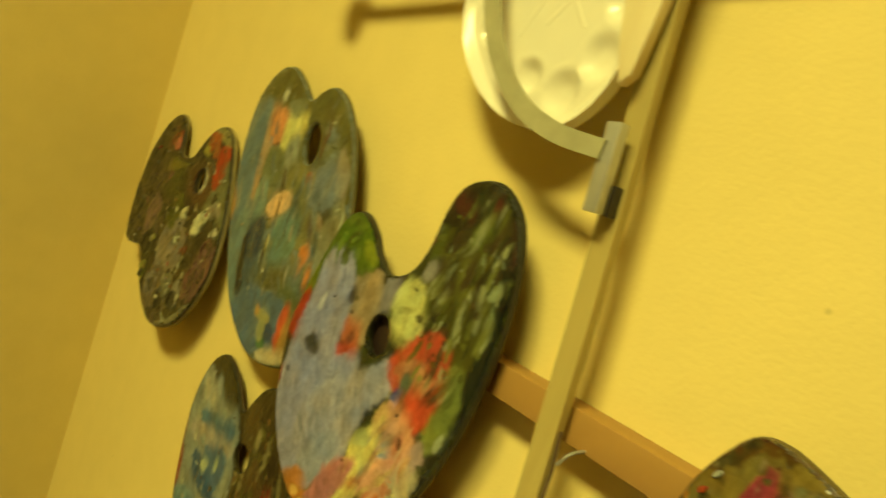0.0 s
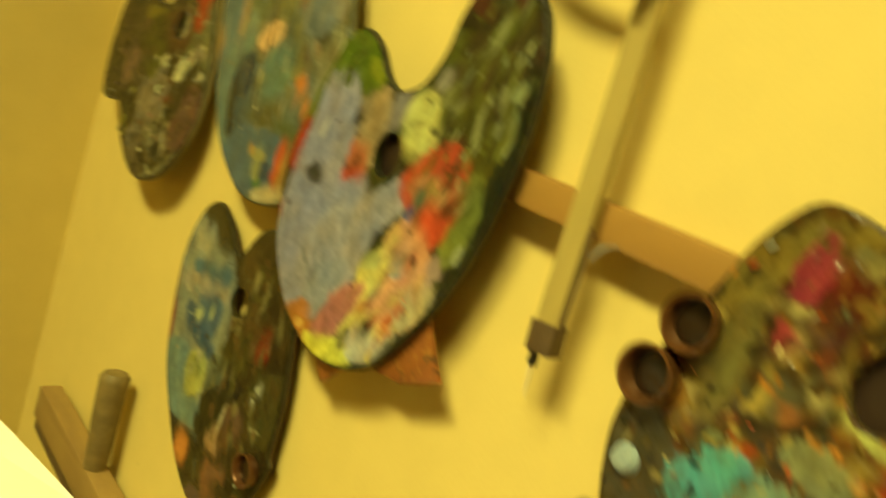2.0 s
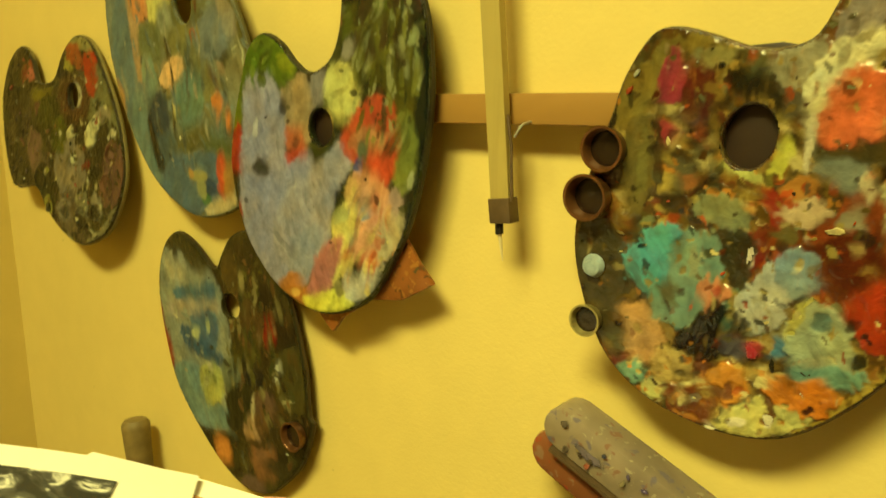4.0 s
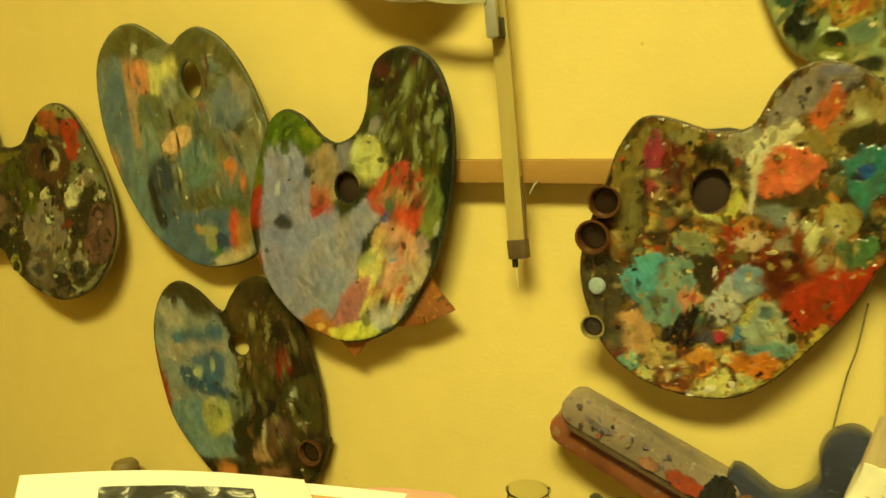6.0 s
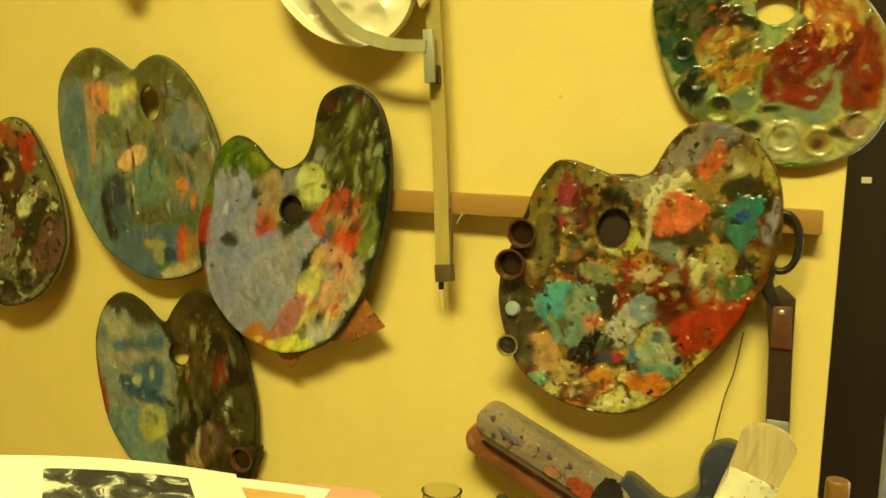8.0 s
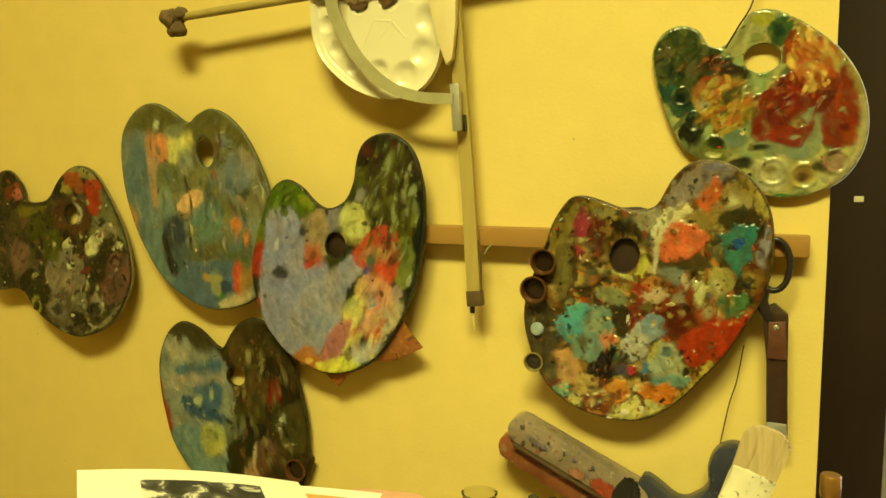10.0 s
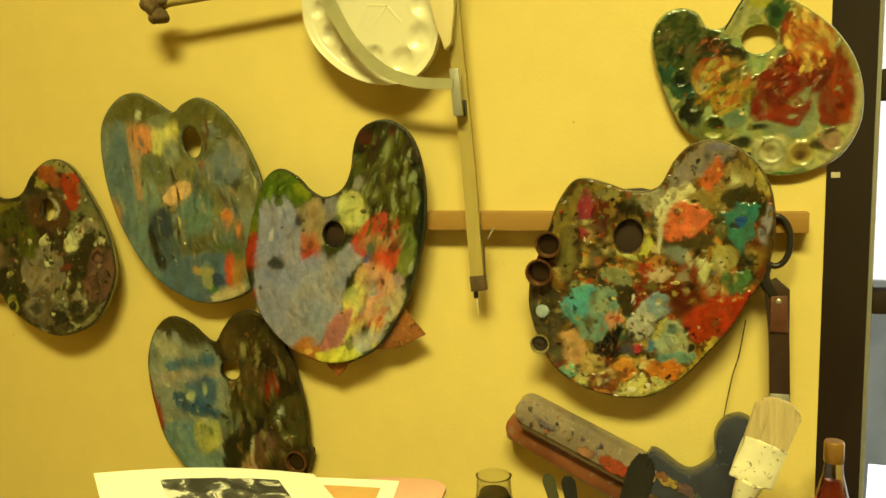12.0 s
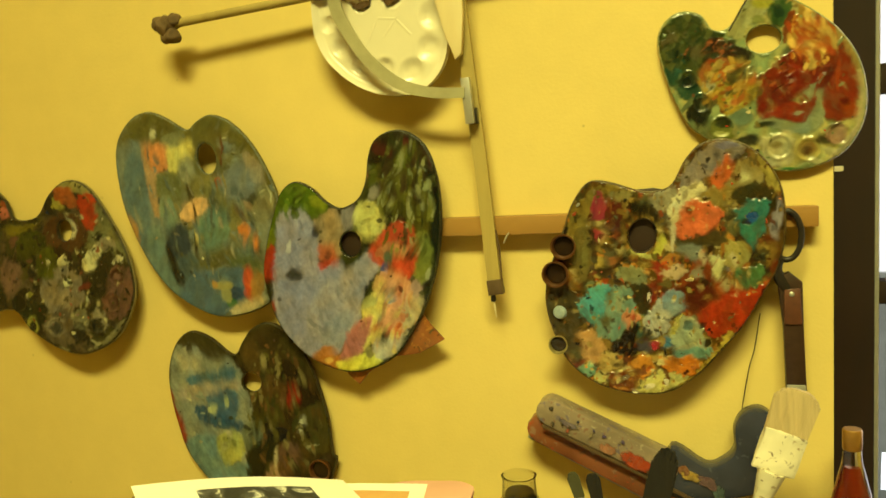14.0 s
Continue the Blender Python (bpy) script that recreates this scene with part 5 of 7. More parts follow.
dab(crusted, 0.373, 1.519, 0.0069, 0.0079, 0, (0.07, 0.063, 0.038), 0.0012)
patch(crusted, [(0.363, 1.545), (0.380, 1.555), (0.387, 1.541), (0.377, 1.527), (0.366, 1.530)], (0.24, 0.222, 0.149), 0.0010)
patch(crusted, [(0.390, 1.558), (0.414, 1.589), (0.437, 1.601), (0.456, 1.595), (0.447, 1.582), (0.427, 1.572), (0.407, 1.555)], (0.16, 0.138, 0.13), 0.0010)
dab(crusted, 0.417, 1.575, 0.0033, 0.0028, 0, (0.054, 0.047, 0.052), 0.0012)
dab(crusted, 0.430, 1.586, 0.0033, 0.0028, 0, (0.054, 0.047, 0.052), 0.0012)
dab(crusted, 0.440, 1.595, 0.0098, 0.0034, 0, (0.115, 0.107, 0.171), 0.0012)
dab(crusted, 0.424, 1.565, 0.0046, 0.0035, 0, (0.291, 0.251, 0.218), 0.0012)
dab(crusted, 0.450, 1.582, 0.0032, 0.0041, 0, (0.029, 0.028, 0.031), 0.0012)
patch(crusted, [(0.380, 1.530), (0.394, 1.551), (0.414, 1.555), (0.417, 1.537), (0.397, 1.526), (0.387, 1.501), (0.382, 1.509)], (0.457, 0.431, 0.277), 0.0016)
patch(crusted, [(0.440, 1.565), (0.466, 1.578), (0.473, 1.557), (0.454, 1.551), (0.440, 1.551)], (0.247, 0.202, 0.077), 0.0010)
dab(crusted, 0.457, 1.561, 0.0052, 0.0048, 0, (0.395, 0.385, 0.21), 0.0012)
dab(crusted, 0.466, 1.578, 0.0045, 0.0068, 0, (0.089, 0.068, 0.024), 0.0012)
patch(crusted, [(0.414, 1.544), (0.447, 1.551), (0.447, 1.533), (0.427, 1.533)], (0.195, 0.141, 0.037), 0.0010)
patch(crusted, [(0.427, 1.570), (0.440, 1.584), (0.444, 1.565), (0.434, 1.551), (0.424, 1.554)], (0.429, 0.092, 0.025), 0.0016)
patch(crusted, [(0.447, 1.544), (0.473, 1.554), (0.491, 1.536), (0.480, 1.526), (0.454, 1.533)], (0.023, 0.021, 0.007), 0.0010)
patch(crusted, [(0.469, 1.588), (0.484, 1.567), (0.490, 1.547), (0.484, 1.552), (0.474, 1.574)], (0.276, 0.231, 0.056), 0.0010)
patch(crusted, [(0.389, 1.516), (0.397, 1.537), (0.421, 1.533), (0.433, 1.519), (0.421, 1.505), (0.404, 1.496), (0.389, 1.501)], (0.477, 0.105, 0.039), 0.0026)
patch(crusted, [(0.387, 1.494), (0.434, 1.505), (0.431, 1.491), (0.391, 1.489)], (0.04, 0.033, 0.012), 0.0010)
patch(crusted, [(0.441, 1.526), (0.451, 1.516), (0.448, 1.502), (0.434, 1.512)], (0.07, 0.069, 0.026), 0.0010)
patch(crusted, [(0.449, 1.519), (0.460, 1.533), (0.478, 1.533), (0.478, 1.505), (0.471, 1.495), (0.464, 1.484), (0.454, 1.502)], (0.027, 0.141, 0.123), 0.0024)
dab(crusted, 0.464, 1.518, 0.0071, 0.0056, 0, (0.01, 0.056, 0.222), 0.0030)
dab(crusted, 0.488, 1.516, 0.0041, 0.0180, -5, (0.198, 0.191, 0.241), 0.0012)
dab(crusted, 0.489, 1.526, 0.0019, 0.0034, 0, (0.02, 0.018, 0.024), 0.0012)
dab(crusted, 0.487, 1.509, 0.0019, 0.0035, 0, (0.02, 0.018, 0.024), 0.0012)
dab(crusted, 0.471, 1.477, 0.0084, 0.0077, 0, (0.034, 0.031, 0.014), 0.0012)
dab(crusted, 0.401, 1.482, 0.0122, 0.0086, 0, (0.136, 0.157, 0.143), 0.0012)
dab(crusted, 0.384, 1.498, 0.0028, 0.0152, -5, (0.476, 0.441, 0.329), 0.0018)
dab(crusted, 0.368, 1.489, 0.0045, 0.0127, -20, (0.391, 0.391, 0.068), 0.0016)
dab(crusted, 0.349, 1.481, 0.0141, 0.0029, -20, (0.331, 0.35, 0.113), 0.0012)
patch(crusted, [(0.438, 1.491), (0.458, 1.488), (0.455, 1.470), (0.441, 1.466)], (0.227, 0.201, 0.063), 0.0010)
patch(crusted, [(0.387, 1.447), (0.415, 1.477), (0.428, 1.452), (0.448, 1.438), (0.475, 1.446), (0.472, 1.421), (0.449, 1.398), (0.415, 1.393), (0.398, 1.411), (0.384, 1.425)], (0.16, 0.03, 0.007), 0.0010)
patch(crusted, [(0.384, 1.442), (0.418, 1.452), (0.422, 1.430), (0.398, 1.418)], (0.056, 0.01, 0.004), 0.0010)
dab(crusted, 0.411, 1.444, 0.0027, 0.0029, 0, (0.33, 0.255, 0.1), 0.0012)
dab(crusted, 0.435, 1.441, 0.0100, 0.0036, 10, (0.248, 0.057, 0.013), 0.0012)
patch(crusted, [(0.428, 1.430), (0.455, 1.442), (0.475, 1.446), (0.469, 1.417), (0.449, 1.395), (0.419, 1.390), (0.408, 1.408)], (0.259, 0.024, 0.006), 0.0016)
patch(crusted, [(0.423, 1.477), (0.435, 1.473), (0.433, 1.455), (0.427, 1.452)], (0.409, 0.405, 0.202), 0.0030)
dab(crusted, 0.445, 1.473, 0.0036, 0.0089, 20, (0.347, 0.311, 0.175), 0.0024)
dab(crusted, 0.438, 1.445, 0.0050, 0.0065, 0, (0.247, 0.222, 0.117), 0.0024)
patch(crusted, [(0.450, 1.463), (0.471, 1.465), (0.471, 1.449), (0.455, 1.442), (0.448, 1.449)], (0.047, 0.115, 0.044), 0.0022)
dab(crusted, 0.366, 1.461, 0.0063, 0.0110, 0, (0.207, 0.016, 0.009), 0.0020)
dab(crusted, 0.356, 1.435, 0.0071, 0.0133, -20, (0.123, 0.009, 0.008), 0.0020)
dab(crusted, 0.382, 1.462, 0.0121, 0.0073, 10, (0.409, 0.313, 0.202), 0.0026)
dab(crusted, 0.408, 1.460, 0.0075, 0.0065, 0, (0.189, 0.18, 0.126), 0.0012)
dab(crusted, 0.380, 1.474, 0.0076, 0.0058, 0, (0.304, 0.134, 0.028), 0.0012)
dab(crusted, 0.413, 1.475, 0.0034, 0.0086, 15, (0.442, 0.387, 0.258), 0.0024)
dab(crusted, 0.373, 1.447, 0.0070, 0.0051, 0, (0.11, 0.097, 0.032), 0.0012)
dab(crusted, 0.356, 1.432, 0.0021, 0.0059, 0, (0.518, 0.472, 0.437), 0.0030)
patch(crusted, [(0.324, 1.464), (0.338, 1.468), (0.354, 1.454), (0.345, 1.442), (0.327, 1.453)], (0.167, 0.187, 0.103), 0.0018)
patch(crusted, [(0.334, 1.442), (0.356, 1.446), (0.352, 1.413), (0.341, 1.424)], (0.019, 0.017, 0.007), 0.0010)
patch(crusted, [(0.241, 1.420), (0.249, 1.444), (0.276, 1.437), (0.275, 1.399), (0.263, 1.363), (0.252, 1.378)], (0.034, 0.028, 0.012), 0.0010)
patch(crusted, [(0.307, 1.438), (0.334, 1.442), (0.338, 1.416), (0.331, 1.401), (0.312, 1.385), (0.294, 1.392), (0.301, 1.415)], (0.121, 0.203, 0.166), 0.0018)
patch(crusted, [(0.277, 1.422), (0.290, 1.441), (0.309, 1.445), (0.307, 1.423), (0.298, 1.403), (0.283, 1.410)], (0.063, 0.282, 0.335), 0.0022)
dab(crusted, 0.309, 1.404, 0.0081, 0.0076, 0, (0.07, 0.063, 0.026), 0.0026)
dab(crusted, 0.324, 1.427, 0.0029, 0.0090, 0, (0.191, 0.213, 0.14), 0.0020)
dab(crusted, 0.333, 1.431, 0.0036, 0.0037, 0, (0.04, 0.04, 0.016), 0.0012)
patch(crusted, [(0.326, 1.412), (0.338, 1.418), (0.346, 1.409), (0.334, 1.399)], (0.437, 0.169, 0.086), 0.0026)
dab(crusted, 0.338, 1.410, 0.0036, 0.0038, 0, (0.258, 0.029, 0.017), 0.0028)
patch(crusted, [(0.350, 1.405), (0.363, 1.424), (0.377, 1.432), (0.384, 1.414), (0.370, 1.391), (0.358, 1.391)], (0.323, 0.337, 0.324), 0.0028)
patch(crusted, [(0.373, 1.432), (0.387, 1.440), (0.393, 1.422), (0.380, 1.414)], (0.156, 0.223, 0.27), 0.0026)
patch(crusted, [(0.314, 1.377), (0.327, 1.393), (0.341, 1.403), (0.356, 1.394), (0.352, 1.379), (0.334, 1.367), (0.316, 1.366)], (0.003, 0.003, 0.003), 0.0030)
dab(crusted, 0.351, 1.377, 0.0072, 0.0083, 0, (0.044, 0.042, 0.065), 0.0026)
dab(crusted, 0.361, 1.378, 0.0036, 0.0049, 0, (0.267, 0.019, 0.034), 0.0040)
dab(crusted, 0.374, 1.382, 0.0056, 0.0090, 0, (0.028, 0.114, 0.222), 0.0024)
patch(crusted, [(0.381, 1.395), (0.394, 1.411), (0.408, 1.400), (0.412, 1.378), (0.391, 1.370), (0.381, 1.381)], (0.243, 0.287, 0.201), 0.0024)
dab(crusted, 0.398, 1.400, 0.0048, 0.0052, 0, (0.061, 0.116, 0.121), 0.0028)
dab(crusted, 0.385, 1.401, 0.0031, 0.0133, -25, (0.391, 0.364, 0.092), 0.0030)
patch(crusted, [(0.388, 1.373), (0.422, 1.375), (0.415, 1.366), (0.384, 1.366)], (0.118, 0.234, 0.198), 0.0022)
dab(crusted, 0.416, 1.382, 0.0041, 0.0044, 0, (0.003, 0.003, 0.003), 0.0012)
patch(crusted, [(0.279, 1.391), (0.290, 1.395), (0.305, 1.373), (0.297, 1.357), (0.282, 1.364)], (0.409, 0.243, 0.107), 0.0020)
patch(crusted, [(0.301, 1.365), (0.323, 1.366), (0.319, 1.351), (0.301, 1.346)], (0.339, 0.255, 0.089), 0.0020)
patch(crusted, [(0.275, 1.348), (0.290, 1.357), (0.295, 1.344), (0.278, 1.337)], (0.123, 0.256, 0.2), 0.0022)
dab(crusted, 0.300, 1.338, 0.0093, 0.0058, 0, (0.409, 0.41, 0.152), 0.0024)
patch(crusted, [(0.308, 1.339), (0.334, 1.348), (0.341, 1.329), (0.316, 1.324)], (0.101, 0.024, 0.006), 0.0020)
dab(crusted, 0.323, 1.328, 0.0074, 0.0031, 0, (0.365, 0.155, 0.034), 0.0012)
patch(crusted, [(0.334, 1.359), (0.352, 1.364), (0.363, 1.350), (0.345, 1.345)], (0.449, 0.192, 0.029), 0.0022)
patch(crusted, [(0.345, 1.337), (0.377, 1.349), (0.395, 1.340), (0.367, 1.325), (0.341, 1.323)], (0.476, 0.448, 0.155), 0.0022)
dab(crusted, 0.338, 1.348, 0.0051, 0.0038, 0, (0.108, 0.046, 0.014), 0.0012)
patch(crusted, [(0.368, 1.361), (0.391, 1.366), (0.405, 1.360), (0.398, 1.344), (0.377, 1.350)], (0.504, 0.15, 0.014), 0.0026)
patch(crusted, [(0.398, 1.339), (0.422, 1.366), (0.439, 1.391), (0.436, 1.376), (0.416, 1.349), (0.402, 1.335)], (0.364, 0.264, 0.038), 0.0010)
dab(crusted, 0.354, 1.332, 0.0036, 0.0030, 0, (0.544, 0.499, 0.376), 0.0030)
dab(crusted, 0.372, 1.337, 0.0028, 0.0030, 0, (0.544, 0.499, 0.376), 0.0030)
dab(crusted, 0.354, 1.351, 0.0043, 0.0030, 0, (0.319, 0.074, 0.014), 0.0012)
dab(crusted, 0.338, 1.325, 0.0036, 0.0027, 0, (0.544, 0.499, 0.376), 0.0030)
dab(crusted, 0.325, 1.338, 0.0037, 0.0038, 0, (0.039, 0.017, 0.006), 0.0012)
patch(crusted, [(0.388, 1.332), (0.416, 1.355), (0.434, 1.381), (0.442, 1.394), (0.440, 1.378), (0.419, 1.347), (0.398, 1.329)], (0.339, 0.255, 0.041), 0.0010)
patch(ochre_red, [(0.372, 1.705), (0.379, 1.727), (0.397, 1.738), (0.414, 1.734), (0.422, 1.719), (0.439, 1.713), (0.432, 1.701), (0.419, 1.694), (0.417, 1.676), (0.402, 1.672), (0.387, 1.681), (0.379, 1.676)], (0.013, 0.024, 0.005), 0.0010)
patch(ochre_red, [(0.382, 1.691), (0.389, 1.706), (0.407, 1.703), (0.402, 1.687)], (0.005, 0.012, 0.004), 0.0010)
dab(ochre_red, 0.404, 1.726, 0.0099, 0.0036, -10, (0.036, 0.041, 0.011), 0.0012)
patch(ochre_red, [(0.378, 1.681), (0.395, 1.691), (0.405, 1.674), (0.417, 1.664), (0.415, 1.651), (0.402, 1.646), (0.385, 1.663)], (0.006, 0.042, 0.028), 0.0010)
dab(ochre_red, 0.402, 1.667, 0.0100, 0.0070, 0, (0.003, 0.007, 0.005), 0.0012)
dab(ochre_red, 0.395, 1.680, 0.0060, 0.0041, 0, (0.02, 0.078, 0.06), 0.0012)
dab(ochre_red, 0.400, 1.641, 0.0101, 0.0026, 50, (0.072, 0.097, 0.046), 0.0012)
patch(ochre_red, [(0.419, 1.707), (0.436, 1.708), (0.454, 1.699), (0.468, 1.688), (0.451, 1.682), (0.432, 1.681), (0.420, 1.686)], (0.014, 0.008, 0.005), 0.0010)
dab(ochre_red, 0.432, 1.697, 0.0034, 0.0041, 0, (0.097, 0.035, 0.014), 0.0012)
patch(ochre_red, [(0.415, 1.674), (0.429, 1.688), (0.451, 1.682), (0.461, 1.679), (0.444, 1.670), (0.422, 1.663)], (0.209, 0.059, 0.012), 0.0010)
dab(ochre_red, 0.427, 1.685, 0.0039, 0.0046, 0, (0.242, 0.044, 0.01), 0.0012)
dab(ochre_red, 0.453, 1.674, 0.0145, 0.0030, -20, (0.047, 0.042, 0.009), 0.0012)
patch(ochre_red, [(0.430, 1.658), (0.447, 1.672), (0.468, 1.666), (0.473, 1.653), (0.462, 1.636), (0.440, 1.629), (0.432, 1.642)], (0.254, 0.178, 0.017), 0.0010)
dab(ochre_red, 0.447, 1.664, 0.0097, 0.0056, 0, (0.089, 0.083, 0.013), 0.0012)
dab(ochre_red, 0.457, 1.649, 0.0097, 0.0031, -30, (0.302, 0.121, 0.012), 0.0012)
dab(ochre_red, 0.449, 1.641, 0.0097, 0.0036, -20, (0.295, 0.267, 0.041), 0.0012)
dab(ochre_red, 0.437, 1.634, 0.0030, 0.0051, 0, (0.105, 0.024, 0.007), 0.0012)
dab(ochre_red, 0.444, 1.653, 0.0039, 0.0020, 0, (0.041, 0.036, 0.008), 0.0012)
dab(ochre_red, 0.423, 1.658, 0.0064, 0.0039, 0, (0.267, 0.266, 0.18), 0.0012)
patch(ochre_red, [(0.444, 1.715), (0.455, 1.734), (0.465, 1.748), (0.484, 1.747), (0.482, 1.732), (0.463, 1.719), (0.456, 1.707)], (0.267, 0.266, 0.119), 0.0010)
dab(ochre_red, 0.477, 1.742, 0.0108, 0.0064, 0, (0.267, 0.259, 0.026), 0.0012)
dab(ochre_red, 0.472, 1.725, 0.0066, 0.0050, 0, (0.149, 0.167, 0.048), 0.0012)
patch(ochre_red, [(0.482, 1.730), (0.493, 1.743), (0.507, 1.740), (0.500, 1.718), (0.491, 1.717)], (0.019, 0.056, 0.016), 0.0010)
dab(ochre_red, 0.493, 1.731, 0.0047, 0.0064, 0, (0.008, 0.029, 0.014), 0.0012)
patch(ochre_red, [(0.499, 1.718), (0.508, 1.730), (0.509, 1.718), (0.500, 1.700)], (0.125, 0.023, 0.005), 0.0010)
patch(ochre_red, [(0.507, 1.720), (0.519, 1.727), (0.530, 1.714), (0.542, 1.696), (0.547, 1.686), (0.536, 1.669), (0.520, 1.678), (0.508, 1.696)], (0.391, 0.162, 0.027), 0.0016)
dab(ochre_red, 0.524, 1.707, 0.0073, 0.0083, 0, (0.277, 0.049, 0.007), 0.0012)
dab(ochre_red, 0.515, 1.721, 0.0060, 0.0020, 30, (0.454, 0.349, 0.106), 0.0018)
dab(ochre_red, 0.537, 1.690, 0.0014, 0.0107, -10, (0.454, 0.31, 0.081), 0.0018)
dab(ochre_red, 0.524, 1.682, 0.0018, 0.0074, 10, (0.454, 0.31, 0.081), 0.0018)
dab(ochre_red, 0.510, 1.708, 0.0028, 0.0098, -10, (0.255, 0.044, 0.007), 0.0012)
dab(ochre_red, 0.541, 1.680, 0.0036, 0.0049, -20, (0.454, 0.392, 0.136), 0.0018)
dab(ochre_red, 0.526, 1.693, 0.0091, 0.0024, 30, (0.329, 0.093, 0.015), 0.0012)
patch(ochre_red, [(0.540, 1.686), (0.556, 1.693), (0.565, 1.668), (0.569, 1.643), (0.562, 1.619), (0.547, 1.615), (0.536, 1.625), (0.535, 1.662)], (0.142, 0.012, 0.003), 0.0012)
dab(ochre_red, 0.561, 1.624, 0.0063, 0.0099, 20, (0.219, 0.039, 0.007), 0.0012)
dab(ochre_red, 0.542, 1.686, 0.0045, 0.0034, 0, (0.275, 0.075, 0.015), 0.0012)
dab(ochre_red, 0.557, 1.634, 0.0049, 0.0034, 0, (0.051, 0.005, 0.003), 0.0012)
dab(ochre_red, 0.550, 1.661, 0.0023, 0.0147, 0, (0.21, 0.032, 0.007), 0.0012)
patch(ochre_red, [(0.516, 1.648), (0.533, 1.662), (0.535, 1.640), (0.533, 1.610), (0.510, 1.605), (0.484, 1.613), (0.473, 1.621), (0.495, 1.627), (0.514, 1.623), (0.525, 1.635)], (0.165, 0.201, 0.133), 0.0010)
patch(ochre_red, [(0.473, 1.653), (0.485, 1.672), (0.501, 1.686), (0.515, 1.685), (0.534, 1.670), (0.532, 1.660), (0.516, 1.648), (0.502, 1.636), (0.481, 1.622), (0.473, 1.625)], (0.111, 0.006, 0.003), 0.0016)
dab(ochre_red, 0.503, 1.659, 0.0033, 0.0020, 0, (0.313, 0.203, 0.166), 0.0020)
dab(ochre_red, 0.495, 1.654, 0.0141, 0.0010, 40, (0.051, 0.006, 0.003), 0.0012)
dab(ochre_red, 0.513, 1.671, 0.0115, 0.0030, -30, (0.174, 0.016, 0.006), 0.0012)
patch(ochre_red, [(0.486, 1.625), (0.504, 1.636), (0.516, 1.633), (0.529, 1.639), (0.524, 1.625), (0.513, 1.615), (0.498, 1.619)], (0.147, 0.013, 0.005), 0.0014)
dab(ochre_red, 0.511, 1.624, 0.0047, 0.0020, 10, (0.2, 0.196, 0.139), 0.0012)
dab(ochre_red, 0.536, 1.663, 0.0077, 0.0012, 30, (0.278, 0.244, 0.209), 0.0016)
dab(ochre_red, 0.529, 1.648, 0.0018, 0.0099, -10, (0.141, 0.013, 0.005), 0.0012)
dab(ochre_red, 0.480, 1.615, 0.0095, 0.0031, 15, (0.007, 0.01, 0.004), 0.0016)
patch(ochre_red, [(0.425, 1.619), (0.445, 1.624), (0.445, 1.603), (0.428, 1.604)], (0.09, 0.101, 0.018), 0.0010)
dab(ochre_red, 0.438, 1.620, 0.0098, 0.0052, 0, (0.009, 0.012, 0.004), 0.0012)
dab(ochre_red, 0.435, 1.607, 0.0099, 0.0039, 0, (0.274, 0.28, 0.099), 0.0012)
dab(ochre_red, 0.457, 1.623, 0.0111, 0.0092, 0, (0.094, 0.147, 0.103), 0.0012)
patch(ochre_red, [(0.399, 1.628), (0.407, 1.643), (0.417, 1.648), (0.426, 1.645), (0.424, 1.630), (0.418, 1.620), (0.408, 1.623)], (0.003, 0.003, 0.003), 0.0018)
dab(ochre_red, 0.414, 1.620, 0.0112, 0.0013, 50, (0.003, 0.003, 0.003), 0.0012)
dab(ochre_red, 0.463, 1.600, 0.0111, 0.0072, 0, (0.003, 0.003, 0.005), 0.0012)
patch(ochre_red, [(0.477, 1.599), (0.503, 1.604), (0.506, 1.576), (0.487, 1.571), (0.477, 1.584)], (0.338, 0.318, 0.182), 0.0010)
# shadow within the cream patch, painted as a flat ochre dab
dab(ochre_red, 0.491, 1.593, 0.0076, 0.0033, 0, (0.136, 0.101, 0.028), 0.0012)
dab(ochre_red, 0.521, 1.587, 0.0125, 0.0132, 0, (0.309, 0.254, 0.071), 0.0020)
dab(ochre_red, 0.521, 1.587, 0.0074, 0.0081, 0, (0.148, 0.08, 0.021), 0.0012)
dab(ochre_red, 0.521, 1.584, 0.0051, 0.0046, 0, (0.045, 0.017, 0.007), 0.0012)
dab(ochre_red, 0.537, 1.596, 0.0078, 0.0060, 0, (0.014, 0.007, 0.003), 0.0012)
patch(ochre_red, [(0.539, 1.605), (0.551, 1.612), (0.559, 1.602), (0.552, 1.591), (0.541, 1.595)], (0.267, 0.152, 0.093), 0.0010)
dab(ochre_red, 0.546, 1.610, 0.0082, 0.0025, 20, (0.041, 0.02, 0.008), 0.0012)
dab(ochre_red, 0.506, 1.566, 0.0104, 0.0023, 0, (0.031, 0.147, 0.036), 0.0012)
dab(ochre_red, 0.543, 1.582, 0.0069, 0.0035, -30, (0.295, 0.285, 0.149), 0.0012)
dab(ochre_red, 0.529, 1.573, 0.0116, 0.0035, -20, (0.313, 0.304, 0.166), 0.0012)
patch(ochre_red, [(0.573, 1.660), (0.576, 1.638), (0.573, 1.619), (0.565, 1.594), (0.548, 1.575), (0.544, 1.579), (0.561, 1.598), (0.570, 1.621), (0.572, 1.643), (0.569, 1.663)], (0.338, 0.296, 0.175), 0.0010)
patch(ochre_red, [(0.511, 1.743), (0.539, 1.720), (0.563, 1.687), (0.570, 1.667), (0.566, 1.669), (0.553, 1.695), (0.535, 1.718), (0.507, 1.741)], (0.186, 0.132, 0.043), 0.0010)
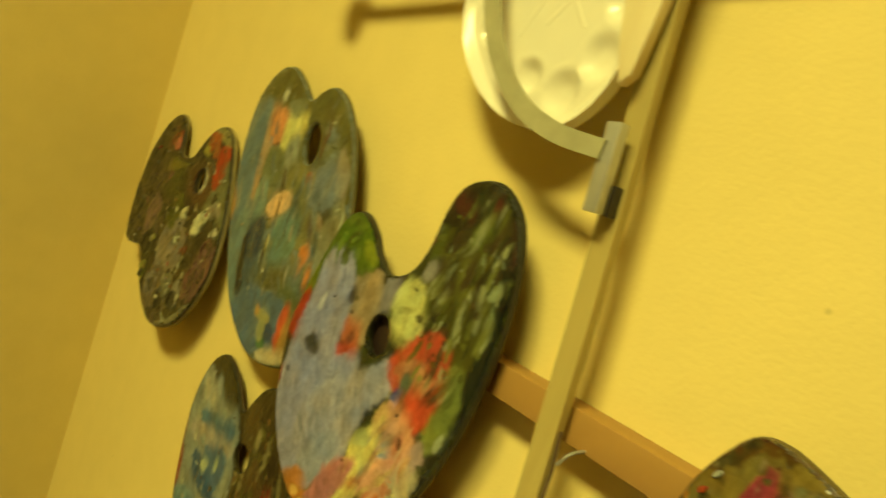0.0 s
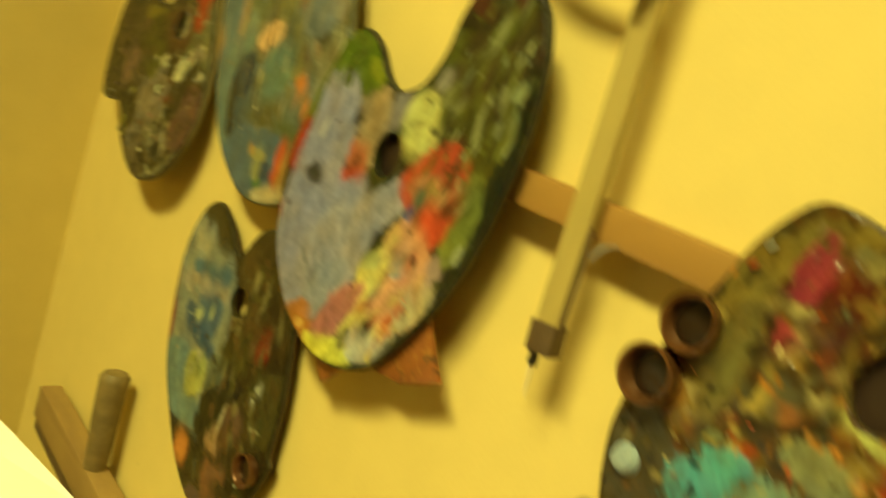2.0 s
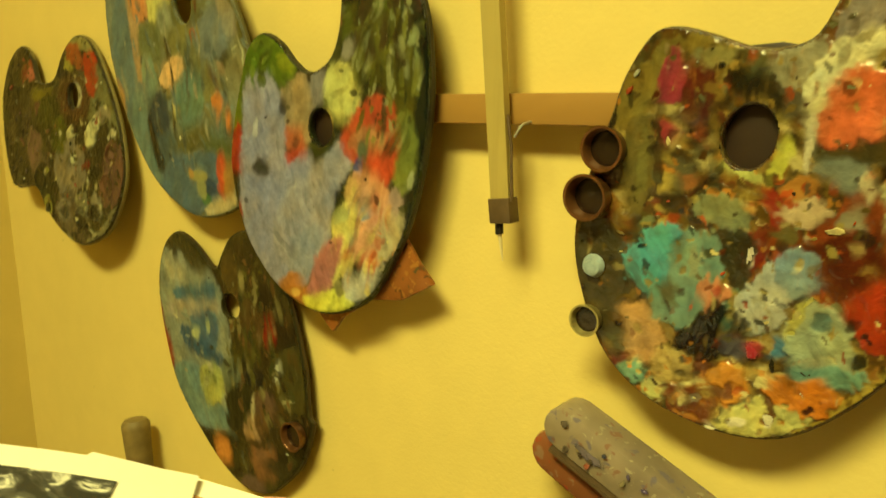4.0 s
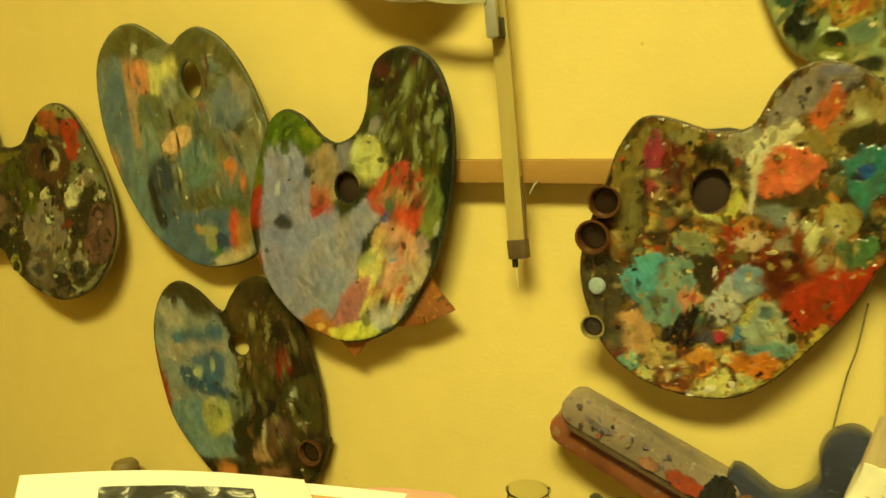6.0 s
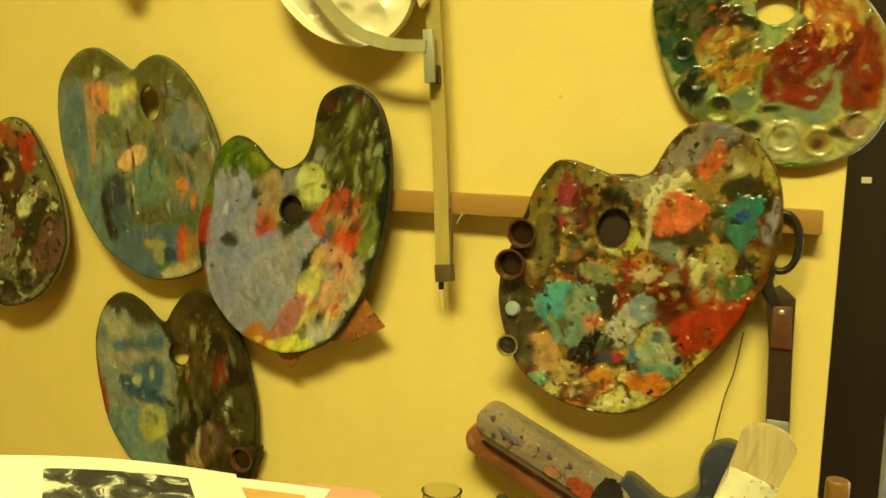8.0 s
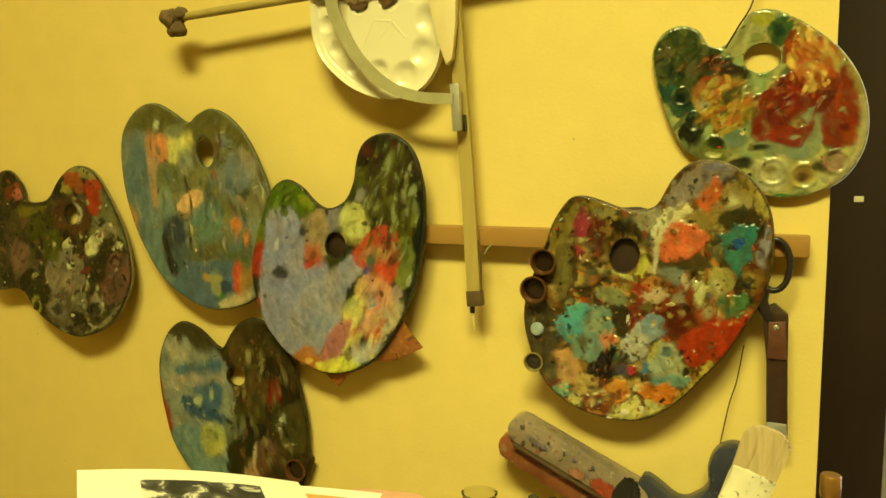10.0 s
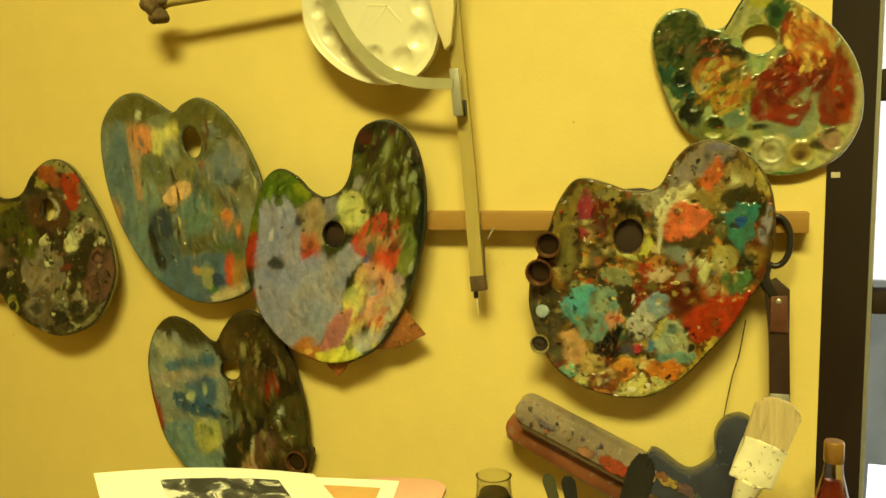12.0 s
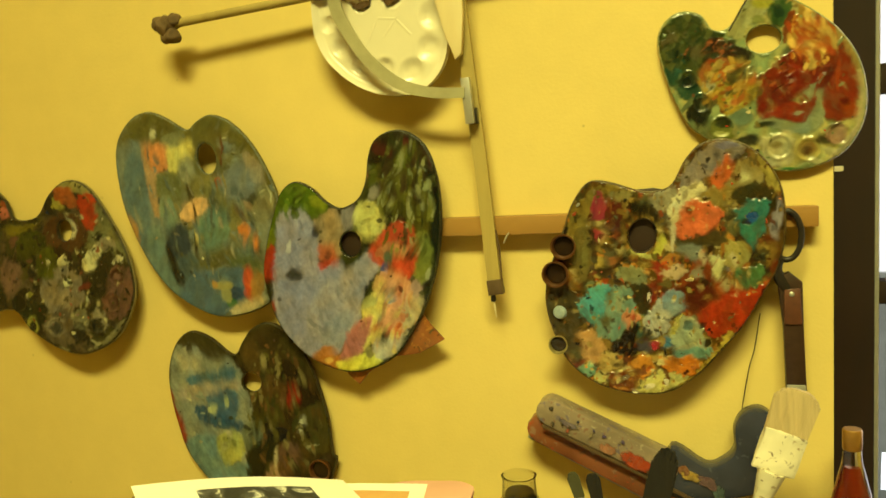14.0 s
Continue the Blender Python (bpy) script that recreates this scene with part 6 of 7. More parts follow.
dab(ochre_red, 0.383, 1.639, 0.0020, 0.0184, 25, (0.261, 0.259, 0.127), 0.0012)
dab(ochre_red, 0.461, 1.666, 0.0038, 0.0101, -30, (0.295, 0.294, 0.142), 0.0012)
mottle(crusted, 0.37, 1.455, 0.11, 0.115, 150, CHIPS, 0.0026, 1.8, 20, 21)
mottle(crusted, 0.345, 1.345, 0.07, 0.022, 45, [(0.42, 0.30, 0.08), (0.45, 0.16, 0.02), (0.10, 0.03, 0.01), (0.5, 0.44, 0.2)], 0.0034, 1.6, 10, 22)
mottle(ochre_red, 0.525, 1.70, 0.024, 0.03, 90, [(0.45, 0.26, 0.05), (0.34, 0.09, 0.015), (0.50, 0.34, 0.09), (0.24, 0.04, 0.01)], 0.004, 3.0, 0, 8)
mottle(ochre_red, 0.445, 1.66, 0.032, 0.028, 130, [(0.34, 0.20, 0.03), (0.13, 0.10, 0.02), (0.30, 0.09, 0.02), (0.06, 0.05, 0.015), (0.38, 0.28, 0.07)], 0.0042, 2.2, -50, 9)
mottle(ochre_red, 0.425, 1.695, 0.025, 0.012, 50, [(0.03, 0.018, 0.01), (0.20, 0.06, 0.02), (0.02, 0.03, 0.012)], 0.0042, 2.0, -60, 10)
mottle(ochre_red, 0.398, 1.705, 0.022, 0.03, 70, [(0.03, 0.045, 0.012), (0.06, 0.07, 0.02), (0.015, 0.03, 0.012), (0.08, 0.07, 0.03)], 0.005, 2.0, -30, 11)
mottle(ochre_red, 0.51, 1.655, 0.035, 0.025, 30, [(0.16, 0.02, 0.006), (0.24, 0.05, 0.012), (0.10, 0.012, 0.005)], 0.004, 3.5, -50, 12)
mottle(grey_green, 0.075, 1.55, 0.036, 0.075, 170, [(0.07, 0.075, 0.012), (0.02, 0.024, 0.008), (0.12, 0.13, 0.03), (0.035, 0.022, 0.01), (0.22, 0.24, 0.12)], 0.0036, 4.5, -8, 13)
mottle(grey_green, 0.05, 1.405, 0.035, 0.05, 55, [(0.48, 0.26, 0.12), (0.50, 0.42, 0.14), (0.34, 0.13, 0.08), (0.30, 0.28, 0.20), (0.40, 0.10, 0.04)], 0.0042, 2.4, -20, 14)
mottle(grey_green, -0.085, 1.555, 0.03, 0.018, 30, [(0.05, 0.10, 0.01), (0.10, 0.15, 0.02), (0.03, 0.05, 0.008)], 0.0045, 2.0, 30, 15)
mottle(blue_grey, -0.20, 1.53, 0.065, 0.085, 75, [(0.12, 0.16, 0.15), (0.05, 0.065, 0.06), (0.16, 0.14, 0.06), (0.25, 0.24, 0.18), (0.08, 0.12, 0.14)], 0.0036, 5.0, 8, 16)
mottle(blue_grey, -0.29, 1.55, 0.03, 0.075, 16, [(0.13, 0.18, 0.18), (0.20, 0.22, 0.18), (0.10, 0.14, 0.15)], 0.004, 6.0, 8, 17)
mottle(blue_brown, -0.125, 1.27, 0.055, 0.09, 200, [(0.05, 0.03, 0.008), (0.015, 0.010, 0.005), (0.07, 0.065, 0.015), (0.10, 0.05, 0.018), (0.025, 0.03, 0.010), (0.16, 0.14, 0.06)], 0.0044, 3.0, 10, 18)
mottle(blue_brown, -0.24, 1.28, 0.045, 0.07, 18, [(0.28, 0.29, 0.20), (0.18, 0.22, 0.20), (0.34, 0.33, 0.22)], 0.004, 3.0, 80, 19)
mottle(small_dark, -0.44, 1.46, 0.09, 0.09, 70, [(0.006, 0.005, 0.004), (0.16, 0.12, 0.06), (0.20, 0.04, 0.015), (0.46, 0.42, 0.22), (0.38, 0.36, 0.20), (0.006, 0.007, 0.005)], 0.003, 1.8, 20, 23)
flecks(ochre_red, 14, [(0.341, 0.033, 0.007), (0.487, 0.243, 0.036), (0.031, 0.073, 0.026), (0.362, 0.379, 0.21), (0.018, 0.012, 0.006), (0.566, 0.483, 0.266)], 0.0009)
flecks(crusted, 50, [(0.018, 0.014, 0.006), (0.437, 0.364, 0.177), (0.342, 0.045, 0.01), (0.119, 0.215, 0.189), (0.185, 0.127, 0.031), (0.516, 0.179, 0.052), (0.007, 0.006, 0.006), (0.27, 0.281, 0.238)], 0.0022)
flecks(grey_green, 30, [(0.008, 0.011, 0.006), (0.293, 0.326, 0.186), (0.051, 0.064, 0.01), (0.018, 0.007, 0.006), (0.087, 0.117, 0.028), (0.006, 0.008, 0.006)], 0.0009)
flecks(blue_grey, 20, [(0.118, 0.183, 0.205), (0.033, 0.043, 0.04), (0.226, 0.219, 0.175), (0.057, 0.05, 0.021), (0.443, 0.441, 0.302)], 0.0009)
flecks(small_dark, 30, [(0.009, 0.009, 0.006), (0.31, 0.304, 0.185), (0.049, 0.049, 0.01), (0.127, 0.073, 0.059), (0.019, 0.021, 0.008), (0.181, 0.03, 0.009)], 0.0022)
flecks(blue_brown, 25, [(0.018, 0.01, 0.006), (0.05, 0.056, 0.017), (0.247, 0.257, 0.179), (0.008, 0.008, 0.007), (0.102, 0.062, 0.018)], 0.0009)
film(ochre_red, [(0.219, 0.268, 0.118), (0.145, 0.202, 0.094), (0.329, 0.288, 0.098), (0.171, 0.22, 0.102)], 70, 50, [(0.493, 1.59, 0.012), (0.522, 1.586, 0.0114), (0.551, 1.6, 0.0105), (0.436, 1.615, 0.0108), (0.416, 1.642, 0.0096), (0.402, 1.668, 0.0084)], 0.55)
film(crusted, [(0.10, 0.055, 0.010), (0.022, 0.011, 0.005), (0.20, 0.13, 0.026), (0.11, 0.028, 0.007), (0.05, 0.042, 0.012), (0.008, 0.006, 0.005)], 700, 240, [], 1.1)
film(grey_green, [(0.009, 0.011, 0.006), (0.023, 0.03, 0.006), (0.006, 0.007, 0.006), (0.036, 0.04, 0.012), (0.013, 0.007, 0.006)], 420, 25, [], 0.6, blended=65)
film(blue_grey, [(0.114, 0.113, 0.054), (0.151, 0.168, 0.137), (0.091, 0.093, 0.043), (0.143, 0.188, 0.201)], 90, 25, [], 0.7, blended=100)
film(small_dark, [(0.015, 0.012, 0.006), (0.034, 0.033, 0.011), (0.043, 0.03, 0.015), (0.007, 0.009, 0.006), (0.06, 0.044, 0.025)], 420, 200, [(-0.472, 1.388, 0.013), (-0.43, 1.384, 0.013), (-0.396, 1.393, 0.0117), (-0.363, 1.461, 0.0117), (-0.372, 1.425, 0.013), (-0.514, 1.389, 0.013), (-0.537, 1.424, 0.0132)], 1.1)
film(blue_brown, [(0.027, 0.015, 0.006), (0.017, 0.018, 0.006), (0.046, 0.037, 0.01), (0.014, 0.009, 0.006)], 260, 30, [], 0.7, blended=100)
scrap_outline = [(-0.055, 1.451), (0.054, 1.457), (0.084, 1.413), (0.097, 1.395), (0.112, 1.379), (0.078, 1.361), (0.043, 1.356), (0.009, 1.335), (-0.005, 1.319), (-0.02, 1.332)]

scrap = thing("painted_board", "small board stained red and brown behind a palette", "board")
part("board", slab([Vector(p) for p in scrap_outline], -0.0285, 0.005), smooth_paint("scrap_paint", (0.26, 0.085, 0.018), [(0.07, 0.025, 0.010), (0.34, 0.15, 0.03), (0.04, 0.05, 0.02)]), scrap)

# added board, there only so that the crusted palette's hole looks dark
backing = thing("dark_board", "dark brown board added to darken the hole of the crusted palette", "board")
part("board", slab(spline([(0.325, 1.46), (0.39, 1.455), (0.395, 1.54), (0.33, 1.545)], 4), -0.0265, 0.004, None, 0.0008), plain("dark_stained_board", (0.022, 0.010, 0.006), 0.5, 0, 60, 0.4), backing)

# the same added dark backing for the grey and green palette's hole
backing2 = thing("dark_board", "small dark board added to darken the grey and green palette hole", "board")
part("board", slab(spline([(-0.035, 1.465), (0.03, 1.462), (0.034, 1.535), (-0.03, 1.538)], 4), -0.0295, 0.004, None, 0.0008), bpy.data.materials["dark_stained_board"], backing2)

# ---- dipper cups on the large palette ----
CUP = plain("brown_tin_cup", (0.13, 0.055, 0.02), 0.28, 0.5, 120, 0.45, 0.4)
BRASS = plain("pale_tin_cup", (0.30, 0.25, 0.10), 0.35, 0.5, 120, 0.35, 0.3)
SLUDGE = plain("dried_oil", (0.018, 0.009, 0.005), 0.25, 0.0, 90, 0.5, 0.5)


def dipper(x, z, r, depth, mat, label, front=-0.0345):
    cup = thing("dipper_cup", label, "dipper", "dippers on the palette")
    m = pose(x, front, z, 90, 0, 0)
    wall = [(r * 0.86, 0.0), (r * 0.95, depth * 0.3), (r, depth * 0.92), (r * 1.05, depth * 0.96), (r * 1.05, depth), (r * 0.93, depth), (r * 0.88, depth * 0.9), (r * 0.8, 0.002)]
    shell = part("cup", lathe(wall, 26, m), mat, cup)
    part("oil_residue", lathe([(r * 0.8, 0.0022), (r * 0.83, 0.004), (r * 0.5, 0.0046), (r * 0.12, 0.004)], 20, m), SLUDGE, shell, "dark dried oil")


dipper(0.264, 1.492, 0.0138, 0.012, CUP, "dark brown tin dipper cup clipped to a palette")
dipper(0.254, 1.461, 0.0145, 0.014, CUP, "brown tin dipper cup with a worn rim")
dipper(0.2535, 1.3785, 0.0105, 0.009, BRASS, "small pale tin dipper cup crusted with paint")
dipper(-0.073, 1.1985, 0.0145, 0.010, CUP, "brown tin dipper cup on the blue and brown palette", -0.0165)
bead = thing("glass_bead", "small pale blue glassy paint drop", "paint drop")
part("drop", lathe([(0.0072, 0.0), (0.008, 0.003), (0.006, 0.007), (0.002, 0.0085)], 18, pose(0.256, -0.0335, 1.415, 90, 0, 0)), paint((0.30, 0.38, 0.45)), bead)

# ---- beam, strap and clamp ----
beam = thing("wooden_beam", "long pale wooden beam with a metal tip holder, hung upright", "beam")
part("bar", tube_mesh(curve_line([(0.148, -0.031, 1.86), (0.1585, -0.030, 1.72), (0.169, -0.030, 1.6), (0.1795, -0.0305, 1.446)]), 0, 4, (0.0078, 0.0035)), STICK_WOOD, beam)
part("tip_block", box(-0.009, 0.009, -0.006, 0.006, -0.009, 0.009, 0.001, pose(0.1802, -0.0305, 1.4445, 0, -6, 0)), RUST, beam, "brown metal block")
part("side_rod", tube_mesh([Vector((0.1885, -0.033, 1.452)), Vector((0.187, -0.031, 1.49)), Vector((0.183, -0.030, 1.512))], 0.0011, 8), RUST, beam)
pin = part("pin", tube_mesh([Vector((0.1765, -0.0305, 1.437)), Vector((0.1768, -0.0305, 1.427))], 0.003, 10), BLACK, beam)
part("lead", tube_mesh([Vector((0.1770, -0.0305, 1.427)), Vector((0.1785, -0.0300, 1.413)), Vector((0.1792, -0.0298, 1.407))], lambda t: 0.0016 * (1 - 0.8 * t), 8), PALE_WOOD, pin, "pale sharpened tip")
part("wedge", slab([Vector(p) for p in ((0.122, 1.86), (0.163, 1.86), (0.1615, 1.755), (0.1575, 1.716), (0.150, 1.709), (0.140, 1.735), (0.126, 1.79))], -0.0465, 0.009), PALE_WOOD, beam, "pale wooden wedge")
plate = part("clamp_plate", box(-0.0052, 0.0052, -0.004, 0.004, -0.026, 0.026, 0.0008, pose(0.1625, -0.0455, 1.662, 0, -4, 0)), STEEL, beam, "steel clamp plate")
part("clamp_screw", box(-0.002, 0.002, -0.002, 0.006, -0.009, 0.009, 0.0008, pose(0.1690, -0.040, 1.645, 0, -4, 0)), BLACK, plate)
part("strap", tube_mesh(curve_line([(0.012, -0.052, 1.86), (0.008, -0.052, 1.79), (0.022, -0.052, 1.754), (0.045, -0.052, 1.719), (0.08, -0.052, 1.689), (0.118, -0.051, 1.675), (0.160, -0.0505, 1.671)]), lambda t: 1.25 - 0.4 * t, 4, (0.0068, 0.0011)), ZINC, beam, "curved grey metal strap")

# ---- white plastic mixing tray ----
tray = thing("mixing_tray", "white plastic paint mixing tray with round wells", "palette", "palettes on the wall")
WELLS = [(-0.012, 1.767, 0.010), (0.001, 1.738, 0.010), (0.025, 1.713, 0.010), (0.057, 1.709, 0.013), (0.092, 1.702, 0.016), (0.115, 1.728, 0.016), (0.119, 1.765, 0.015), (0.033, 1.788, 0.012), (0.072, 1.792, 0.014), (0.105, 1.80, 0.014), (-0.012, 1.80, 0.010), (0.02, 1.83, 0.012), (0.06, 1.845, 0.012)]
tray_rim = spline([(-0.03, 1.77), (-0.0255, 1.745), (-0.009, 1.717), (0.026, 1.689), (0.068, 1.6755), (0.105, 1.680), (0.131, 1.704), (0.140, 1.74), (0.138, 1.79), (0.12, 1.84), (0.08, 1.868), (0.03, 1.866), (-0.01, 1.84), (-0.028, 1.805)], 7)
mid = Vector((0.055, 1.772))


def tray_mesh():
    bm = bmesh.new()
    rows = []
    for k in range(46):
        s = 1 - k / 46
        row = []
        for p in tray_rim:
            q = mid + (p - mid) * s
            d = (1 - s) * 0.085
            h = 0.004 * (1 - min(1, d / 0.006)) if d < 0.006 else 0.0
            h += -0.0025 * min(1, max(0, (d - 0.004) / 0.004))
            for wx, wz, wr in WELLS:
                r = (q - Vector((wx, wz))).length / wr
                if r < 1.25:
                    t = min(1, max(0, (1.12 - r) / 0.8))
                    h -= 0.005 * t * t * (3 - 2 * t)
                    if 0.95 < r:
                        h += 0.0005 * (1 - abs(r - 1.1) / 0.15)
            row.append(bm.verts.new((q.x, -0.032 - h, q.y)))
        rows.append(row)
    n = len(tray_rim)
    back = [bm.verts.new((p.x, -0.026, p.y)) for p in tray_rim]
    for a, b in zip([back] + rows, rows):
        for k in range(n):
            bm.faces.new((a[k], a[(k + 1) % n], b[(k + 1) % n], b[k]))
    c = bm.verts.new((mid.x, -0.0295, mid.y))
    for k in range(n):
        bm.faces.new((rows[-1][k], rows[-1][(k + 1) % n], c))
    bmesh.ops.recalc_face_normals(bm, faces=bm.faces[:])
    return bm


part("tray_body", tray_mesh(), WHITE_PLASTIC, tray)
FRONT[tray.name] = -0.0305
for x0, z0, x1, z1 in ((0.035, 1.735, 0.052, 1.768), (0.052, 1.768, 0.075, 1.765), (0.075, 1.765, 0.093, 1.745), (0.058, 1.745, 0.078, 1.768)):
    part("moulded_ridge", tube_mesh([Vector((x0, -0.0249, z0)), Vector((x1, -0.0249, z1))], 0.005, 18), WHITE_PLASTIC, tray)
# two wide brown dabs paint the shadow along the tray's top
dab(tray, 0.07, 1.803, 0.055, 0.012, 4, (0.16, 0.11, 0.05), 0.003)
dab(tray, 0.02, 1.800, 0.03, 0.010, -6, (0.22, 0.16, 0.08), 0.003)
# brown paint left in the upper wells
for x, z, r in ((0.033, 1.789, 0.011), (0.072, 1.793, 0.012), (0.105, 1.80, 0.012)):
    dab(tray, x, z, r, r * 0.8, 10, (0.10, 0.055, 0.025), 0.003)

# ---- rod with a tied rag ----
mahl = thing("mahlstick", "thin wooden mahlstick with a knotted rag end", "mahlstick")
part("rod", tube_mesh([Vector((-0.225, -0.042, 1.788)), Vector((0.0, -0.036, 1.803)), Vector((0.35, -0.03, 1.83))], 0.0055, 12), STICK_WOOD, mahl)
for k, (dx, dz, r) in enumerate(((0, 0, 0.0135), (-0.012, 0.004, 0.0095), (0.006, -0.012, 0.0105), (0.012, 0.006, 0.010), (-0.004, -0.014, 0.008))):
    bm = bmesh.new()
    bmesh.ops.create_icosphere(bm, subdivisions=3, radius=r)
    for v in bm.verts:
        v.co *= 1 + 0.28 * noise.noise(v.co * 140 + Vector((k * 3, 0, 0)))
        v.co += Vector((-0.231 + dx, -0.042, 1.786 + dz))
    part("rag_knot", bm, CLOTH, mahl, "knotted stained rag")

# ---- spattered gun-shaped tool ----
SPAT = smooth_paint("spattered_grey_paint", (0.25, 0.195, 0.15), [(0.12, 0.10, 0.16), (0.20, 0.09, 0.06), (0.34, 0.30, 0.22)])
RED_PLASTIC = smooth_paint("spattered_red_paint", (0.22, 0.075, 0.032), [(0.24, 0.15, 0.10), (0.12, 0.05, 0.035), (0.30, 0.05, 0.02)])


def bar(p, q, half_w, y0, depth, taper=1.0):
    """A flat bar with round ends from p to q in the wall's plane."""
    p, q = Vector(p), Vector(q)
    d = (q - p).normalized()
    n = Vector((-d.y, d.x))
    out = []
    for c, s, w in ((p, math.pi / 2, half_w), (q, -math.pi / 2, half_w * taper)):
        for k in range(9):
            a = s + math.pi * k / 8
            out.append(c + d * w * math.cos(a) + n * w * math.sin(a))
    return slab(out, y0, depth, None, 0.003)


tool = thing("staple_gun", "paint-spattered grey and red hand tool with a blue grip knob", "tool")
part("body", bar((0.240, 1.298), (0.368, 1.239), 0.0155, -0.046, 0.03), SPAT, tool, "grey spattered body")
part("lever", bar((0.228, 1.275), (0.385, 1.198), 0.0165, -0.040, 0.026), RED_PLASTIC, tool, "red spattered lever")
FRONT[tool.name] = -0.0462
spat = random.Random(5)
part("seam", tube_mesh([Vector((0.232, -0.046, 1.2835)), Vector((0.398, -0.046, 1.2055))], 0, 4, (0.0014, 0.0035)), RUST, tool, "dark seam")
for k in range(16):
    t, s = spat.random() * 0.8, spat.uniform(-0.011, 0.011)
    x, z = 0.243 + 0.155 * t - 0.42 * s * 0, 1.2965 - 0.0714 * t + s
    hue = spat.choice(((0.10, 0.07, 0.18), (0.08, 0.06, 0.05), (0.26, 0.08, 0.05), (0.06, 0.07, 0.14), (0.28, 0.22, 0.12)))
    dab(tool, x, z, spat.uniform(0.0008, 0.003), spat.uniform(0.0008, 0.0024), spat.uniform(0, 90), hue, 0.003)
dab(tool, 0.338, 1.246, 0.018, 0.008, -25, (0.30, 0.05, 0.02), 0.003)
dab(tool, 0.306, 1.259, 0.009, 0.005, -25, (0.30, 0.14, 0.09), 0.003)
dab(tool, 0.262, 1.286, 0.010, 0.003, -25, (0.15, 0.12, 0.17), 0.003)
FRONT[tool.name] = -0.0441
dab(tool, 0.397, 1.232, 0.010, 0.005, -15, (0.36, 0.24, 0.06), 0.003)
dab(tool, 0.388, 1.238, 0.006, 0.005, -15, (0.20, 0.09, 0.05), 0.003)
dab(tool, 0.414, 1.226, 0.010, 0.006, -30, (0.12, 0.07, 0.09), 0.003)
dab(tool, 0.425, 1.215, 0.006, 0.008, 0, (0.06, 0.09, 0.10), 0.003)
FRONT[tool.name] = -0.0462
part("edge_strip", tube_mesh([Vector((0.210, -0.02, 1.262)), Vector((0.37, -0.02, 1.181))], 0, 4, (0.002, 0.006)), STEEL, tool)
GRIP = [(0.375, 1.262), (0.412, 1.243), (0.43, 1.249), (0.442, 1.263), (0.442, 1.286), (0.451, 1.303), (0.468, 1.31), (0.482, 1.30), (0.483, 1.272), (0.47, 1.246), (0.459, 1.212), (0.37, 1.205)]
GRIP_CRUST = smooth_paint("dark_blue_enamel", (0.035, 0.040, 0.070), [(0.07, 0.08, 0.11)], 0.25)
part("grip", slab(spline(GRIP, 5), -0.044, 0.03, None, 0.006), GRIP_CRUST, tool, "dark blue spattered grip with a round knob")

# ---- shears hung by one loop on the slat's end ----
shears = thing("shears", "old black iron shears with brown leather cover, hung by a loop", "scissors")
loop = [Vector((0.498 + 0.0145 * math.cos(a), -0.027, 1.497 + 0.026 * math.sin(a))) for a in (2 * math.pi * k / 28 for k in range(27))]
part("finger_loop", tube_mesh(loop + [loop[0] + Vector((0.0001, 0, 0.0002))], 0.0032, 10), BLACK, shears)
part("shank", tube_mesh(curve_line([(0.490, -0.027, 1.474), (0.488, -0.027, 1.458), (0.499, -0.026, 1.437)]), 0.006, 10), BLACK, shears)
blade = part("blade", slab([Vector(p) for p in ((0.488, 1.452), (0.500, 1.458), (0.513, 1.447), (0.514, 1.40), (0.517, 1.318), (0.497, 1.316), (0.494, 1.40), (0.4905, 1.432))], -0.03, 0.012), plain("dark_brown_leather", (0.035, 0.018, 0.012), 0.4, 0.1, 90, 0.4, 0.4), shears)
part("grip_cover", slab([Vector(p) for p in ((0.4945, 1.440), (0.5105, 1.441), (0.5125, 1.402), (0.4945, 1.402))], -0.0325, 0.004), plain("brown_leather", (0.10, 0.035, 0.02), 0.45, 0, 120, 0.3, 0.4), shears, "worn brown leather cover")
part("rivet", lathe([(0.0028, 0), (0.0026, 0.0012), (0.001, 0.002)], 14, pose(0.502, -0.032, 1.435, 90, 0, 0)), STEEL, blade)
part("ferrule", slab([Vector(p) for p in ((0.4965, 1.336), (0.5155, 1.336), (0.5165, 1.322), (0.497, 1.322))], -0.0315, 0.002), STEEL, shears)
cord = thing("cord", "thin dark cord hanging down the wall", "cord")
part("strand", tube_mesh(curve_line([(0.472, -0.012, 1.41), (0.466, -0.010, 1.37), (0.459, -0.010, 1.342), (0.449, -0.012, 1.277), (0.444, -0.012, 1.2)]), 0.0006, 6), BLACK, cord)
cord2 = thing("cord", "thin dark cord from which a palette hangs", "cord")
part("strand", tube_mesh(curve_line([(0.444, -0.021, 1.714), (0.456, -0.022, 1.735), (0.467, -0.02, 1.755), (0.475, -0.012, 1.79)]), 0.0009, 6), BLACK, cord2)

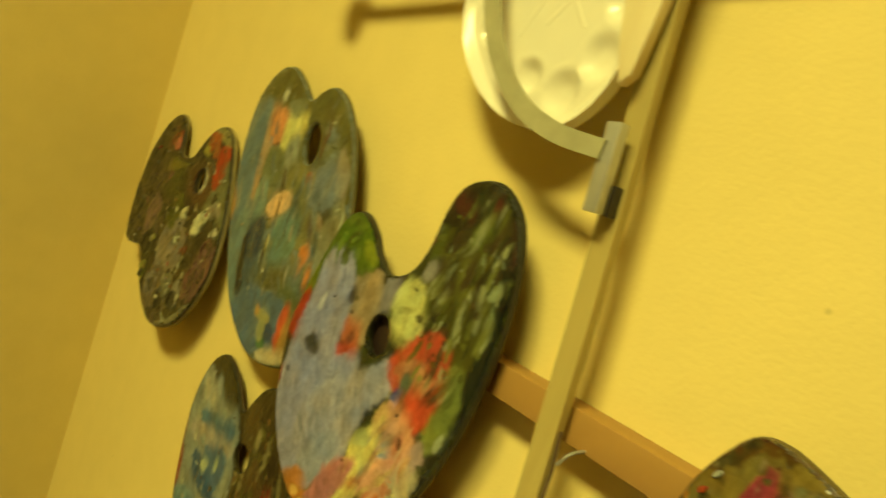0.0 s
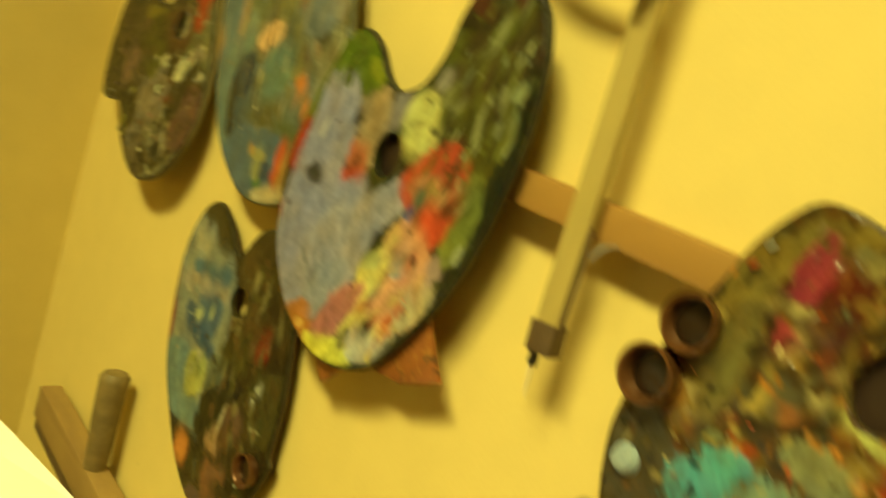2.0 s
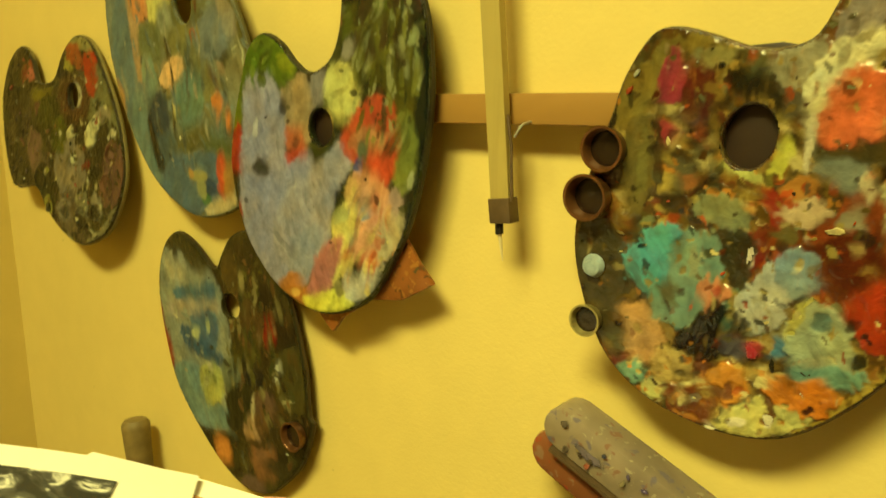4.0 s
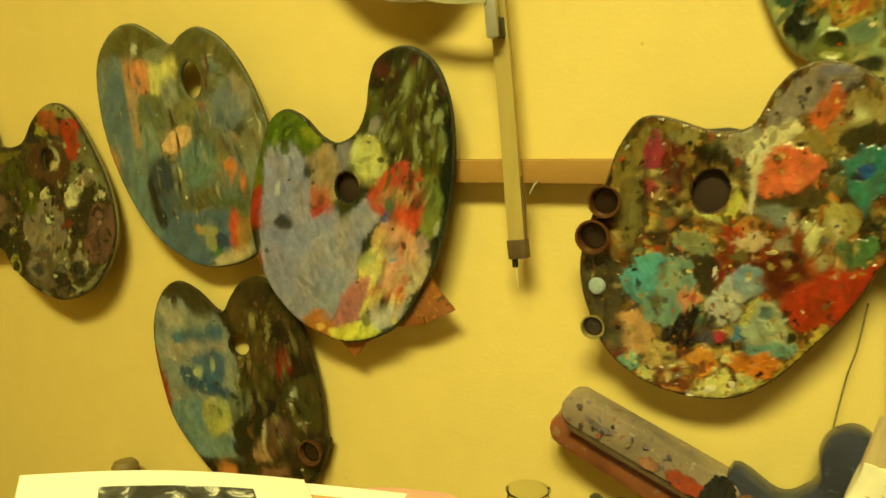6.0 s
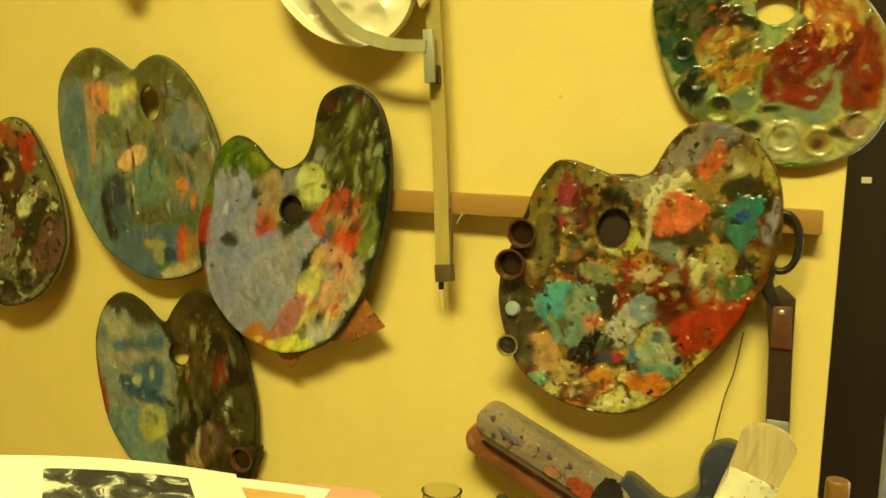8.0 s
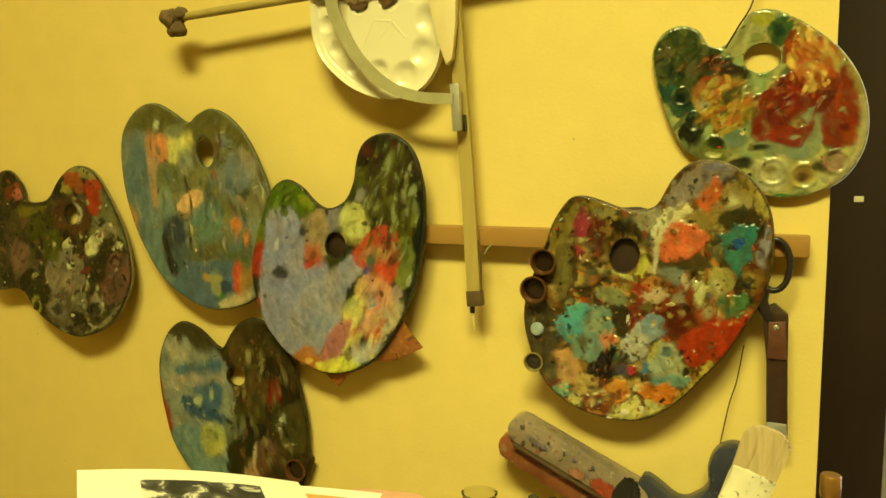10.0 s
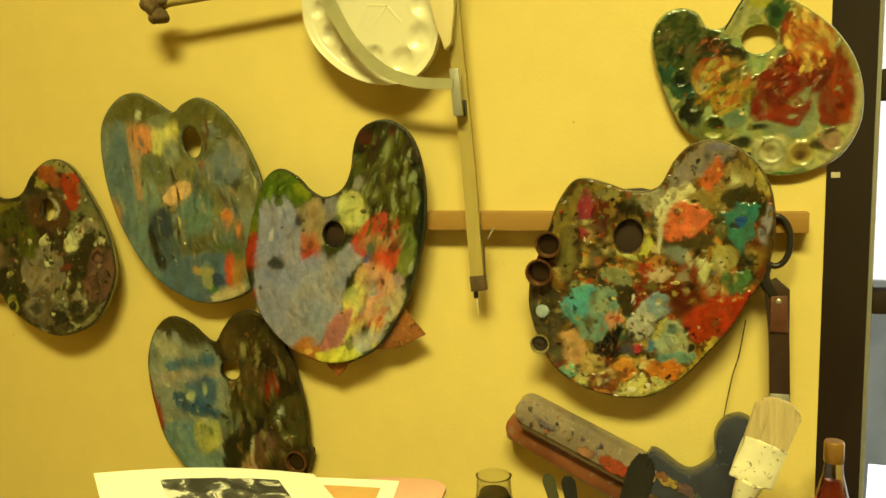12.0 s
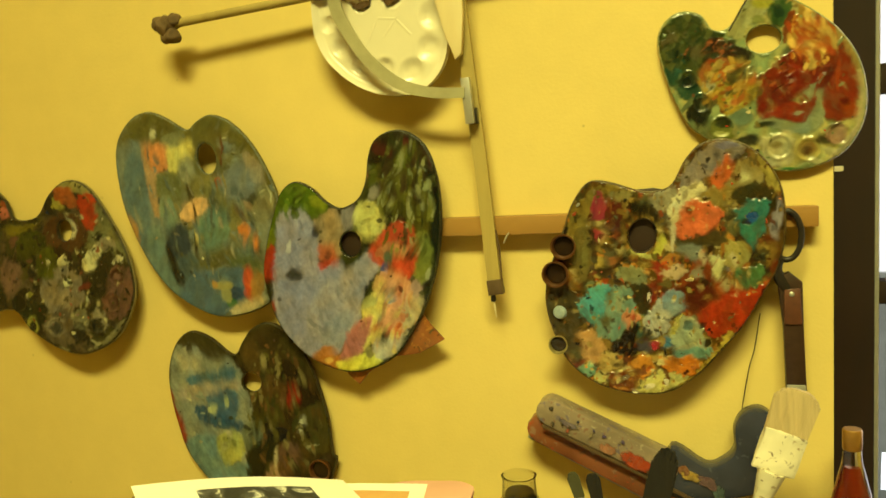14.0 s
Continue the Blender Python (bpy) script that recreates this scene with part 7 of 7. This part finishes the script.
# ---- wooden float low on the wall ----
flt = thing("wooden_float", "worn wooden plasterer's float with an upright handle", "float")
part("blade", box(-0.548, -0.24, -0.04, -0.012, 0.985, 1.028, 0.004, pose(0, 0, 0)), OLD_WOOD, flt)
# separate dark brown strip for the bar's darker side face
part("lower_edge", box(-0.546, -0.242, -0.036, -0.014, 0.966, 0.985, 0.002), RUST, flt, "dark lower edge")
part("handle", tube_mesh(curve_line([(-0.352, -0.027, 1.024), (-0.352, -0.028, 1.06), (-0.357, -0.028, 1.10), (-0.361, -0.027, 1.142)]), lambda t: 0.0125 + 0.0045 * t if t < 0.985 else 0.013, 16), plain("mottled_handle_wood", (0.17, 0.12, 0.045), 0.6, 0, 60, 0.5, 0.3), flt, "green-brown mottled handle")

# ---- cabinet and what stands on it ----
cab = thing("cabinet", "low brown wooden studio cabinet against the wall", "cabinet")
part("carcass", box(-0.16, 0.54, -0.6, -0.02, 0.0, 0.95, 0.004), FLOOR_MAT, cab)
part("top", box(-0.17, 0.55, -0.62, -0.012, 0.95, 0.98, 0.004), FLOOR_MAT, cab)
part("door", box(-0.15, 0.188, -0.62, -0.601, 0.06, 0.93, 0.003), FLOOR_MAT, cab)
part("door", box(0.192, 0.53, -0.62, -0.601, 0.06, 0.93, 0.003), FLOOR_MAT, cab)

PRINT, pnt, pb = base("black_white_print", 0.55)
v = coords(pnt)
pn = noise_node(pnt, v, 32, 6, 0.65, 1.5)
link(pnt, ramp(pnt, pn.outputs["Fac"], [(0.42, (0.03, 0.03, 0.03)), (0.54, (0.10, 0.10, 0.10)), (0.60, (0.7, 0.7, 0.68))]), pb.inputs["Base Color"])
OCHRE_PRINT, pnt, pb = base("ochre_print", 0.55)
pn = noise_node(pnt, coords(pnt), 14, 5, 0.6, 0.8)
link(pnt, ramp(pnt, pn.outputs["Fac"], [(0.3, (0.62, 0.40, 0.16)), (0.5, (0.62, 0.34, 0.14)), (0.7, (0.60, 0.22, 0.14))]), pb.inputs["Base Color"])
PINK = plain("pink_cover", (0.72, 0.40, 0.34), 0.5, 0, 30, 0.12)


def sheet(w, d, turn, x, y, z, curl, thick=0.0006):
    """A sheet whose far edge is centred on x, y; it bows up a little."""
    bm = bmesh.new()
    m = pose(x, y, z, 0, 0, turn)
    nx, ny = 14, 10
    g = [[bm.verts.new(m @ Vector(((i / nx - 0.5) * w, -j / ny * d, curl * math.sin(math.pi * i / nx) * (1 - 0.6 * j / ny)))) for i in range(nx + 1)] for j in range(ny + 1)]
    for j in range(ny):
        for i in range(nx):
            bm.faces.new((g[j + 1][i], g[j + 1][i + 1], g[j][i + 1], g[j][i]))
    ext = bmesh.ops.extrude_face_region(bm, geom=bm.faces[:])
    bmesh.ops.translate(bm, verts=[v for v in ext["geom"] if isinstance(v, bmesh.types.BMVert)], vec=(0, 0, thick))
    bmesh.ops.recalc_face_normals(bm, faces=bm.faces[:])
    return bm


stack = thing("book_stack", "stack of large pale sketchbooks on the cabinet", "books")
zz = 0.98
for k in range(6):
    part("sketchbook", box(-0.11, 0.11, -0.28, 0.0, 0, 0.046, 0.003, pose(0.055 + 0.004 * (k % 2), -0.235, zz, 0, 0, 24 + 3 * (k % 3))), PAPER, stack)
    zz += 0.0463


def leaning(a, b, reach, inset, z_off, curl):
    """A sheet with its far edge from a to b, reaching out sideways and slightly down; inset trims its border."""
    a, b, reach = Vector(a), Vector(b), Vector(reach)
    bm = bmesh.new()
    nx, ny = 14, 10
    u0, u1, v0, v1 = inset
    g = []
    for j in range(ny + 1):
        row = []
        for i in range(nx + 1):
            u, v = u0 + (u1 - u0) * i / nx, v0 + (v1 - v0) * j / ny
            row.append(bm.verts.new(a + (b - a) * u + reach * v + Vector((0, 0, z_off + curl * math.sin(math.pi * u)))))
        g.append(row)
    for j in range(ny):
        for i in range(nx):
            bm.faces.new((g[j + 1][i], g[j + 1][i + 1], g[j][i + 1], g[j][i]))
    ext = bmesh.ops.extrude_face_region(bm, geom=bm.faces[:])
    bmesh.ops.translate(bm, verts=[v for v in ext["geom"] if isinstance(v, bmesh.types.BMVert)], vec=(0, 0, 0.0006))
    bmesh.ops.recalc_face_normals(bm, faces=bm.faces[:])
    return bm


leaf = thing("print_sheet", "curled white sheet with a black and white print", "sheet")
EA, EB, REACH = (-0.081, -0.367, 1.322), (0.051, -0.209, 1.271), (0.16, -0.15, -0.015)
page = part("paper", leaning(EA, EB, REACH, (0, 1, 0, 1), 0, 0.006), PAPER, leaf)
part("print", leaning(EA, EB, REACH, (0.25, 0.78, 0.12, 0.8), 0.0012, 0.006), PRINT, page, "black and white printed picture")
leaf2 = thing("print_sheet", "white sheet with an ochre and pink print under another", "sheet")
page2 = part("paper", sheet(0.20, 0.30, 12, 0.038, -0.206, 1.263, 0.002), PAPER, leaf2)
part("print", sheet(0.16, 0.20, 12, 0.046, -0.225, 1.2642, 0.002), OCHRE_PRINT, page2, "ochre and pink printed picture")
cover = thing("pink_booklet", "soft pink booklet with rounded corners", "booklet")
bm = slab(spline([(0.09, -0.20), (0.15, -0.172), (0.178, -0.176), (0.188, -0.20), (0.19, -0.3), (0.10, -0.33)], 6), 0, 0.006)
bm.transform(Matrix(((1, 0, 0, 0), (0, 0, 1, 0), (0, -1, 0, 1.263), (0, 0, 0, 1))))
bmesh.ops.recalc_face_normals(bm, faces=bm.faces[:])
part("cover", bm, PINK, cover)

# ---- brushes in a pot, jar and bottle ----
BRISTLE = plain("pale_bristle", (0.50, 0.39, 0.22), 0.7, 0, 260, 0.3, 0.8, (1, 1, 0.06))
CHALK = smooth_paint("white_paint_crust", (0.72, 0.68, 0.54), [(0.30, 0.22, 0.12), (0.16, 0.11, 0.07)], 0.55)
BLACK_BRISTLE = plain("black_bristle", (0.012, 0.011, 0.011), 0.6, 0, 260, 0.3, 0.8, (1, 1, 0.06))
pot = thing("brush_pot", "stoneware pot holding brushes on the cabinet", "pot")
part("pot_body", lathe([(0.05, 0), (0.056, 0.01), (0.058, 0.12), (0.055, 0.15), (0.05, 0.15), (0.05, 0.02)], 28, pose(0.44, -0.11, 0.98)), plain("stoneware", (0.3, 0.25, 0.2), 0.4), pot)


def flat_brush(ragged, name, label, m, w, bristle_len, ferrule_len, handle_len, bristle_mat, ferrule_mat, handle_mat):
    """A flat brush with its bristles up; m puts its ferrule's foot."""
    br = thing(name, label, "brush", "brushes in the pot")
    bm = bmesh.new()
    rnd = random.Random(int(w * 1e5))
    for k in range(760):
        u, v2 = rnd.uniform(-0.46, 0.46) * w, rnd.uniform(-0.12, 0.12) * w
        r, tip = 0.0009, bristle_len * (1.02 - 0.34 * (abs(u / w) * 2) ** 3.2 + rnd.uniform(-ragged, ragged * 0.4))
        a = [bm.verts.new((u + dx * r, v2 + dy * r, ferrule_len * 0.9)) for dx, dy in ((-1, -1), (1, -1), (1, 1), (-1, 1))]
        b = [bm.verts.new((u * 1.04 + rnd.uniform(-0.0012, 0.0012) + dx * r, v2 * 0.7 + dy * r, ferrule_len + tip)) for dx, dy in ((-1, -1), (1, -1), (1, 1), (-1, 1))]
        for i in range(4):
            bm.faces.new((a[i], a[(i + 1) % 4], b[(i + 1) % 4], b[i]))
        bm.faces.new(b)
    bm.transform(m)
    mesh_ob("bristles", bm, bristle_mat, br, smooth=False)
    fb = box(-w * 0.49, w * 0.49, -w * 0.18, w * 0.18, 0, ferrule_len, 0.003)
    bmesh.ops.subdivide_edges(fb, edges=fb.edges[:], cuts=3, use_grid_fill=True)
    for v in fb.verts:
        v.co += Vector((1, 1, 1)) * 0.002 * noise.noise(v.co * 130)
    fb.transform(m)
    part("ferrule", fb, ferrule_mat, br)
    hp = [m @ Vector((0, 0, z)) for z in (0.001, -handle_len * 0.15, -handle_len * 0.3, -handle_len * 0.6, -handle_len)]
    part("handle", tube_mesh(curve_line(hp), lambda t: w * (0.34 - 0.2 * min(1, t * 3)) , 12), handle_mat, br)


flat_brush(0.05, "flat_brush", "wide flat brush with pale bristles and a white paint-crusted ferrule", pose(0.474, -0.115, 1.272, 0, 18, 0), 0.041, 0.042, 0.044, 0.24, BRISTLE, CHALK, CHALK)
flat_brush(0.55, "black_brush", "flat brush with black bristles standing in the pot", pose(0.352, -0.12, 1.195, 0, 14, 0), 0.026, 0.062, 0.022, 0.22, BLACK_BRISTLE, BLACK, STICK_WOOD)
flat_brush(0.15, "small_brush", "small dark brush standing in the pot", pose(0.305, -0.12, 1.212, 0, -10, 0), 0.012, 0.026, 0.02, 0.2, BLACK_BRISTLE, STEEL, STICK_WOOD)
flat_brush(0.15, "small_brush", "small dark green brush standing in the pot", pose(0.288, -0.12, 1.215, 0, -16, 0), 0.010, 0.024, 0.02, 0.2, plain("green_bristle", (0.06, 0.06, 0.03), 0.6), STEEL, STICK_WOOD)

CLEAR, cnt, cb = base("jar_glass", 0.05)
cb.inputs["Base Color"].default_value = (0.85, 0.85, 0.78, 1)
cb.inputs["Transmission Weight"].default_value = 1.0
cb.inputs["IOR"].default_value = 1.3
jar = thing("glass_jar", "small clear glass jar with a dark brown content", "jar")
part("glass", lathe([(0.021, 0), (0.023, 0.004), (0.023, 0.25), (0.019, 0.258), (0.018, 0.278), (0.0195, 0.28), (0.017, 0.28), (0.0165, 0.256), (0.0205, 0.248), (0.0205, 0.006)], 28, pose(0.218, -0.12, 0.972)), CLEAR, jar)
part("content", lathe([(0.019, 0.007), (0.020, 0.02), (0.020, 0.235), (0.017, 0.256), (0.0155, 0.262)], 24, pose(0.218, -0.12, 0.972)), SLUDGE, jar, "dark brown liquid")
GREEN_GLASS, cnt, cb = base("bottle_glass", 0.06)
cb.inputs["Base Color"].default_value = (0.60, 0.56, 0.36, 1)
cb.inputs["Transmission Weight"].default_value = 1.0
bottle = thing("bottle", "slim glass bottle with gold cap and red content", "bottle")
BX, BY = 0.556, -0.055
BZ = 1.0025
part("glass", lathe([(0.028, 0), (0.031, 0.004), (0.031, 0.15), (0.027, 0.19), (0.016, 0.235), (0.0095, 0.262), (0.0085, 0.278)], 30, pose(BX, BY, BZ)), GREEN_GLASS, bottle)
part("content", lathe([(0.02, 0.006), (0.021, 0.15), (0.018, 0.19), (0.008, 0.235), (0.005, 0.255)], 24, pose(BX, BY, BZ)), plain("red_liquid", (0.35, 0.03, 0.015), 0.2), bottle, "red liquid")
part("cap", lathe([(0.0088, 0.274), (0.0096, 0.276), (0.0096, 0.294), (0.0086, 0.296)], 24, pose(BX, BY, BZ)), plain("gold_cap", (0.42, 0.23, 0.06), 0.35, 0.7, 90, 0.15), bottle, "gold-coloured cap")
